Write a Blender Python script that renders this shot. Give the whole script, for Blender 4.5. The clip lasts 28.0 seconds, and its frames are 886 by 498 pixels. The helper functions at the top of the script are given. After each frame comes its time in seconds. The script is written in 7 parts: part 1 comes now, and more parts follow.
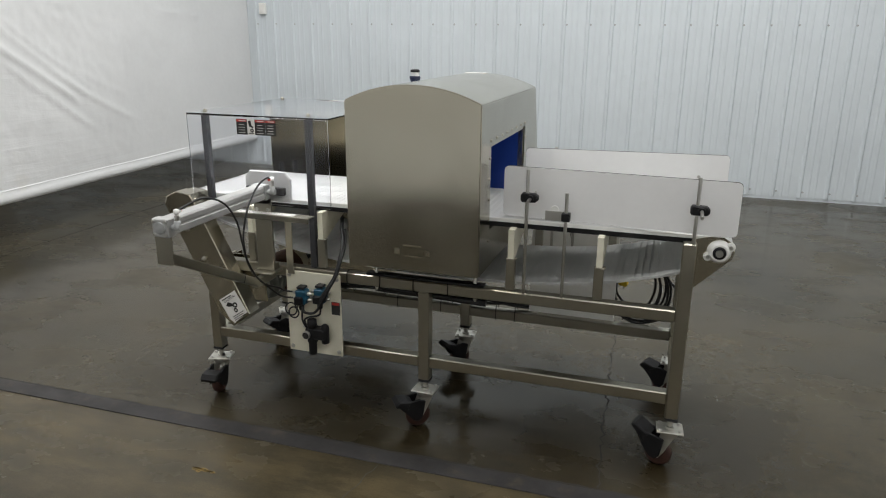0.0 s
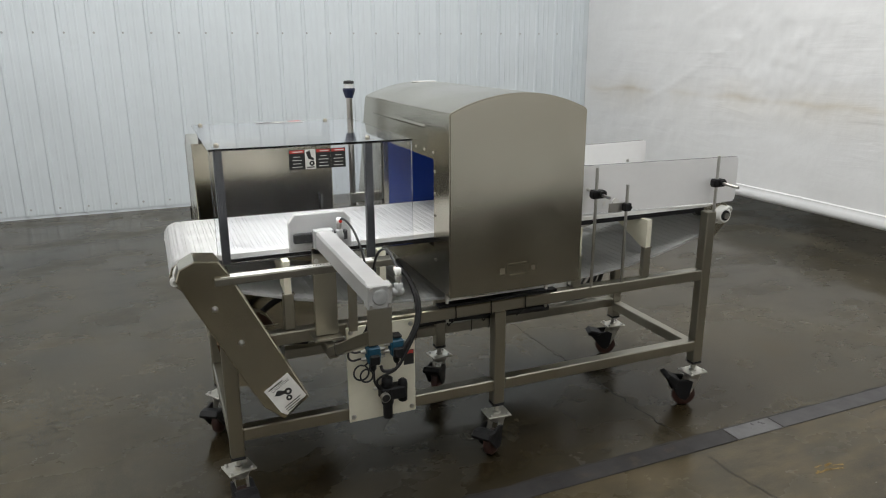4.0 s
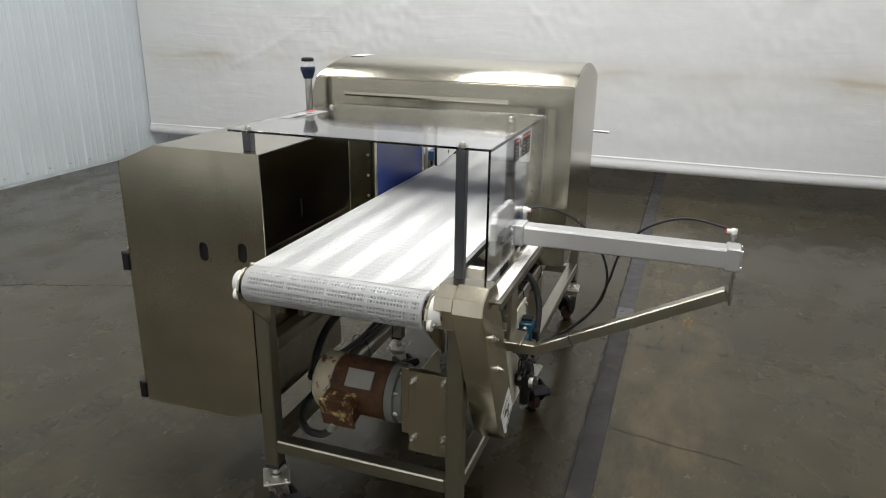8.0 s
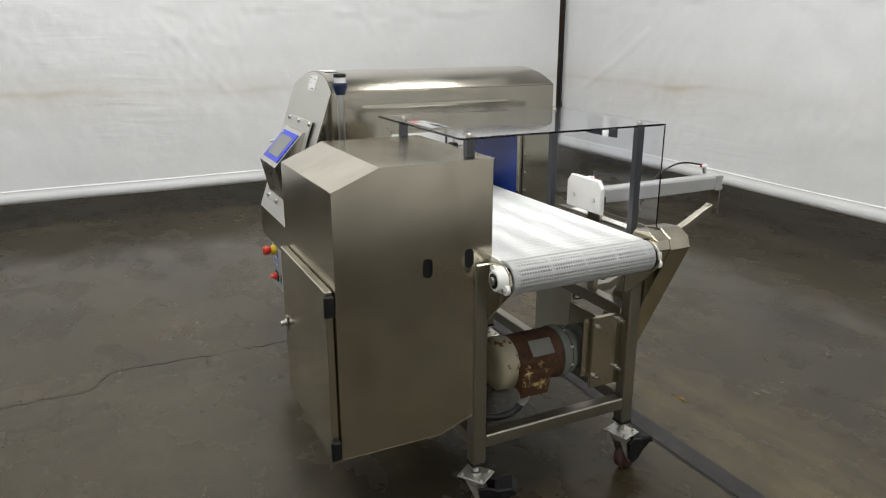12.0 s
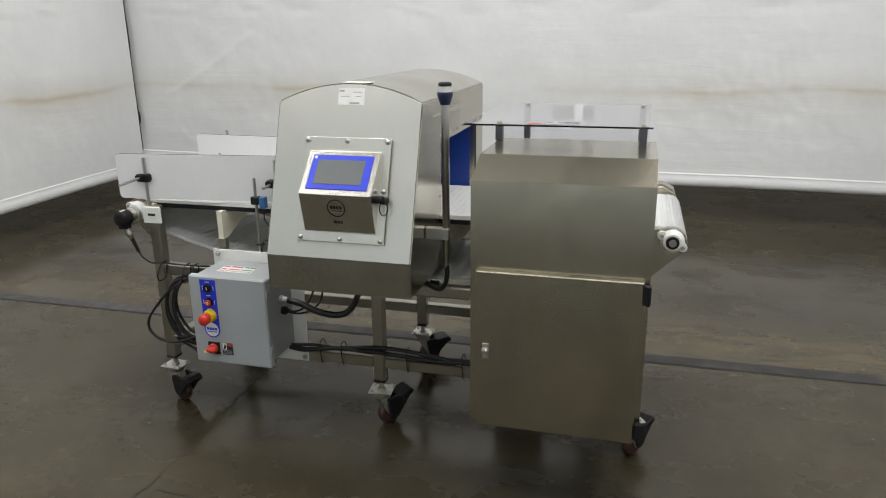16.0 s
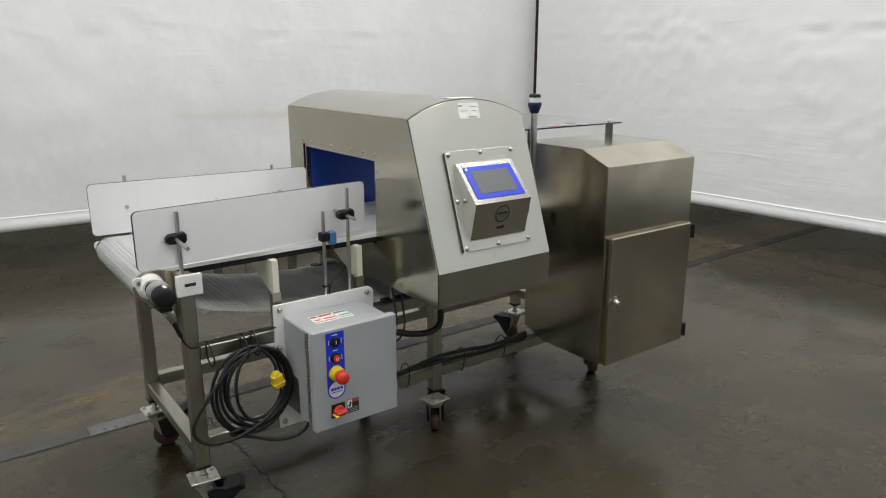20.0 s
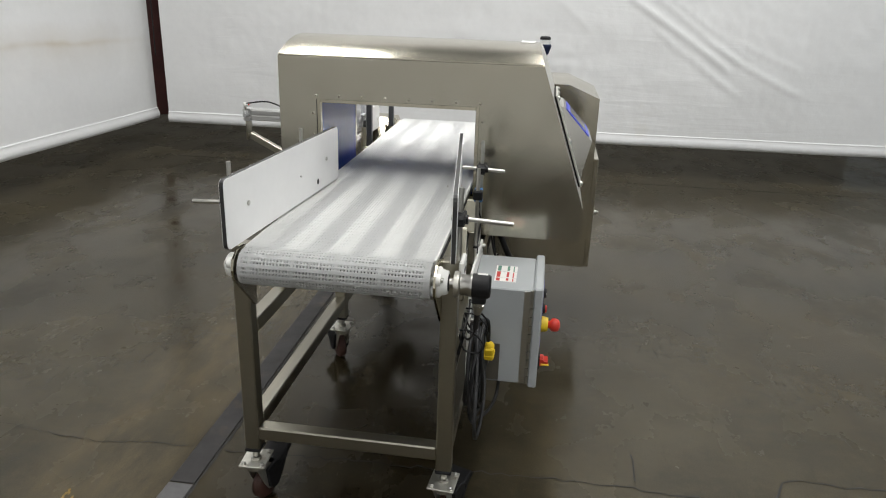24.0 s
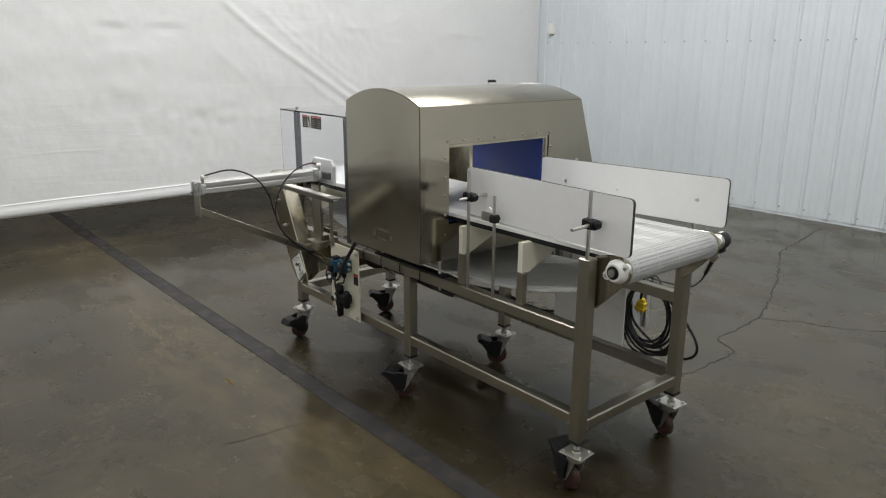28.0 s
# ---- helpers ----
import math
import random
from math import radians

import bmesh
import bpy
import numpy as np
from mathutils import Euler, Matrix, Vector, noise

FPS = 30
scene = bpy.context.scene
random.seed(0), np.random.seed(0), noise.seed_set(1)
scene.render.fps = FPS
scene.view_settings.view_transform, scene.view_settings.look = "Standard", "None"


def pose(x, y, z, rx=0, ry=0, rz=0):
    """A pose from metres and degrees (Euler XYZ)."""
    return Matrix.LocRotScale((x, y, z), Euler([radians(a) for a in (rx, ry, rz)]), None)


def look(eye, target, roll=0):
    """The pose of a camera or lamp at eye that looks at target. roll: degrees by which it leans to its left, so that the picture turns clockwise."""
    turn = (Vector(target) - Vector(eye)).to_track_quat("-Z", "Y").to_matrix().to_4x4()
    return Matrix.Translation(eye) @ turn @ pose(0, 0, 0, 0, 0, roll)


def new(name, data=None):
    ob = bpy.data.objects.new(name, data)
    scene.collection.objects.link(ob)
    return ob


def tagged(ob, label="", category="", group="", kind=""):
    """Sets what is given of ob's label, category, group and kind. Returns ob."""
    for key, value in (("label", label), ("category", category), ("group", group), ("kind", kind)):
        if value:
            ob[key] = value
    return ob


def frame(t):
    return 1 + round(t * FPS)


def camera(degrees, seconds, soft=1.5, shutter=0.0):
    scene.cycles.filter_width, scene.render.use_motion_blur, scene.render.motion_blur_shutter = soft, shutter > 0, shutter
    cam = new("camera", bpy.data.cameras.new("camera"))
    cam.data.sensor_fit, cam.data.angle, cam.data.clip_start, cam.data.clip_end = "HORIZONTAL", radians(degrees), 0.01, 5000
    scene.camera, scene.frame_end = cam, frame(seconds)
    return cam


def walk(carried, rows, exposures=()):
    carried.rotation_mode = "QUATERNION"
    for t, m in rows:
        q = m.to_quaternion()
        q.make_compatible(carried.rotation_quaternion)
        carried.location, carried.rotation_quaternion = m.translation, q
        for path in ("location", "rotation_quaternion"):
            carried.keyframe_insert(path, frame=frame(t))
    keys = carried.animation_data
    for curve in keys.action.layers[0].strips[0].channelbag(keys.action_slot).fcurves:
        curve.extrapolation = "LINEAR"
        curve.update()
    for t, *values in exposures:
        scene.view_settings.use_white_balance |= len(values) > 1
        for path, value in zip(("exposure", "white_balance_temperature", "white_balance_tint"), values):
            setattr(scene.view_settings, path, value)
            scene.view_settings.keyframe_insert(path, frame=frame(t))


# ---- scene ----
cam = camera(63.9, 28.0, soft=1.1)
PATH = [
    (0, (0.0068, -0.0028, 1.5316), (-0.584, 1.8187, 0.9547), 0.43),
    (0.5, (-0.259, -0.0593, 1.5342), (-0.6736, 1.8136, 0.9682), 0.26),
    (1, (-0.5159, -0.0549, 1.5237), (-0.8318, 1.8316, 0.9394), 0.51),
    (1.5, (-0.7597, 0.005, 1.5129), (-0.8264, 1.9222, 0.9472), -0.12),
    (2, (-0.9995, 0.0209, 1.5151), (-0.9898, 1.9341, 0.9325), -0.1),
    (2.5, (-1.2749, -0.0338, 1.5284), (-1.0333, 1.8639, 0.945), -0.51),
    (3, (-1.5022, 0.0096, 1.5127), (-1.1432, 1.8916, 0.9391), -0.2),
    (3.5, (-1.7551, 0.1122, 1.5145), (-1.2091, 1.9547, 0.9606), -0.23),
    (5.5, (-2.5279, 0.7756, 1.5009), (-1.3556, 2.2694, 0.8731), 0.66),
    (6, (-2.7318, 0.9482, 1.4947), (-1.4042, 2.2912, 0.8362), 0.93),
    (6.5, (-2.9389, 1.1485, 1.4963), (-1.4444, 2.2913, 0.8177), 1.41),
    (7, (-3.0553, 1.4532, 1.5028), (-1.4664, 2.4546, 0.8152), 1.08),
    (7.5, (-3.2046, 1.7134, 1.5098), (-1.5216, 2.5595, 0.8376), 0.91),
    (8, (-3.4119, 1.9277, 1.5439), (-1.6265, 2.5597, 0.9012), 0.75),
    (8.5, (-3.5022, 2.1582, 1.5111), (-1.661, 2.6207, 0.8817), 0.44),
    (9, (-3.5486, 2.4078, 1.5243), (-1.6633, 2.7142, 0.9314), 0.73),
    (9.5, (-3.6127, 2.6476, 1.5067), (-1.7034, 2.785, 0.9271), 2.04),
    (10, (-3.6657, 2.9055, 1.5041), (-1.761, 2.8465, 0.8969), 3.06),
    (10.5, (-3.6126, 3.165, 1.4855), (-1.7266, 2.8792, 0.8844), 1.18),
    (11, (-3.5645, 3.4355, 1.5119), (-1.703, 3.0066, 0.9195), 1.0),
    (11.5, (-3.5855, 3.7347, 1.5167), (-1.8087, 3.0431, 0.9127), 0.34),
    (12, (-3.5424, 3.9838, 1.5044), (-1.8214, 3.1467, 0.9237), -0.11),
    (12.5, (-3.402, 4.2254, 1.5068), (-1.7865, 3.1908, 0.9415), -0.86),
    (14.5, (-2.5945, 5.0377, 1.5205), (-1.5574, 3.4276, 0.9443), -0.12),
    (15, (-2.3417, 5.2168, 1.5243), (-1.5109, 3.4927, 0.9435), -0.68),
    (15.5, (-2.0852, 5.357, 1.5342), (-1.4015, 3.5729, 0.9429), -0.56),
    (16, (-1.7726, 5.4402, 1.5301), (-1.2727, 3.5947, 0.9435), -0.63),
    (16.5, (-1.4952, 5.5354, 1.5017), (-1.1595, 3.6464, 0.9369), -0.15),
    (17, (-1.2107, 5.6236, 1.5422), (-1.0775, 3.7135, 0.9647), -0.15),
    (17.5, (-0.8603, 5.6355, 1.5015), (-0.931, 3.7204, 0.9295), 0.34),
    (18, (-0.495, 5.5934, 1.5318), (-0.6922, 3.6853, 0.9659), -0.18),
    (18.5, (-0.1264, 5.5781, 1.5273), (-0.6083, 3.7167, 0.977), -0.19),
    (19, (0.1551, 5.4808, 1.4799), (-0.5323, 3.6823, 0.9389), -0.61),
    (19.5, (0.4192, 5.3228, 1.4886), (-0.5037, 3.6292, 0.9595), -0.41),
    (20, (0.6842, 5.1889, 1.5033), (-0.4593, 3.6321, 0.9851), -0.01),
    (20.5, (0.9638, 5.0209, 1.4734), (-0.3197, 3.5718, 0.9704), 0.49),
    (21, (1.1863, 4.7789, 1.5205), (-0.1829, 3.4312, 0.9645), 0.57),
    (21.5, (1.4061, 4.576, 1.488), (-0.0806, 3.3485, 0.9561), -0.09),
    (22, (1.627, 4.3992, 1.5306), (0.044, 3.3057, 0.9841), -0.06),
    (22.5, (1.7741, 4.1513, 1.505), (0.0913, 3.2281, 0.9432), 0.01),
    (24.5, (1.8387, 2.9522, 1.525), (-0.0308, 2.8685, 0.8193), 2.18),
    (25, (1.7966, 2.6651, 1.5133), (-0.0747, 2.7575, 0.8135), 1.89),
    (25.5, (1.8031, 2.3284, 1.5253), (-0.0405, 2.7904, 0.9028), 1.52),
    (26, (1.7337, 1.9287, 1.5012), (-0.0307, 2.6168, 0.8583), 1.85),
    (26.5, (1.7002, 1.557, 1.5216), (-0.0195, 2.3627, 0.8945), 1.51),
    (27, (1.7358, 1.1843, 1.5329), (0.0962, 2.1515, 0.9193), 0.87),
    (27.5, (1.6395, 0.8805, 1.5006), (0.0915, 2.0169, 0.9417), 0.45),
    (28, (1.4793, 0.6657, 1.4982), (0.0027, 1.9069, 0.97), 0.25),
]
from mathutils.geometry import tessellate_polygon

walk(cam, [(t, look(eye, target, roll)) for t, eye, target, roll in PATH])

# ---- world and lamps ----
world = bpy.data.worlds.new("world")
scene.world = world
world.use_nodes = True
world.node_tree.nodes["Background"].inputs[0].default_value = (0.9, 0.95, 1.0, 1)
world.node_tree.nodes["Background"].inputs[1].default_value = 0.05
scene.view_settings.exposure = -0.40


def strip_lamp(x, y, power, sx, sy, z=4.6):
    data = bpy.data.lights.new("ceiling_lamp", "AREA")
    data.shape, data.size, data.size_y, data.energy = "RECTANGLE", sx, sy, power
    data.color = (1.0, 0.99, 0.965)
    ob = new("ceiling_lamp", data)
    ob.location = (x, y, z)
    return ob


for lx, ly, power in ((-2.9, 1.3, 74), (0.8, 1.2, 60), (-3.4, 3.6, 50), (1.6, 3.6, 58), (-2.9, 5.4, 72), (-1.0, 5.5, 34), (0.9, 5.4, 56), (-1.5, 2.8, 36), (-0.2, 2.8, 50)):
    strip_lamp(lx, ly, power, 1.2, 0.75)
# the hall's lamps beyond the curtains
for lx, ly in ((4.9, 1.0), (4.9, 5.0), (-6.9, 1.0), (-6.9, 5.0), (-3.0, -2.3), (1.2, -2.3)):
    strip_lamp(lx, ly, 60, 0.35, 1.4)


# ---- materials ----
def mat(name, color, rough=0.5, metal=0.0, vary=0.0, vscale=6.0, rvary=0.0, bump=0.0, bscale=40.0, stretch=(1, 1, 1), spec=None, trans=0.0, ior=1.45, grime=None, gscale=3.0, glow=0.0, piece=0.0):
    """A principled material with broad and fine variation of colour, roughness and relief in object space."""
    m = bpy.data.materials.new(name)
    m.use_nodes = True
    nt = m.node_tree
    bs = nt.nodes["Principled BSDF"]
    bs.inputs["Base Color"].default_value = (*color, 1)
    bs.inputs["Roughness"].default_value, bs.inputs["Metallic"].default_value = rough, metal
    bs.inputs["IOR"].default_value = ior
    if spec is not None:
        bs.inputs["Specular IOR Level"].default_value = spec
    bs.inputs["Transmission Weight"].default_value = trans
    if glow:
        bs.inputs["Emission Color"].default_value = (*color, 1)
        bs.inputs["Emission Strength"].default_value = glow
    if not (vary or rvary or bump or grime or piece):
        return m
    geo = nt.nodes.new("ShaderNodeNewGeometry")
    mp = nt.nodes.new("ShaderNodeMapping")
    mp.inputs["Scale"].default_value = stretch
    nt.links.new(geo.outputs["Position"], mp.inputs[0])

    def noisy(scale, detail=3.0, mapped=True, rough_=0.5):
        n = nt.nodes.new("ShaderNodeTexNoise")
        n.inputs["Scale"].default_value, n.inputs["Detail"].default_value, n.inputs["Roughness"].default_value = scale, detail, rough_
        nt.links.new((mp if mapped else geo).outputs[0], n.inputs[0])
        return n

    col = None
    if vary:
        a, b = noisy(vscale, mapped=False), noisy(bscale)
        mix = nt.nodes.new("ShaderNodeMath")
        mix.operation = "MULTIPLY_ADD"
        nt.links.new(b.outputs[0], mix.inputs[0])
        mix.inputs[1].default_value = 0.45
        nt.links.new(a.outputs[0], mix.inputs[2])
        ramp = nt.nodes.new("ShaderNodeMapRange")
        ramp.inputs[1].default_value, ramp.inputs[2].default_value = 0.45, 1.0
        ramp.inputs[3].default_value, ramp.inputs[4].default_value = 1 - vary, 1 + vary
        nt.links.new(mix.outputs[0], ramp.inputs[0])
        mul = nt.nodes.new("ShaderNodeVectorMath")
        mul.operation = "SCALE"
        mul.inputs[0].default_value = color
        nt.links.new(ramp.outputs[0], mul.inputs["Scale"])
        col = mul.outputs[0]
    if grime:
        g = noisy(gscale, 8.0, False, 0.65)
        gr = nt.nodes.new("ShaderNodeValToRGB")
        gr.color_ramp.elements[0].position, gr.color_ramp.elements[1].position = grime[1], grime[2]
        nt.links.new(g.outputs[0], gr.inputs[0])
        mx = nt.nodes.new("ShaderNodeMix")
        mx.data_type = "RGBA"
        nt.links.new(gr.outputs[0], mx.inputs[0])
        if col:
            nt.links.new(col, mx.inputs[6])
        else:
            mx.inputs[6].default_value = (*color, 1)
        mx.inputs[7].default_value = (*grime[0], 1)
        col = mx.outputs[2]
    if piece:
        info = nt.nodes.new("ShaderNodeObjectInfo")
        pr = nt.nodes.new("ShaderNodeMapRange")
        pr.inputs[3].default_value, pr.inputs[4].default_value = 1 - piece, 1 + piece
        nt.links.new(info.outputs["Random"], pr.inputs[0])
        mul = nt.nodes.new("ShaderNodeVectorMath")
        mul.operation = "SCALE"
        if col:
            nt.links.new(col, mul.inputs[0])
        else:
            mul.inputs[0].default_value = color
        nt.links.new(pr.outputs[0], mul.inputs["Scale"])
        col = mul.outputs[0]
    if col:
        nt.links.new(col, bs.inputs["Base Color"])
    if rvary:
        r = noisy(vscale * 1.7, 2.0)
        rr = nt.nodes.new("ShaderNodeMapRange")
        rr.inputs[1].default_value, rr.inputs[2].default_value = 0.3, 0.7
        rr.inputs[3].default_value, rr.inputs[4].default_value = rough - rvary, rough + rvary
        nt.links.new(r.outputs[0], rr.inputs[0])
        nt.links.new(rr.outputs[0], bs.inputs["Roughness"])
    if bump:
        b = noisy(bscale, 3.0)
        bp = nt.nodes.new("ShaderNodeBump")
        bp.inputs["Strength"].default_value, bp.inputs["Distance"].default_value = bump, 0.01
        nt.links.new(b.outputs[0], bp.inputs["Height"])
        nt.links.new(bp.outputs[0], bs.inputs["Normal"])
    return m


def brushed(name, color, rough, smudge=0.0, grain=(90, 90, 2.2), wave=0.02, dull=(0.30, 0.27, 0.20)):
    """Brushed sheet steel: fine grain lines, cloudy smudges of colour and gloss, and a slight buckled waviness."""
    m = bpy.data.materials.new(name)
    m.use_nodes = True
    nt = m.node_tree
    bs = nt.nodes["Principled BSDF"]
    bs.inputs["Metallic"].default_value = 1.0
    geo = nt.nodes.new("ShaderNodeNewGeometry")

    def noisy(scale, detail, stretch=(1, 1, 1), dist=0.0):
        mp = nt.nodes.new("ShaderNodeMapping")
        mp.inputs["Scale"].default_value = stretch
        nt.links.new(geo.outputs["Position"], mp.inputs[0])
        n = nt.nodes.new("ShaderNodeTexNoise")
        n.inputs["Scale"].default_value, n.inputs["Detail"].default_value, n.inputs["Distortion"].default_value = scale, detail, dist
        nt.links.new(mp.outputs[0], n.inputs[0])
        return n.outputs[0]

    def ranged(src, lo, hi, a, b):
        r = nt.nodes.new("ShaderNodeMapRange")
        r.inputs[1].default_value, r.inputs[2].default_value, r.inputs[3].default_value, r.inputs[4].default_value = lo, hi, a, b
        nt.links.new(src, r.inputs[0])
        return r.outputs[0]

    def math_(op, a, b):
        q = nt.nodes.new("ShaderNodeMath")
        q.operation = op
        nt.links.new(a, q.inputs[0])
        nt.links.new(b, q.inputs[1])
        return q.outputs[0]

    lines = noisy(1.0, 2, grain)
    cloud = noisy(3.2, 3, (1, 1, 0.75), 0.5)
    tone = math_("MULTIPLY", ranged(lines, 0.3, 0.7, 0.985, 1.015), ranged(cloud, 0.3, 0.7, 1 - smudge, 1 + smudge * 0.6))
    mul = nt.nodes.new("ShaderNodeVectorMath")
    mul.operation = "SCALE"
    mul.inputs[0].default_value = color
    nt.links.new(tone, mul.inputs["Scale"])
    stain = nt.nodes.new("ShaderNodeMix")
    stain.data_type = "RGBA"
    nt.links.new(ranged(noisy(6.0, 3, (1, 1, 0.5), 0.3), 0.54, 0.78, 0.0, 0.55 * min(1.0, smudge * 6)), stain.inputs[0])
    nt.links.new(mul.outputs[0], stain.inputs[6])
    stain.inputs[7].default_value = (*dull, 1)
    nt.links.new(stain.outputs[2], bs.inputs["Base Color"])
    nt.links.new(math_("ADD", ranged(cloud, 0.3, 0.7, rough + 0.06, rough - 0.05), ranged(lines, 0.3, 0.7, -0.007, 0.007)), bs.inputs["Roughness"])
    bp = nt.nodes.new("ShaderNodeBump")
    bp.inputs["Strength"].default_value, bp.inputs["Distance"].default_value = 1.0, wave
    nt.links.new(noisy(1.5, 1), bp.inputs["Height"])
    nt.links.new(bp.outputs[0], bs.inputs["Normal"])
    return m


STEEL = brushed("brushed_stainless", (0.52, 0.482, 0.388), 0.20, 0.19, wave=0.012)
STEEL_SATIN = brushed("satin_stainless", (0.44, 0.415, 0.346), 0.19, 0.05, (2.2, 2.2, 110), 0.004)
STEEL_PALE = brushed("pale_matte_stainless", (0.68, 0.668, 0.615), 0.38, 0.03, (240, 240, 240), 0.004, (0.36, 0.35, 0.31))
STEEL_WEDGE = brushed("polished_stainless", (0.66, 0.645, 0.60), 0.20, 0.04, (90, 90, 3), 0.002, (0.5, 0.48, 0.42))
STEEL_TUBE = mat("stainless_tube", (0.39, 0.37, 0.31), 0.30, 1.0, vary=0.05, vscale=2)
STEEL_BRIGHT = mat("bright_stainless", (0.52, 0.51, 0.48), 0.28, 1.0, vary=0.05, vscale=5)
STEEL_DULL = mat("dull_steel_panel", (0.62, 0.61, 0.56), 0.42, 1.0, vary=0.06, vscale=3, rvary=0.05, bump=0.03, bscale=70, stretch=(14, 1, 1))
# darker, uneven stainless for the guard's lower angle bar
STEEL_DARK = mat("dark_stainless", (0.20, 0.19, 0.16), 0.40, 1.0, vary=0.15, vscale=9, rvary=0.06)
ZINC = mat("zinc_plate", (0.56, 0.55, 0.50), 0.42, 0.9, vary=0.12, vscale=20, rvary=0.08, grime=((0.30, 0.22, 0.13), 0.60, 0.78), gscale=18)
BELT = mat("white_belt_plastic", (0.67, 0.675, 0.675), 0.7, spec=0.12, vary=0.05, vscale=5, piece=0.02, grime=((0.42, 0.40, 0.35), 0.62, 0.88), gscale=2.2)


def see_through(m, share, color):
    """Lets part of the light through a thin milky plastic."""
    nt = m.node_tree
    bs, out = nt.nodes["Principled BSDF"], nt.nodes["Material Output"]
    tl, mx = nt.nodes.new("ShaderNodeBsdfTranslucent"), nt.nodes.new("ShaderNodeMixShader")
    tl.inputs["Color"].default_value = (*color, 1)
    mx.inputs[0].default_value = share
    nt.links.new(bs.outputs[0], mx.inputs[1])
    nt.links.new(tl.outputs[0], mx.inputs[2])
    nt.links.new(mx.outputs[0], out.inputs["Surface"])


see_through(BELT, 0.58, (0.84, 0.845, 0.84))
CREAM = mat("cream_plastic", (0.74, 0.71, 0.58), 0.45, vary=0.06, vscale=7, grime=((0.55, 0.48, 0.33), 0.62, 0.85), gscale=6)
WHITE_PLASTIC = mat("white_plastic", (0.80, 0.80, 0.77), 0.40, vary=0.04, vscale=12, grime=((0.50, 0.46, 0.40), 0.66, 0.86), gscale=14)
GUIDE_MAT = mat("white_guide_sheet", (0.80, 0.80, 0.80), 0.30, vary=0.03, vscale=4, grime=((0.60, 0.58, 0.53), 0.66, 0.9), gscale=5)
EDGE_DARK = mat("dark_sheet_edge", (0.035, 0.035, 0.035), 0.5, vary=0.2, vscale=20)
BLACK = mat("black_plastic", (0.010, 0.010, 0.011), 0.5, vary=0.25, vscale=30, rvary=0.08, spec=0.3)
RUBBER = mat("black_rubber_cable", (0.010, 0.010, 0.011), 0.48, vary=0.2, vscale=40)
BLUE = mat("blue_tunnel_lining", (0.014, 0.042, 0.235), 0.25, vary=0.05, vscale=4)
BLUE_LABEL = mat("blue_label", (0.014, 0.040, 0.58), 0.35, vary=0.05, vscale=30)
BLUE_DARK = mat("dark_blue_plastic", (0.010, 0.018, 0.055), 0.35)
VALVE_BLUE = mat("blue_valve_body", (0.012, 0.075, 0.13), 0.38, vary=0.15, vscale=50)
BOX_GREY = mat("grey_painted_metal", (0.36, 0.38, 0.39), 0.42, vary=0.05, vscale=8, rvary=0.05, bump=0.02, bscale=250)
RED = mat("red_plastic", (0.55, 0.035, 0.02), 0.38, vary=0.06, vscale=40)
YELLOW = mat("yellow_plastic", (0.72, 0.50, 0.02), 0.40, vary=0.08, vscale=40)
GREEN = mat("green_button", (0.01, 0.10, 0.06), 0.35)
WHITE_LABEL = mat("white_label", (0.78, 0.77, 0.74), 0.45, vary=0.04, vscale=40)
BLACK_INK = mat("black_ink", (0.02, 0.02, 0.02), 0.5)
RED_INK = mat("red_ink", (0.50, 0.05, 0.04), 0.5)
GREY_INK = mat("grey_ink", (0.32, 0.33, 0.34), 0.5)
GREEN_INK = mat("green_ink", (0.10, 0.24, 0.18), 0.5)
# dark screen; the grey base paints in the lamp reflection on its glass
SCREEN = mat("reflection_grey_screen_glass", (0.15, 0.158, 0.16), 0.16, ior=1.5, spec=0.5)
ACRYLIC = mat("clear_acrylic", (0.93, 0.94, 0.97), 0.04, trans=1.0, ior=1.38)
PUSHER_WHITE = mat("natural_white_plastic", (0.50, 0.50, 0.48), 0.5, vary=0.05, vscale=12, grime=((0.38, 0.36, 0.31), 0.62, 0.86), gscale=10)
POST_GREY = mat("dark_grey_post", (0.035, 0.037, 0.042), 0.38, vary=0.1, vscale=20)
ALU = mat("anodised_aluminium", (0.46, 0.46, 0.455), 0.45, 0.6, vary=0.05, vscale=12, bump=0.02, bscale=90, stretch=(6, 1, 6))
CAST_GREY = mat("grey_cast_aluminium", (0.42, 0.43, 0.43), 0.5, 0.6, vary=0.15, vscale=40)
MOTOR_GREEN = mat("grey_green_paint", (0.17, 0.178, 0.160), 0.5, vary=0.15, vscale=12, grime=((0.20, 0.11, 0.05), 0.60, 0.72), gscale=16)
MOTOR_CREAM = mat("chipped_cream_paint", (0.42, 0.38, 0.27), 0.5, vary=0.12, vscale=15, grime=((0.10, 0.042, 0.014), 0.55, 0.60), gscale=15)
RUST = mat("rusted_steel", (0.078, 0.035, 0.014), 0.75, vary=0.45, vscale=22, bump=0.5, bscale=90, grime=((0.07, 0.03, 0.018), 0.45, 0.7), gscale=9)
RUST_CHIP = mat("flaking_rust_and_paint", (0.55, 0.42, 0.18), 0.65, bump=0.4, bscale=60, vary=0.3, vscale=30, grime=((0.075, 0.030, 0.012), 0.40, 0.47), gscale=17)
WHEEL_RED = mat("dark_red_caster_tread", (0.055, 0.024, 0.018), 0.5, vary=0.3, vscale=40)


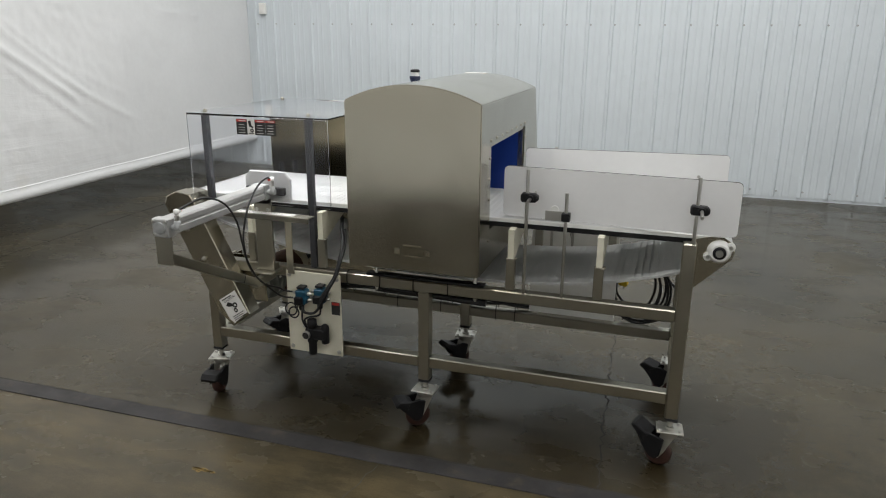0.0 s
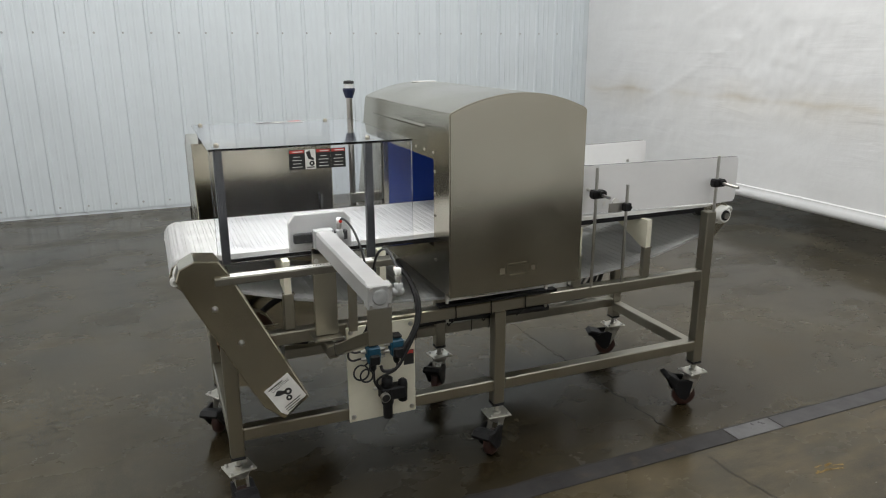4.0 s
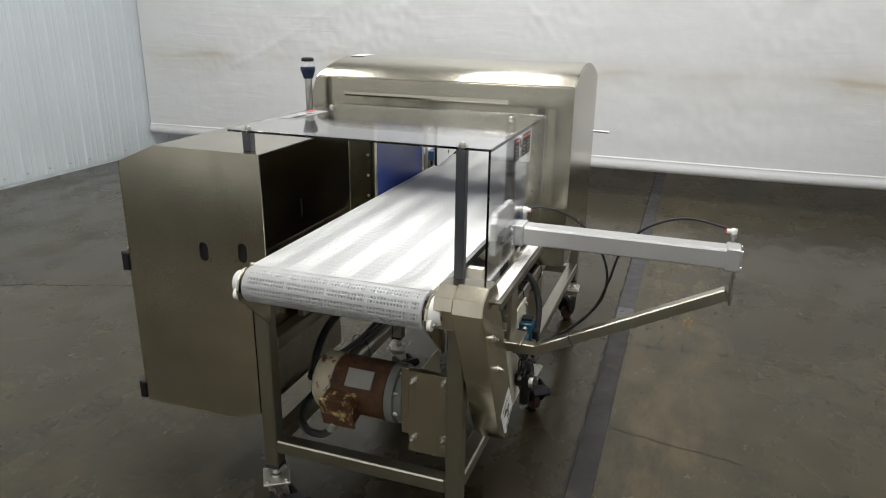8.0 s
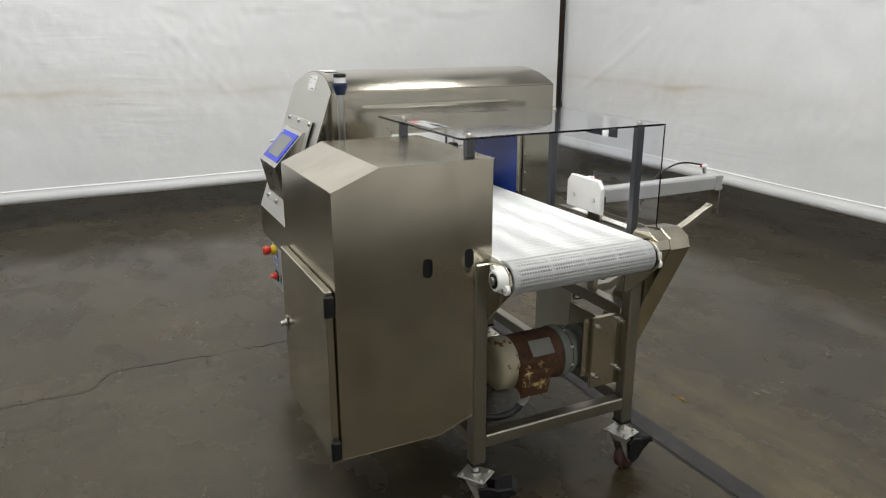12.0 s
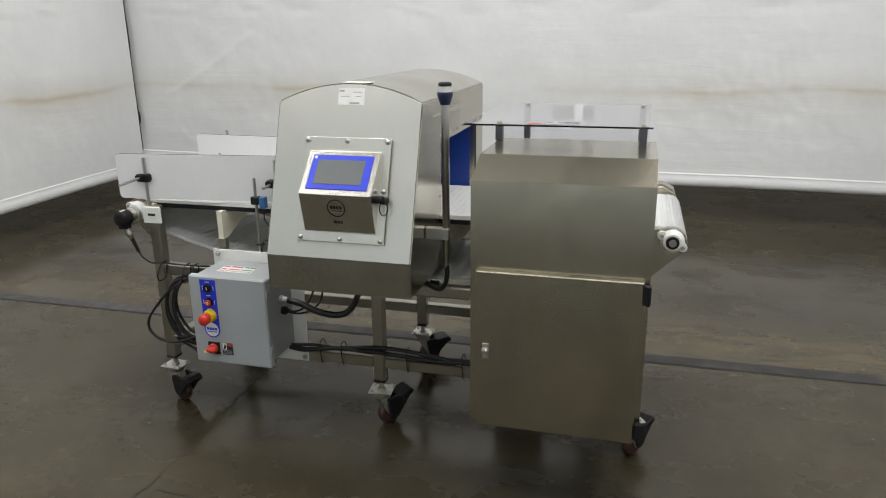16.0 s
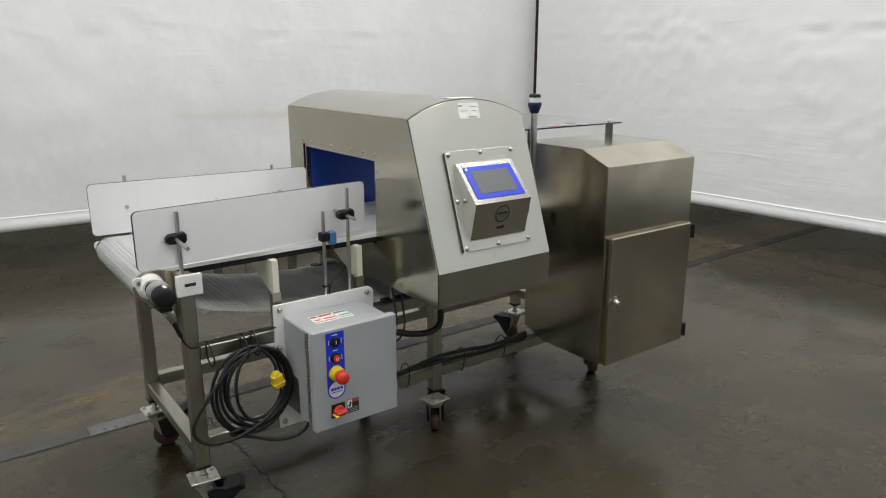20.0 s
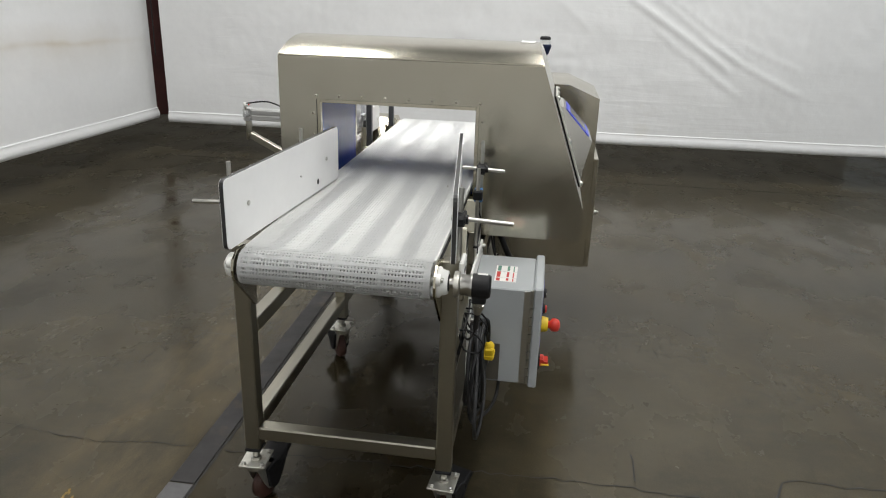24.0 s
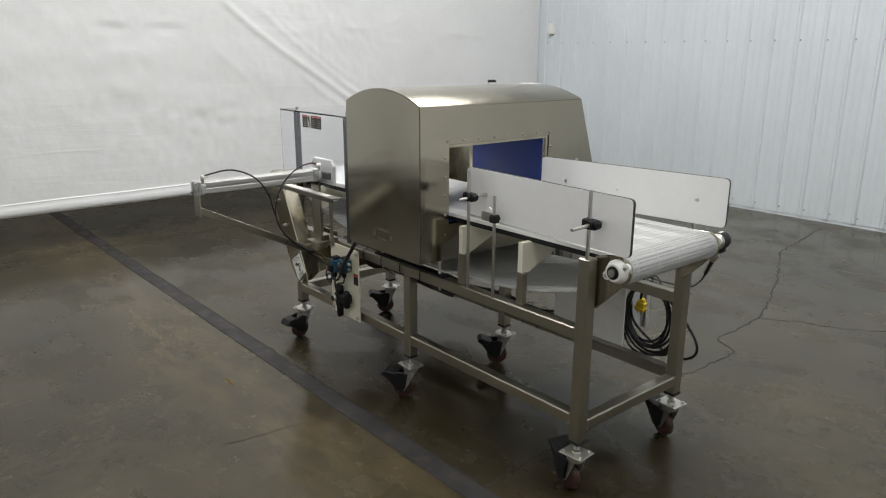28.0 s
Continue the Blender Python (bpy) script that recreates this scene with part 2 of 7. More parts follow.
def floor_material():
    m = bpy.data.materials.new("polished_stained_concrete")
    m.use_nodes = True
    nt = m.node_tree
    bs = nt.nodes["Principled BSDF"]
    geo = nt.nodes.new("ShaderNodeNewGeometry")

    def noisy(scale, detail=6, rough=0.6, stretch=None, dist=0.0):
        n = nt.nodes.new("ShaderNodeTexNoise")
        n.inputs["Scale"].default_value, n.inputs["Detail"].default_value = scale, detail
        n.inputs["Roughness"].default_value, n.inputs["Distortion"].default_value = rough, dist
        if stretch:
            mp = nt.nodes.new("ShaderNodeMapping")
            mp.inputs["Scale"].default_value = stretch
            nt.links.new(geo.outputs["Position"], mp.inputs[0])
            nt.links.new(mp.outputs[0], n.inputs[0])
        else:
            nt.links.new(geo.outputs["Position"], n.inputs[0])
        return n.outputs[0]

    def mixed(fac, a, b):
        mx = nt.nodes.new("ShaderNodeMix")
        mx.data_type = "RGBA"
        nt.links.new(fac, mx.inputs[0])
        for k, v in ((6, a), (7, b)):
            if isinstance(v, tuple):
                mx.inputs[k].default_value = (*v, 1)
            else:
                nt.links.new(v, mx.inputs[k])
        return mx.outputs[2]

    def ramp(src, lo, hi, a=0.0, b=1.0):
        r = nt.nodes.new("ShaderNodeMapRange")
        r.interpolation_type = "SMOOTHSTEP"
        r.inputs[1].default_value, r.inputs[2].default_value, r.inputs[3].default_value, r.inputs[4].default_value = lo, hi, a, b
        nt.links.new(src, r.inputs[0])
        return r.outputs[0]

    sep = nt.nodes.new("ShaderNodeSeparateXYZ")
    nt.links.new(geo.outputs["Position"], sep.inputs[0])

    def blend(op, a, b):
        q = nt.nodes.new("ShaderNodeMath")
        q.operation = op
        for k, v in enumerate((a, b)):
            if isinstance(v, float):
                q.inputs[k].default_value = v
            else:
                nt.links.new(v, q.inputs[k])
        return q.outputs[0]

    c = mixed(ramp(noisy(0.6, 6, 0.62), 0.34, 0.66), FLOOR_A, FLOOR_B)
    c = mixed(ramp(noisy(1.9, 8, 0.7, (1.3, 0.8, 1), 0.5), 0.40, 0.88, 0, 0.60), c, FLOOR_C)
    c = mixed(ramp(noisy(1.3, 8, 0.72, (0.7, 1.6, 1), 0.6), 0.42, 0.90, 0, 0.66), c, FLOOR_E)
    c = mixed(ramp(noisy(5.0, 8, 0.68), 0.42, 0.92, 0, 0.62), c, FLOOR_D)
    c = mixed(ramp(noisy(24, 7, 0.72, (1.0, 0.5, 1)), 0.46, 0.80, 0, 0.34), c, FLOOR_C)
    c = mixed(ramp(noisy(14, 6, 0.7, (0.45, 2.0, 1)), 0.50, 0.80, 0, 0.34), c, FLOOR_D)
    # worn pale concrete on one side of the trench, brown stains on the other
    edge = blend("MULTIPLY_ADD", noisy(1.1, 6, 0.65), 0.5)
    edge.node.inputs[2].default_value = -0.25
    shifted = blend("ADD", sep.outputs["Y"], edge)
    pale = blend("ABSOLUTE", blend("ADD", shifted, -1.92), 0.0)
    worn = blend("MULTIPLY", ramp(pale, 0.10, 0.34, 1.0, 0.0), ramp(noisy(6, 7, 0.7, (0.5, 1.5, 1)), 0.38, 0.66, 0.10, 0.80))
    c = mixed(worn, c, FLOOR_F)
    # brown stain, darkened and widened to paint the shade under the conveyor
    stain_shade_y = blend("ABSOLUTE", blend("ADD", shifted, -2.66), 0.0)
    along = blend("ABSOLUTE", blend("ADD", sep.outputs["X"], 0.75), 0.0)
    stain_shade = blend("MULTIPLY", blend("MULTIPLY", ramp(stain_shade_y, 0.22, 0.55, 1.0, 0.0), ramp(along, 0.9, 1.7, 1.0, 0.0)), ramp(noisy(3.2, 7, 0.7), 0.30, 0.58, 0.40, 0.95))
    c = mixed(stain_shade, c, FLOOR_G)
    c = mixed(ramp(noisy(190, 3, 0.6), 0.35, 0.70, 0.0, 0.30), c, FLOOR_D)
    nt.links.new(c, bs.inputs["Base Color"])
    r1 = ramp(noisy(1.9, 6, 0.6, (1, 1.4, 1)), 0.30, 0.70, 0.10, 0.37)
    nt.links.new(r1, bs.inputs["Roughness"])
    bp = nt.nodes.new("ShaderNodeBump")
    bs.inputs["Specular IOR Level"].default_value = 0.34
    bs.inputs["Specular Tint"].default_value = (1.0, 0.965, 0.83, 1)
    bp.inputs["Strength"].default_value, bp.inputs["Distance"].default_value = 0.05, 0.004
    nt.links.new(noisy(24, 8, 0.7), bp.inputs["Height"])
    nt.links.new(bp.outputs[0], bs.inputs["Normal"])
    return m


FLOOR_A, FLOOR_B, FLOOR_C, FLOOR_D = (0.0590, 0.0505, 0.0325), (0.0285, 0.0252, 0.0170), (0.1000, 0.0830, 0.0500), (0.0115, 0.0102, 0.0072)
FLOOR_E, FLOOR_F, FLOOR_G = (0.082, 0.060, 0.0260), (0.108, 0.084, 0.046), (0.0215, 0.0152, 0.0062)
FLOOR = floor_material()
STRIP_DARK = mat("dark_steel_cover_plate", (0.033, 0.031, 0.031), 0.5, spec=0.3, vary=0.35, vscale=6, rvary=0.1, grime=((0.09, 0.075, 0.055), 0.55, 0.8), gscale=9)
STRIP_LIGHT = mat("worn_steel_cover_plate", (0.12, 0.118, 0.12), 0.36, 0.4, vary=0.3, vscale=9, rvary=0.1, grime=((0.05, 0.045, 0.04), 0.55, 0.8), gscale=9)
STRIP_MID = mat("scuffed_steel_cover_plate", (0.050, 0.048, 0.049), 0.42, vary=0.3, vscale=9, rvary=0.08, grime=((0.025, 0.023, 0.02), 0.52, 0.8), gscale=9)
CRACK = mat("crack_filler", (0.018, 0.017, 0.015), 0.7)
PAINT_MARK = mat("worn_yellow_paint", (0.22, 0.14, 0.03), 0.55, vary=0.4, vscale=40)
CURTAIN = mat("white_vinyl_curtain", (0.735, 0.74, 0.745), 0.42, vary=0.035, vscale=1.6, rvary=0.08, bump=0.10, bscale=22, grime=((0.60, 0.55, 0.44), 0.66, 0.95), gscale=0.9)
CURTAIN_STAINED = mat("stained_white_vinyl_curtain", (0.735, 0.74, 0.745), 0.42, vary=0.035, vscale=1.6, rvary=0.08, bump=0.10, bscale=22, grime=((0.60, 0.55, 0.44), 0.66, 0.95), gscale=0.9)


def water_line(m):
    """A faint brown tide mark across the sheet, about a metre up, with runs below it."""
    nt = m.node_tree
    bs = nt.nodes["Principled BSDF"]
    src = bs.inputs["Base Color"].links[0].from_socket
    geo = nt.nodes.new("ShaderNodeNewGeometry")
    sep = nt.nodes.new("ShaderNodeSeparateXYZ")
    nt.links.new(geo.outputs["Position"], sep.inputs[0])
    n1, n2 = nt.nodes.new("ShaderNodeTexNoise"), nt.nodes.new("ShaderNodeTexNoise")
    n1.inputs["Scale"].default_value, n1.inputs["Detail"].default_value = 1.3, 6
    n2.inputs["Scale"].default_value, n2.inputs["Detail"].default_value = 0.7, 4
    for n in (n1, n2):
        nt.links.new(geo.outputs["Position"], n.inputs[0])
    add = nt.nodes.new("ShaderNodeMath")
    add.operation = "MULTIPLY_ADD"
    nt.links.new(n1.outputs[0], add.inputs[0])
    add.inputs[1].default_value = 0.16
    nt.links.new(sep.outputs["Z"], add.inputs[2])
    ramp = nt.nodes.new("ShaderNodeValToRGB")
    cr = ramp.color_ramp
    cr.elements[0].position, cr.elements[0].color = 0.42, (0, 0, 0, 1)
    cr.elements[1].position, cr.elements[1].color = 0.66, (0, 0, 0, 1)
    for pos, val in ((0.50, 0.14), (0.548, 0.32), (0.566, 0.66), (0.585, 0.26)):
        e = cr.elements.new(pos)
        e.color = (val, val, val, 1)
    half = nt.nodes.new("ShaderNodeMath")
    half.operation = "MULTIPLY"
    half.inputs[1].default_value = 0.5
    nt.links.new(add.outputs[0], half.inputs[0])
    nt.links.new(half.outputs[0], ramp.inputs[0])
    gate = nt.nodes.new("ShaderNodeMapRange")
    gate.inputs[1].default_value, gate.inputs[2].default_value = 0.40, 0.66
    nt.links.new(n2.outputs[0], gate.inputs[0])
    fac = nt.nodes.new("ShaderNodeMath")
    fac.operation = "MULTIPLY"
    nt.links.new(ramp.outputs[0], fac.inputs[0])
    nt.links.new(gate.outputs[0], fac.inputs[1])
    mx = nt.nodes.new("ShaderNodeMix")
    mx.data_type = "RGBA"
    nt.links.new(fac.outputs[0], mx.inputs[0])
    nt.links.new(src, mx.inputs[6])
    mx.inputs[7].default_value = (0.46, 0.37, 0.22, 1)
    nt.links.new(mx.outputs[2], bs.inputs["Base Color"])


water_line(CURTAIN_STAINED)


def crumple(m):
    """Fine slanting wrinkles in patches over the sheet, as in vinyl that was folded."""
    nt = m.node_tree
    bs = nt.nodes["Principled BSDF"]
    geo = nt.nodes.new("ShaderNodeNewGeometry")
    mp = nt.nodes.new("ShaderNodeMapping")
    mp.inputs["Rotation"].default_value = (radians(52), radians(-52), 0)
    mp.inputs["Scale"].default_value = (1.6, 1.6, 13.0)
    nt.links.new(geo.outputs["Position"], mp.inputs[0])
    fine, broad = nt.nodes.new("ShaderNodeTexNoise"), nt.nodes.new("ShaderNodeTexNoise")
    fine.inputs["Scale"].default_value, fine.inputs["Detail"].default_value, fine.inputs["Distortion"].default_value = 1.0, 3, 0.8
    broad.inputs["Scale"].default_value, broad.inputs["Detail"].default_value = 0.9, 3
    nt.links.new(mp.outputs[0], fine.inputs[0])
    nt.links.new(geo.outputs["Position"], broad.inputs[0])
    gate = nt.nodes.new("ShaderNodeMapRange")
    gate.inputs[1].default_value, gate.inputs[2].default_value, gate.inputs[3].default_value, gate.inputs[4].default_value = 0.42, 0.66, 0.06, 1.0
    nt.links.new(broad.outputs[0], gate.inputs[0])
    mul = nt.nodes.new("ShaderNodeMath")
    mul.operation = "MULTIPLY"
    nt.links.new(fine.outputs[0], mul.inputs[0])
    nt.links.new(gate.outputs[0], mul.inputs[1])
    bp = nt.nodes.new("ShaderNodeBump")
    bp.inputs["Strength"].default_value, bp.inputs["Distance"].default_value = 0.42, 0.012
    nt.links.new(mul.outputs[0], bp.inputs["Height"])
    if bs.inputs["Normal"].links:
        nt.links.new(bs.inputs["Normal"].links[0].from_socket, bp.inputs["Normal"])
    nt.links.new(bp.outputs[0], bs.inputs["Normal"])


for sheet_mat in (CURTAIN, CURTAIN_STAINED):
    crumple(sheet_mat)
WALL_MAT = mat("pale_blue_grey_wall_sheet", (0.62, 0.67, 0.705), 0.40, vary=0.05, vscale=1.5, rvary=0.06, bump=0.02, bscale=25, stretch=(1, 1, 0.3), grime=((0.50, 0.54, 0.55), 0.62, 0.9), gscale=1.5)
HALL_WALL = mat("pale_hall_wall", (0.42, 0.41, 0.38), 0.6, vary=0.05, vscale=1.0)
CEIL_MAT = mat("grey_ceiling", (0.44, 0.44, 0.43), 0.7, vary=0.04, vscale=1.0)
DARK_RED = mat("dark_red_painted_steel", (0.055, 0.014, 0.012), 0.5, vary=0.3, vscale=6)
DARK_GAP = mat("dark_weathered_timber", (0.05, 0.038, 0.030), 0.7, vary=0.5, vscale=5, grime=((0.20, 0.15, 0.11), 0.55, 0.7), gscale=4)

# ---- mesh tools ----
ORG = {}


class M:
    """Collects faces of one mesh, in world metres."""

    def __init__(self):
        self.v, self.f, self.s = [], [], []

    def add(self, verts, faces, smooth=False, tf=None):
        o = len(self.v)
        self.v += [tuple(tf @ Vector(p)) if tf else tuple(p) for p in verts]
        self.f += [[o + i for i in f] for f in faces]
        self.s += [smooth] * len(faces)
        return self

    def box(self, x0, x1, y0, y1, z0, z1, b=0.002, tf=None):
        c = ((x0 + x1) / 2, (y0 + y1) / 2, (z0 + z1) / 2)
        h = (abs(x1 - x0) / 2, abs(y1 - y0) / 2, abs(z1 - z0) / 2)
        b = min(b, 0.45 * min(h))
        vs, idx = [], {}
        for sx in (-1, 1):
            for sy in (-1, 1):
                for sz in (-1, 1):
                    s = (sx, sy, sz)
                    for a in range(3):
                        idx[s, a] = len(vs)
                        vs.append(tuple(c[k] + s[k] * (h[k] if k == a else h[k] - b) for k in range(3)))
        fs = []
        for a in range(3):
            p, q = [k for k in range(3) if k != a]
            for sa in (-1, 1):
                loop = []
                for sp, sq in ((-1, -1), (1, -1), (1, 1), (-1, 1)):
                    s = [0, 0, 0]
                    s[a], s[p], s[q] = sa, sp, sq
                    loop.append(idx[tuple(s), a])
                fs.append(loop)
            for sp in (-1, 1):
                for sq in (-1, 1):
                    s0, s1 = [0, 0, 0], [0, 0, 0]
                    s0[p] = s1[p] = sp
                    s0[q] = s1[q] = sq
                    s0[a], s1[a] = -1, 1
                    fs.append([idx[tuple(s0), p], idx[tuple(s1), p], idx[tuple(s1), q], idx[tuple(s0), q]])
        for sx in (-1, 1):
            for sy in (-1, 1):
                for sz in (-1, 1):
                    fs.append([idx[(sx, sy, sz), a] for a in range(3)])
        return self.add(vs, fs, False, tf)

    def cyl(self, p0, p1, r, r1=None, n=16, caps=True, tf=None):
        p0, p1 = Vector(p0), Vector(p1)
        r1 = r if r1 is None else r1
        d = (p1 - p0).normalized()
        u = d.orthogonal().normalized()
        w = d.cross(u)
        ring = [u * math.cos(2 * math.pi * i / n) + w * math.sin(2 * math.pi * i / n) for i in range(n)]
        vs = [p0 + r * k for k in ring] + [p1 + r1 * k for k in ring]
        self.add(vs, [[i, (i + 1) % n, n + (i + 1) % n, n + i] for i in range(n)], True, tf)
        if caps:
            self.add(vs, [list(range(n)), list(range(n, 2 * n))], False, tf)
        return self

    def turned(self, p0, d, prof, n=20, tf=None):
        """A turned solid: prof is a list of (along, radius) from p0 along d."""
        p0, d = Vector(p0), Vector(d).normalized()
        for (a0, r0), (a1, r1) in zip(prof, prof[1:]):
            if abs(a1 - a0) < 1e-6:
                u = d.orthogonal().normalized()
                w = d.cross(u)
                ring = [u * math.cos(2 * math.pi * i / n) + w * math.sin(2 * math.pi * i / n) for i in range(n)]
                vs = [p0 + d * a0 + r0 * k for k in ring] + [p0 + d * a0 + r1 * k for k in ring]
                self.add(vs, [[i, (i + 1) % n, n + (i + 1) % n, n + i] for i in range(n)], False, tf)
            else:
                self.cyl(p0 + d * a0, p0 + d * a1, max(r0, 1e-4), max(r1, 1e-4), n, False, tf)
        for k in (0, -1):
            a, r = prof[k]
            if r > 2e-4:
                u = d.orthogonal().normalized()
                w = d.cross(u)
                self.add([p0 + d * a + r * (u * math.cos(2 * math.pi * i / n) + w * math.sin(2 * math.pi * i / n)) for i in range(n)], [list(range(n))], False, tf)
        return self

    def tube(self, pts, r, n=8, step=6, loop=False):
        """A round cable or bent rod through points."""
        pts = [Vector(p) for p in pts]
        path = []
        if step <= 1:
            path = pts
        else:
            for i in range(len(pts) - 1):
                a, b, c, d = pts[max(i - 1, 0)], pts[i], pts[i + 1], pts[min(i + 2, len(pts) - 1)]
                for k in range(step):
                    t = k / step
                    path.append(0.5 * (2 * b + (c - a) * t + (2 * a - 5 * b + 4 * c - d) * t * t + (3 * b - a - 3 * c + d) * t ** 3))
            path.append(pts[-1])
        vs, u = [], None
        for i, p in enumerate(path):
            d = (path[min(i + 1, len(path) - 1)] - path[max(i - 1, 0)]).normalized()
            u = d.orthogonal().normalized() if u is None else (u - d * u.dot(d)).normalized()
            w = d.cross(u)
            vs += [p + r * (u * math.cos(2 * math.pi * k / n) + w * math.sin(2 * math.pi * k / n)) for k in range(n)]
        fs = [[i * n + k, i * n + (k + 1) % n, (i + 1) * n + (k + 1) % n, (i + 1) * n + k] for i in range(len(path) - 1) for k in range(n)]
        self.add(vs, fs, True)
        self.add(vs[:n] + vs[-n:], [list(range(n)), list(range(n, 2 * n))])
        return self

    def prism(self, poly, axis, lo, hi, b=0.0, tf=None):
        """A polygon extruded along an axis; poly holds the two other coordinates in order."""
        n = len(poly)

        def at(p, h):
            q = list(p)
            q.insert(axis, h)
            return q
        if b:
            cx, cy = sum(p[0] for p in poly) / n, sum(p[1] for p in poly) / n
            inner = []
            for i in range(n):
                a, q, c = Vector(poly[i - 1]), Vector(poly[i]), Vector(poly[(i + 1) % n])
                e0, e1 = (a - q).normalized(), (c - q).normalized()
                h = e0 + e1
                if h.length < 1e-5:
                    h = Vector((-e0.y, e0.x))
                h.normalize()
                if h.dot(Vector((cx, cy)) - q) < 0:
                    h = -h
                inner.append(tuple(q + h * b * 1.3))
            vs = [at(p, lo) for p in inner] + [at(p, lo + b) for p in poly] + [at(p, hi - b) for p in poly] + [at(p, hi) for p in inner]
            fs = [list(range(n)), list(range(3 * n, 4 * n))]
            for k in range(3):
                fs += [[k * n + i, k * n + (i + 1) % n, (k + 1) * n + (i + 1) % n, (k + 1) * n + i] for i in range(n)]
        else:
            vs = [at(p, lo) for p in poly] + [at(p, hi) for p in poly]
            fs = [list(range(n)), list(range(n, 2 * n))] + [[i, (i + 1) % n, n + (i + 1) % n, n + i] for i in range(n)]
        return self.add(vs, fs, False, tf)

    def mesh(self, name, material, origin=(0, 0, 0), weld=True):
        me = bpy.data.meshes.new(name)
        o = Vector(origin)
        me.from_pydata([tuple(Vector(p) - o) for p in self.v], [], self.f)
        bm = bmesh.new()
        bm.from_mesh(me)
        for f, s in zip(bm.faces, self.s):
            f.smooth = s
        if weld:
            bmesh.ops.remove_doubles(bm, verts=bm.verts, dist=1e-6)
        bmesh.ops.recalc_face_normals(bm, faces=bm.faces)
        for e in bm.edges:
            e.smooth = len(e.link_faces) == 2 and e.calc_face_angle() < (1.05 if all(f.smooth for f in e.link_faces) else 0.2)
        for f in bm.faces:
            f.smooth = True
        bm.to_mesh(me)
        bm.free()
        me.materials.append(material)
        me.update()
        return me


def thing(name, origin, label, category, group="", kind=""):
    """An Empty at the base of a thing that parents its parts."""
    ob = new(name)
    ob.empty_display_size = 0.05
    ob.location = origin
    ORG[ob] = Vector(origin)
    return tagged(ob, label, category, group, kind)


def part(name, m, material, parent, label=""):
    o = ORG[parent]
    ob = new(name, m.mesh(name, material, o))
    ob.parent = parent
    ORG[ob] = o
    return tagged(ob, label)


def solid(name, m, material, origin, label, category, group="", kind=""):
    ob = new(name, m.mesh(name, material, origin))
    ob.location = origin
    ORG[ob] = Vector(origin)
    return tagged(ob, label, category, group, kind)


# ---- the room ----
WALL_Y, CEIL = 7.55, 5.0
m = M()
m.box(-9, 7, -4, 10.2, -0.2, 0.0, 0)
floor = solid("floor", m, FLOOR, (0, 0, 0), "dark polished concrete floor with brown stains, cracks and shade painted under the conveyor", "floor", kind="structure")
m = M()
m.box(-9, 7, -4, 10.2, CEIL, CEIL + 0.1, 0)
solid("ceiling", m, CEIL_MAT, (0, 0, CEIL), "plain grey ceiling above the hall", "ceiling", kind="structure")


RIB = 0.2383


def ribbed_wall():
    """Ribbed sheet-metal wall: flat pans with low flutes between narrow raised ribs, standing just above the floor."""
    m = M()
    x, prof = -0.927 - 34 * RIB - 0.06, []
    while x < 7.0:
        prof += [(x, 0.0), (x + 0.030, 0.0), (x + 0.042, -0.013), (x + 0.062, -0.013), (x + 0.074, 0.0), (x + 0.118, 0.0), (x + 0.124, -0.0025), (x + 0.136, -0.0025), (x + 0.142, 0.0), (x + 0.176, 0.0), (x + 0.182, -0.0025), (x + 0.194, -0.0025), (x + 0.200, 0.0)]
        x += RIB
    n = len(prof)
    vs = [(px, WALL_Y + py, 0.03) for px, py in prof] + [(px, WALL_Y + py, CEIL) for px, py in prof]
    m.add(vs, [[i, i + 1, n + i + 1, n + i] for i in range(n - 1)])
    m.box(-9, 7, WALL_Y + 0.005, WALL_Y + 0.12, 0.0, CEIL, 0)
    return m


wall = solid("wall_north", ribbed_wall(), WALL_MAT, (0, WALL_Y, 0), "pale blue-grey ribbed sheet-metal wall", "wall", kind="structure")
for n_, (a, b) in {"wall_east": ((6.9, 7.0), (-4, 10.2)), "wall_west": ((-9.0, -8.9), (-4, 10.2)), "wall_south": ((-8.9, 6.9), (-4, -3.9))}.items():
    m = M()
    m.box(a[0], a[1], b[0], b[1], 0, CEIL, 0)
    solid(n_, m, HALL_WALL, (a[0], b[0], 0), "plain pale hall wall behind the curtain", "wall", kind="structure")


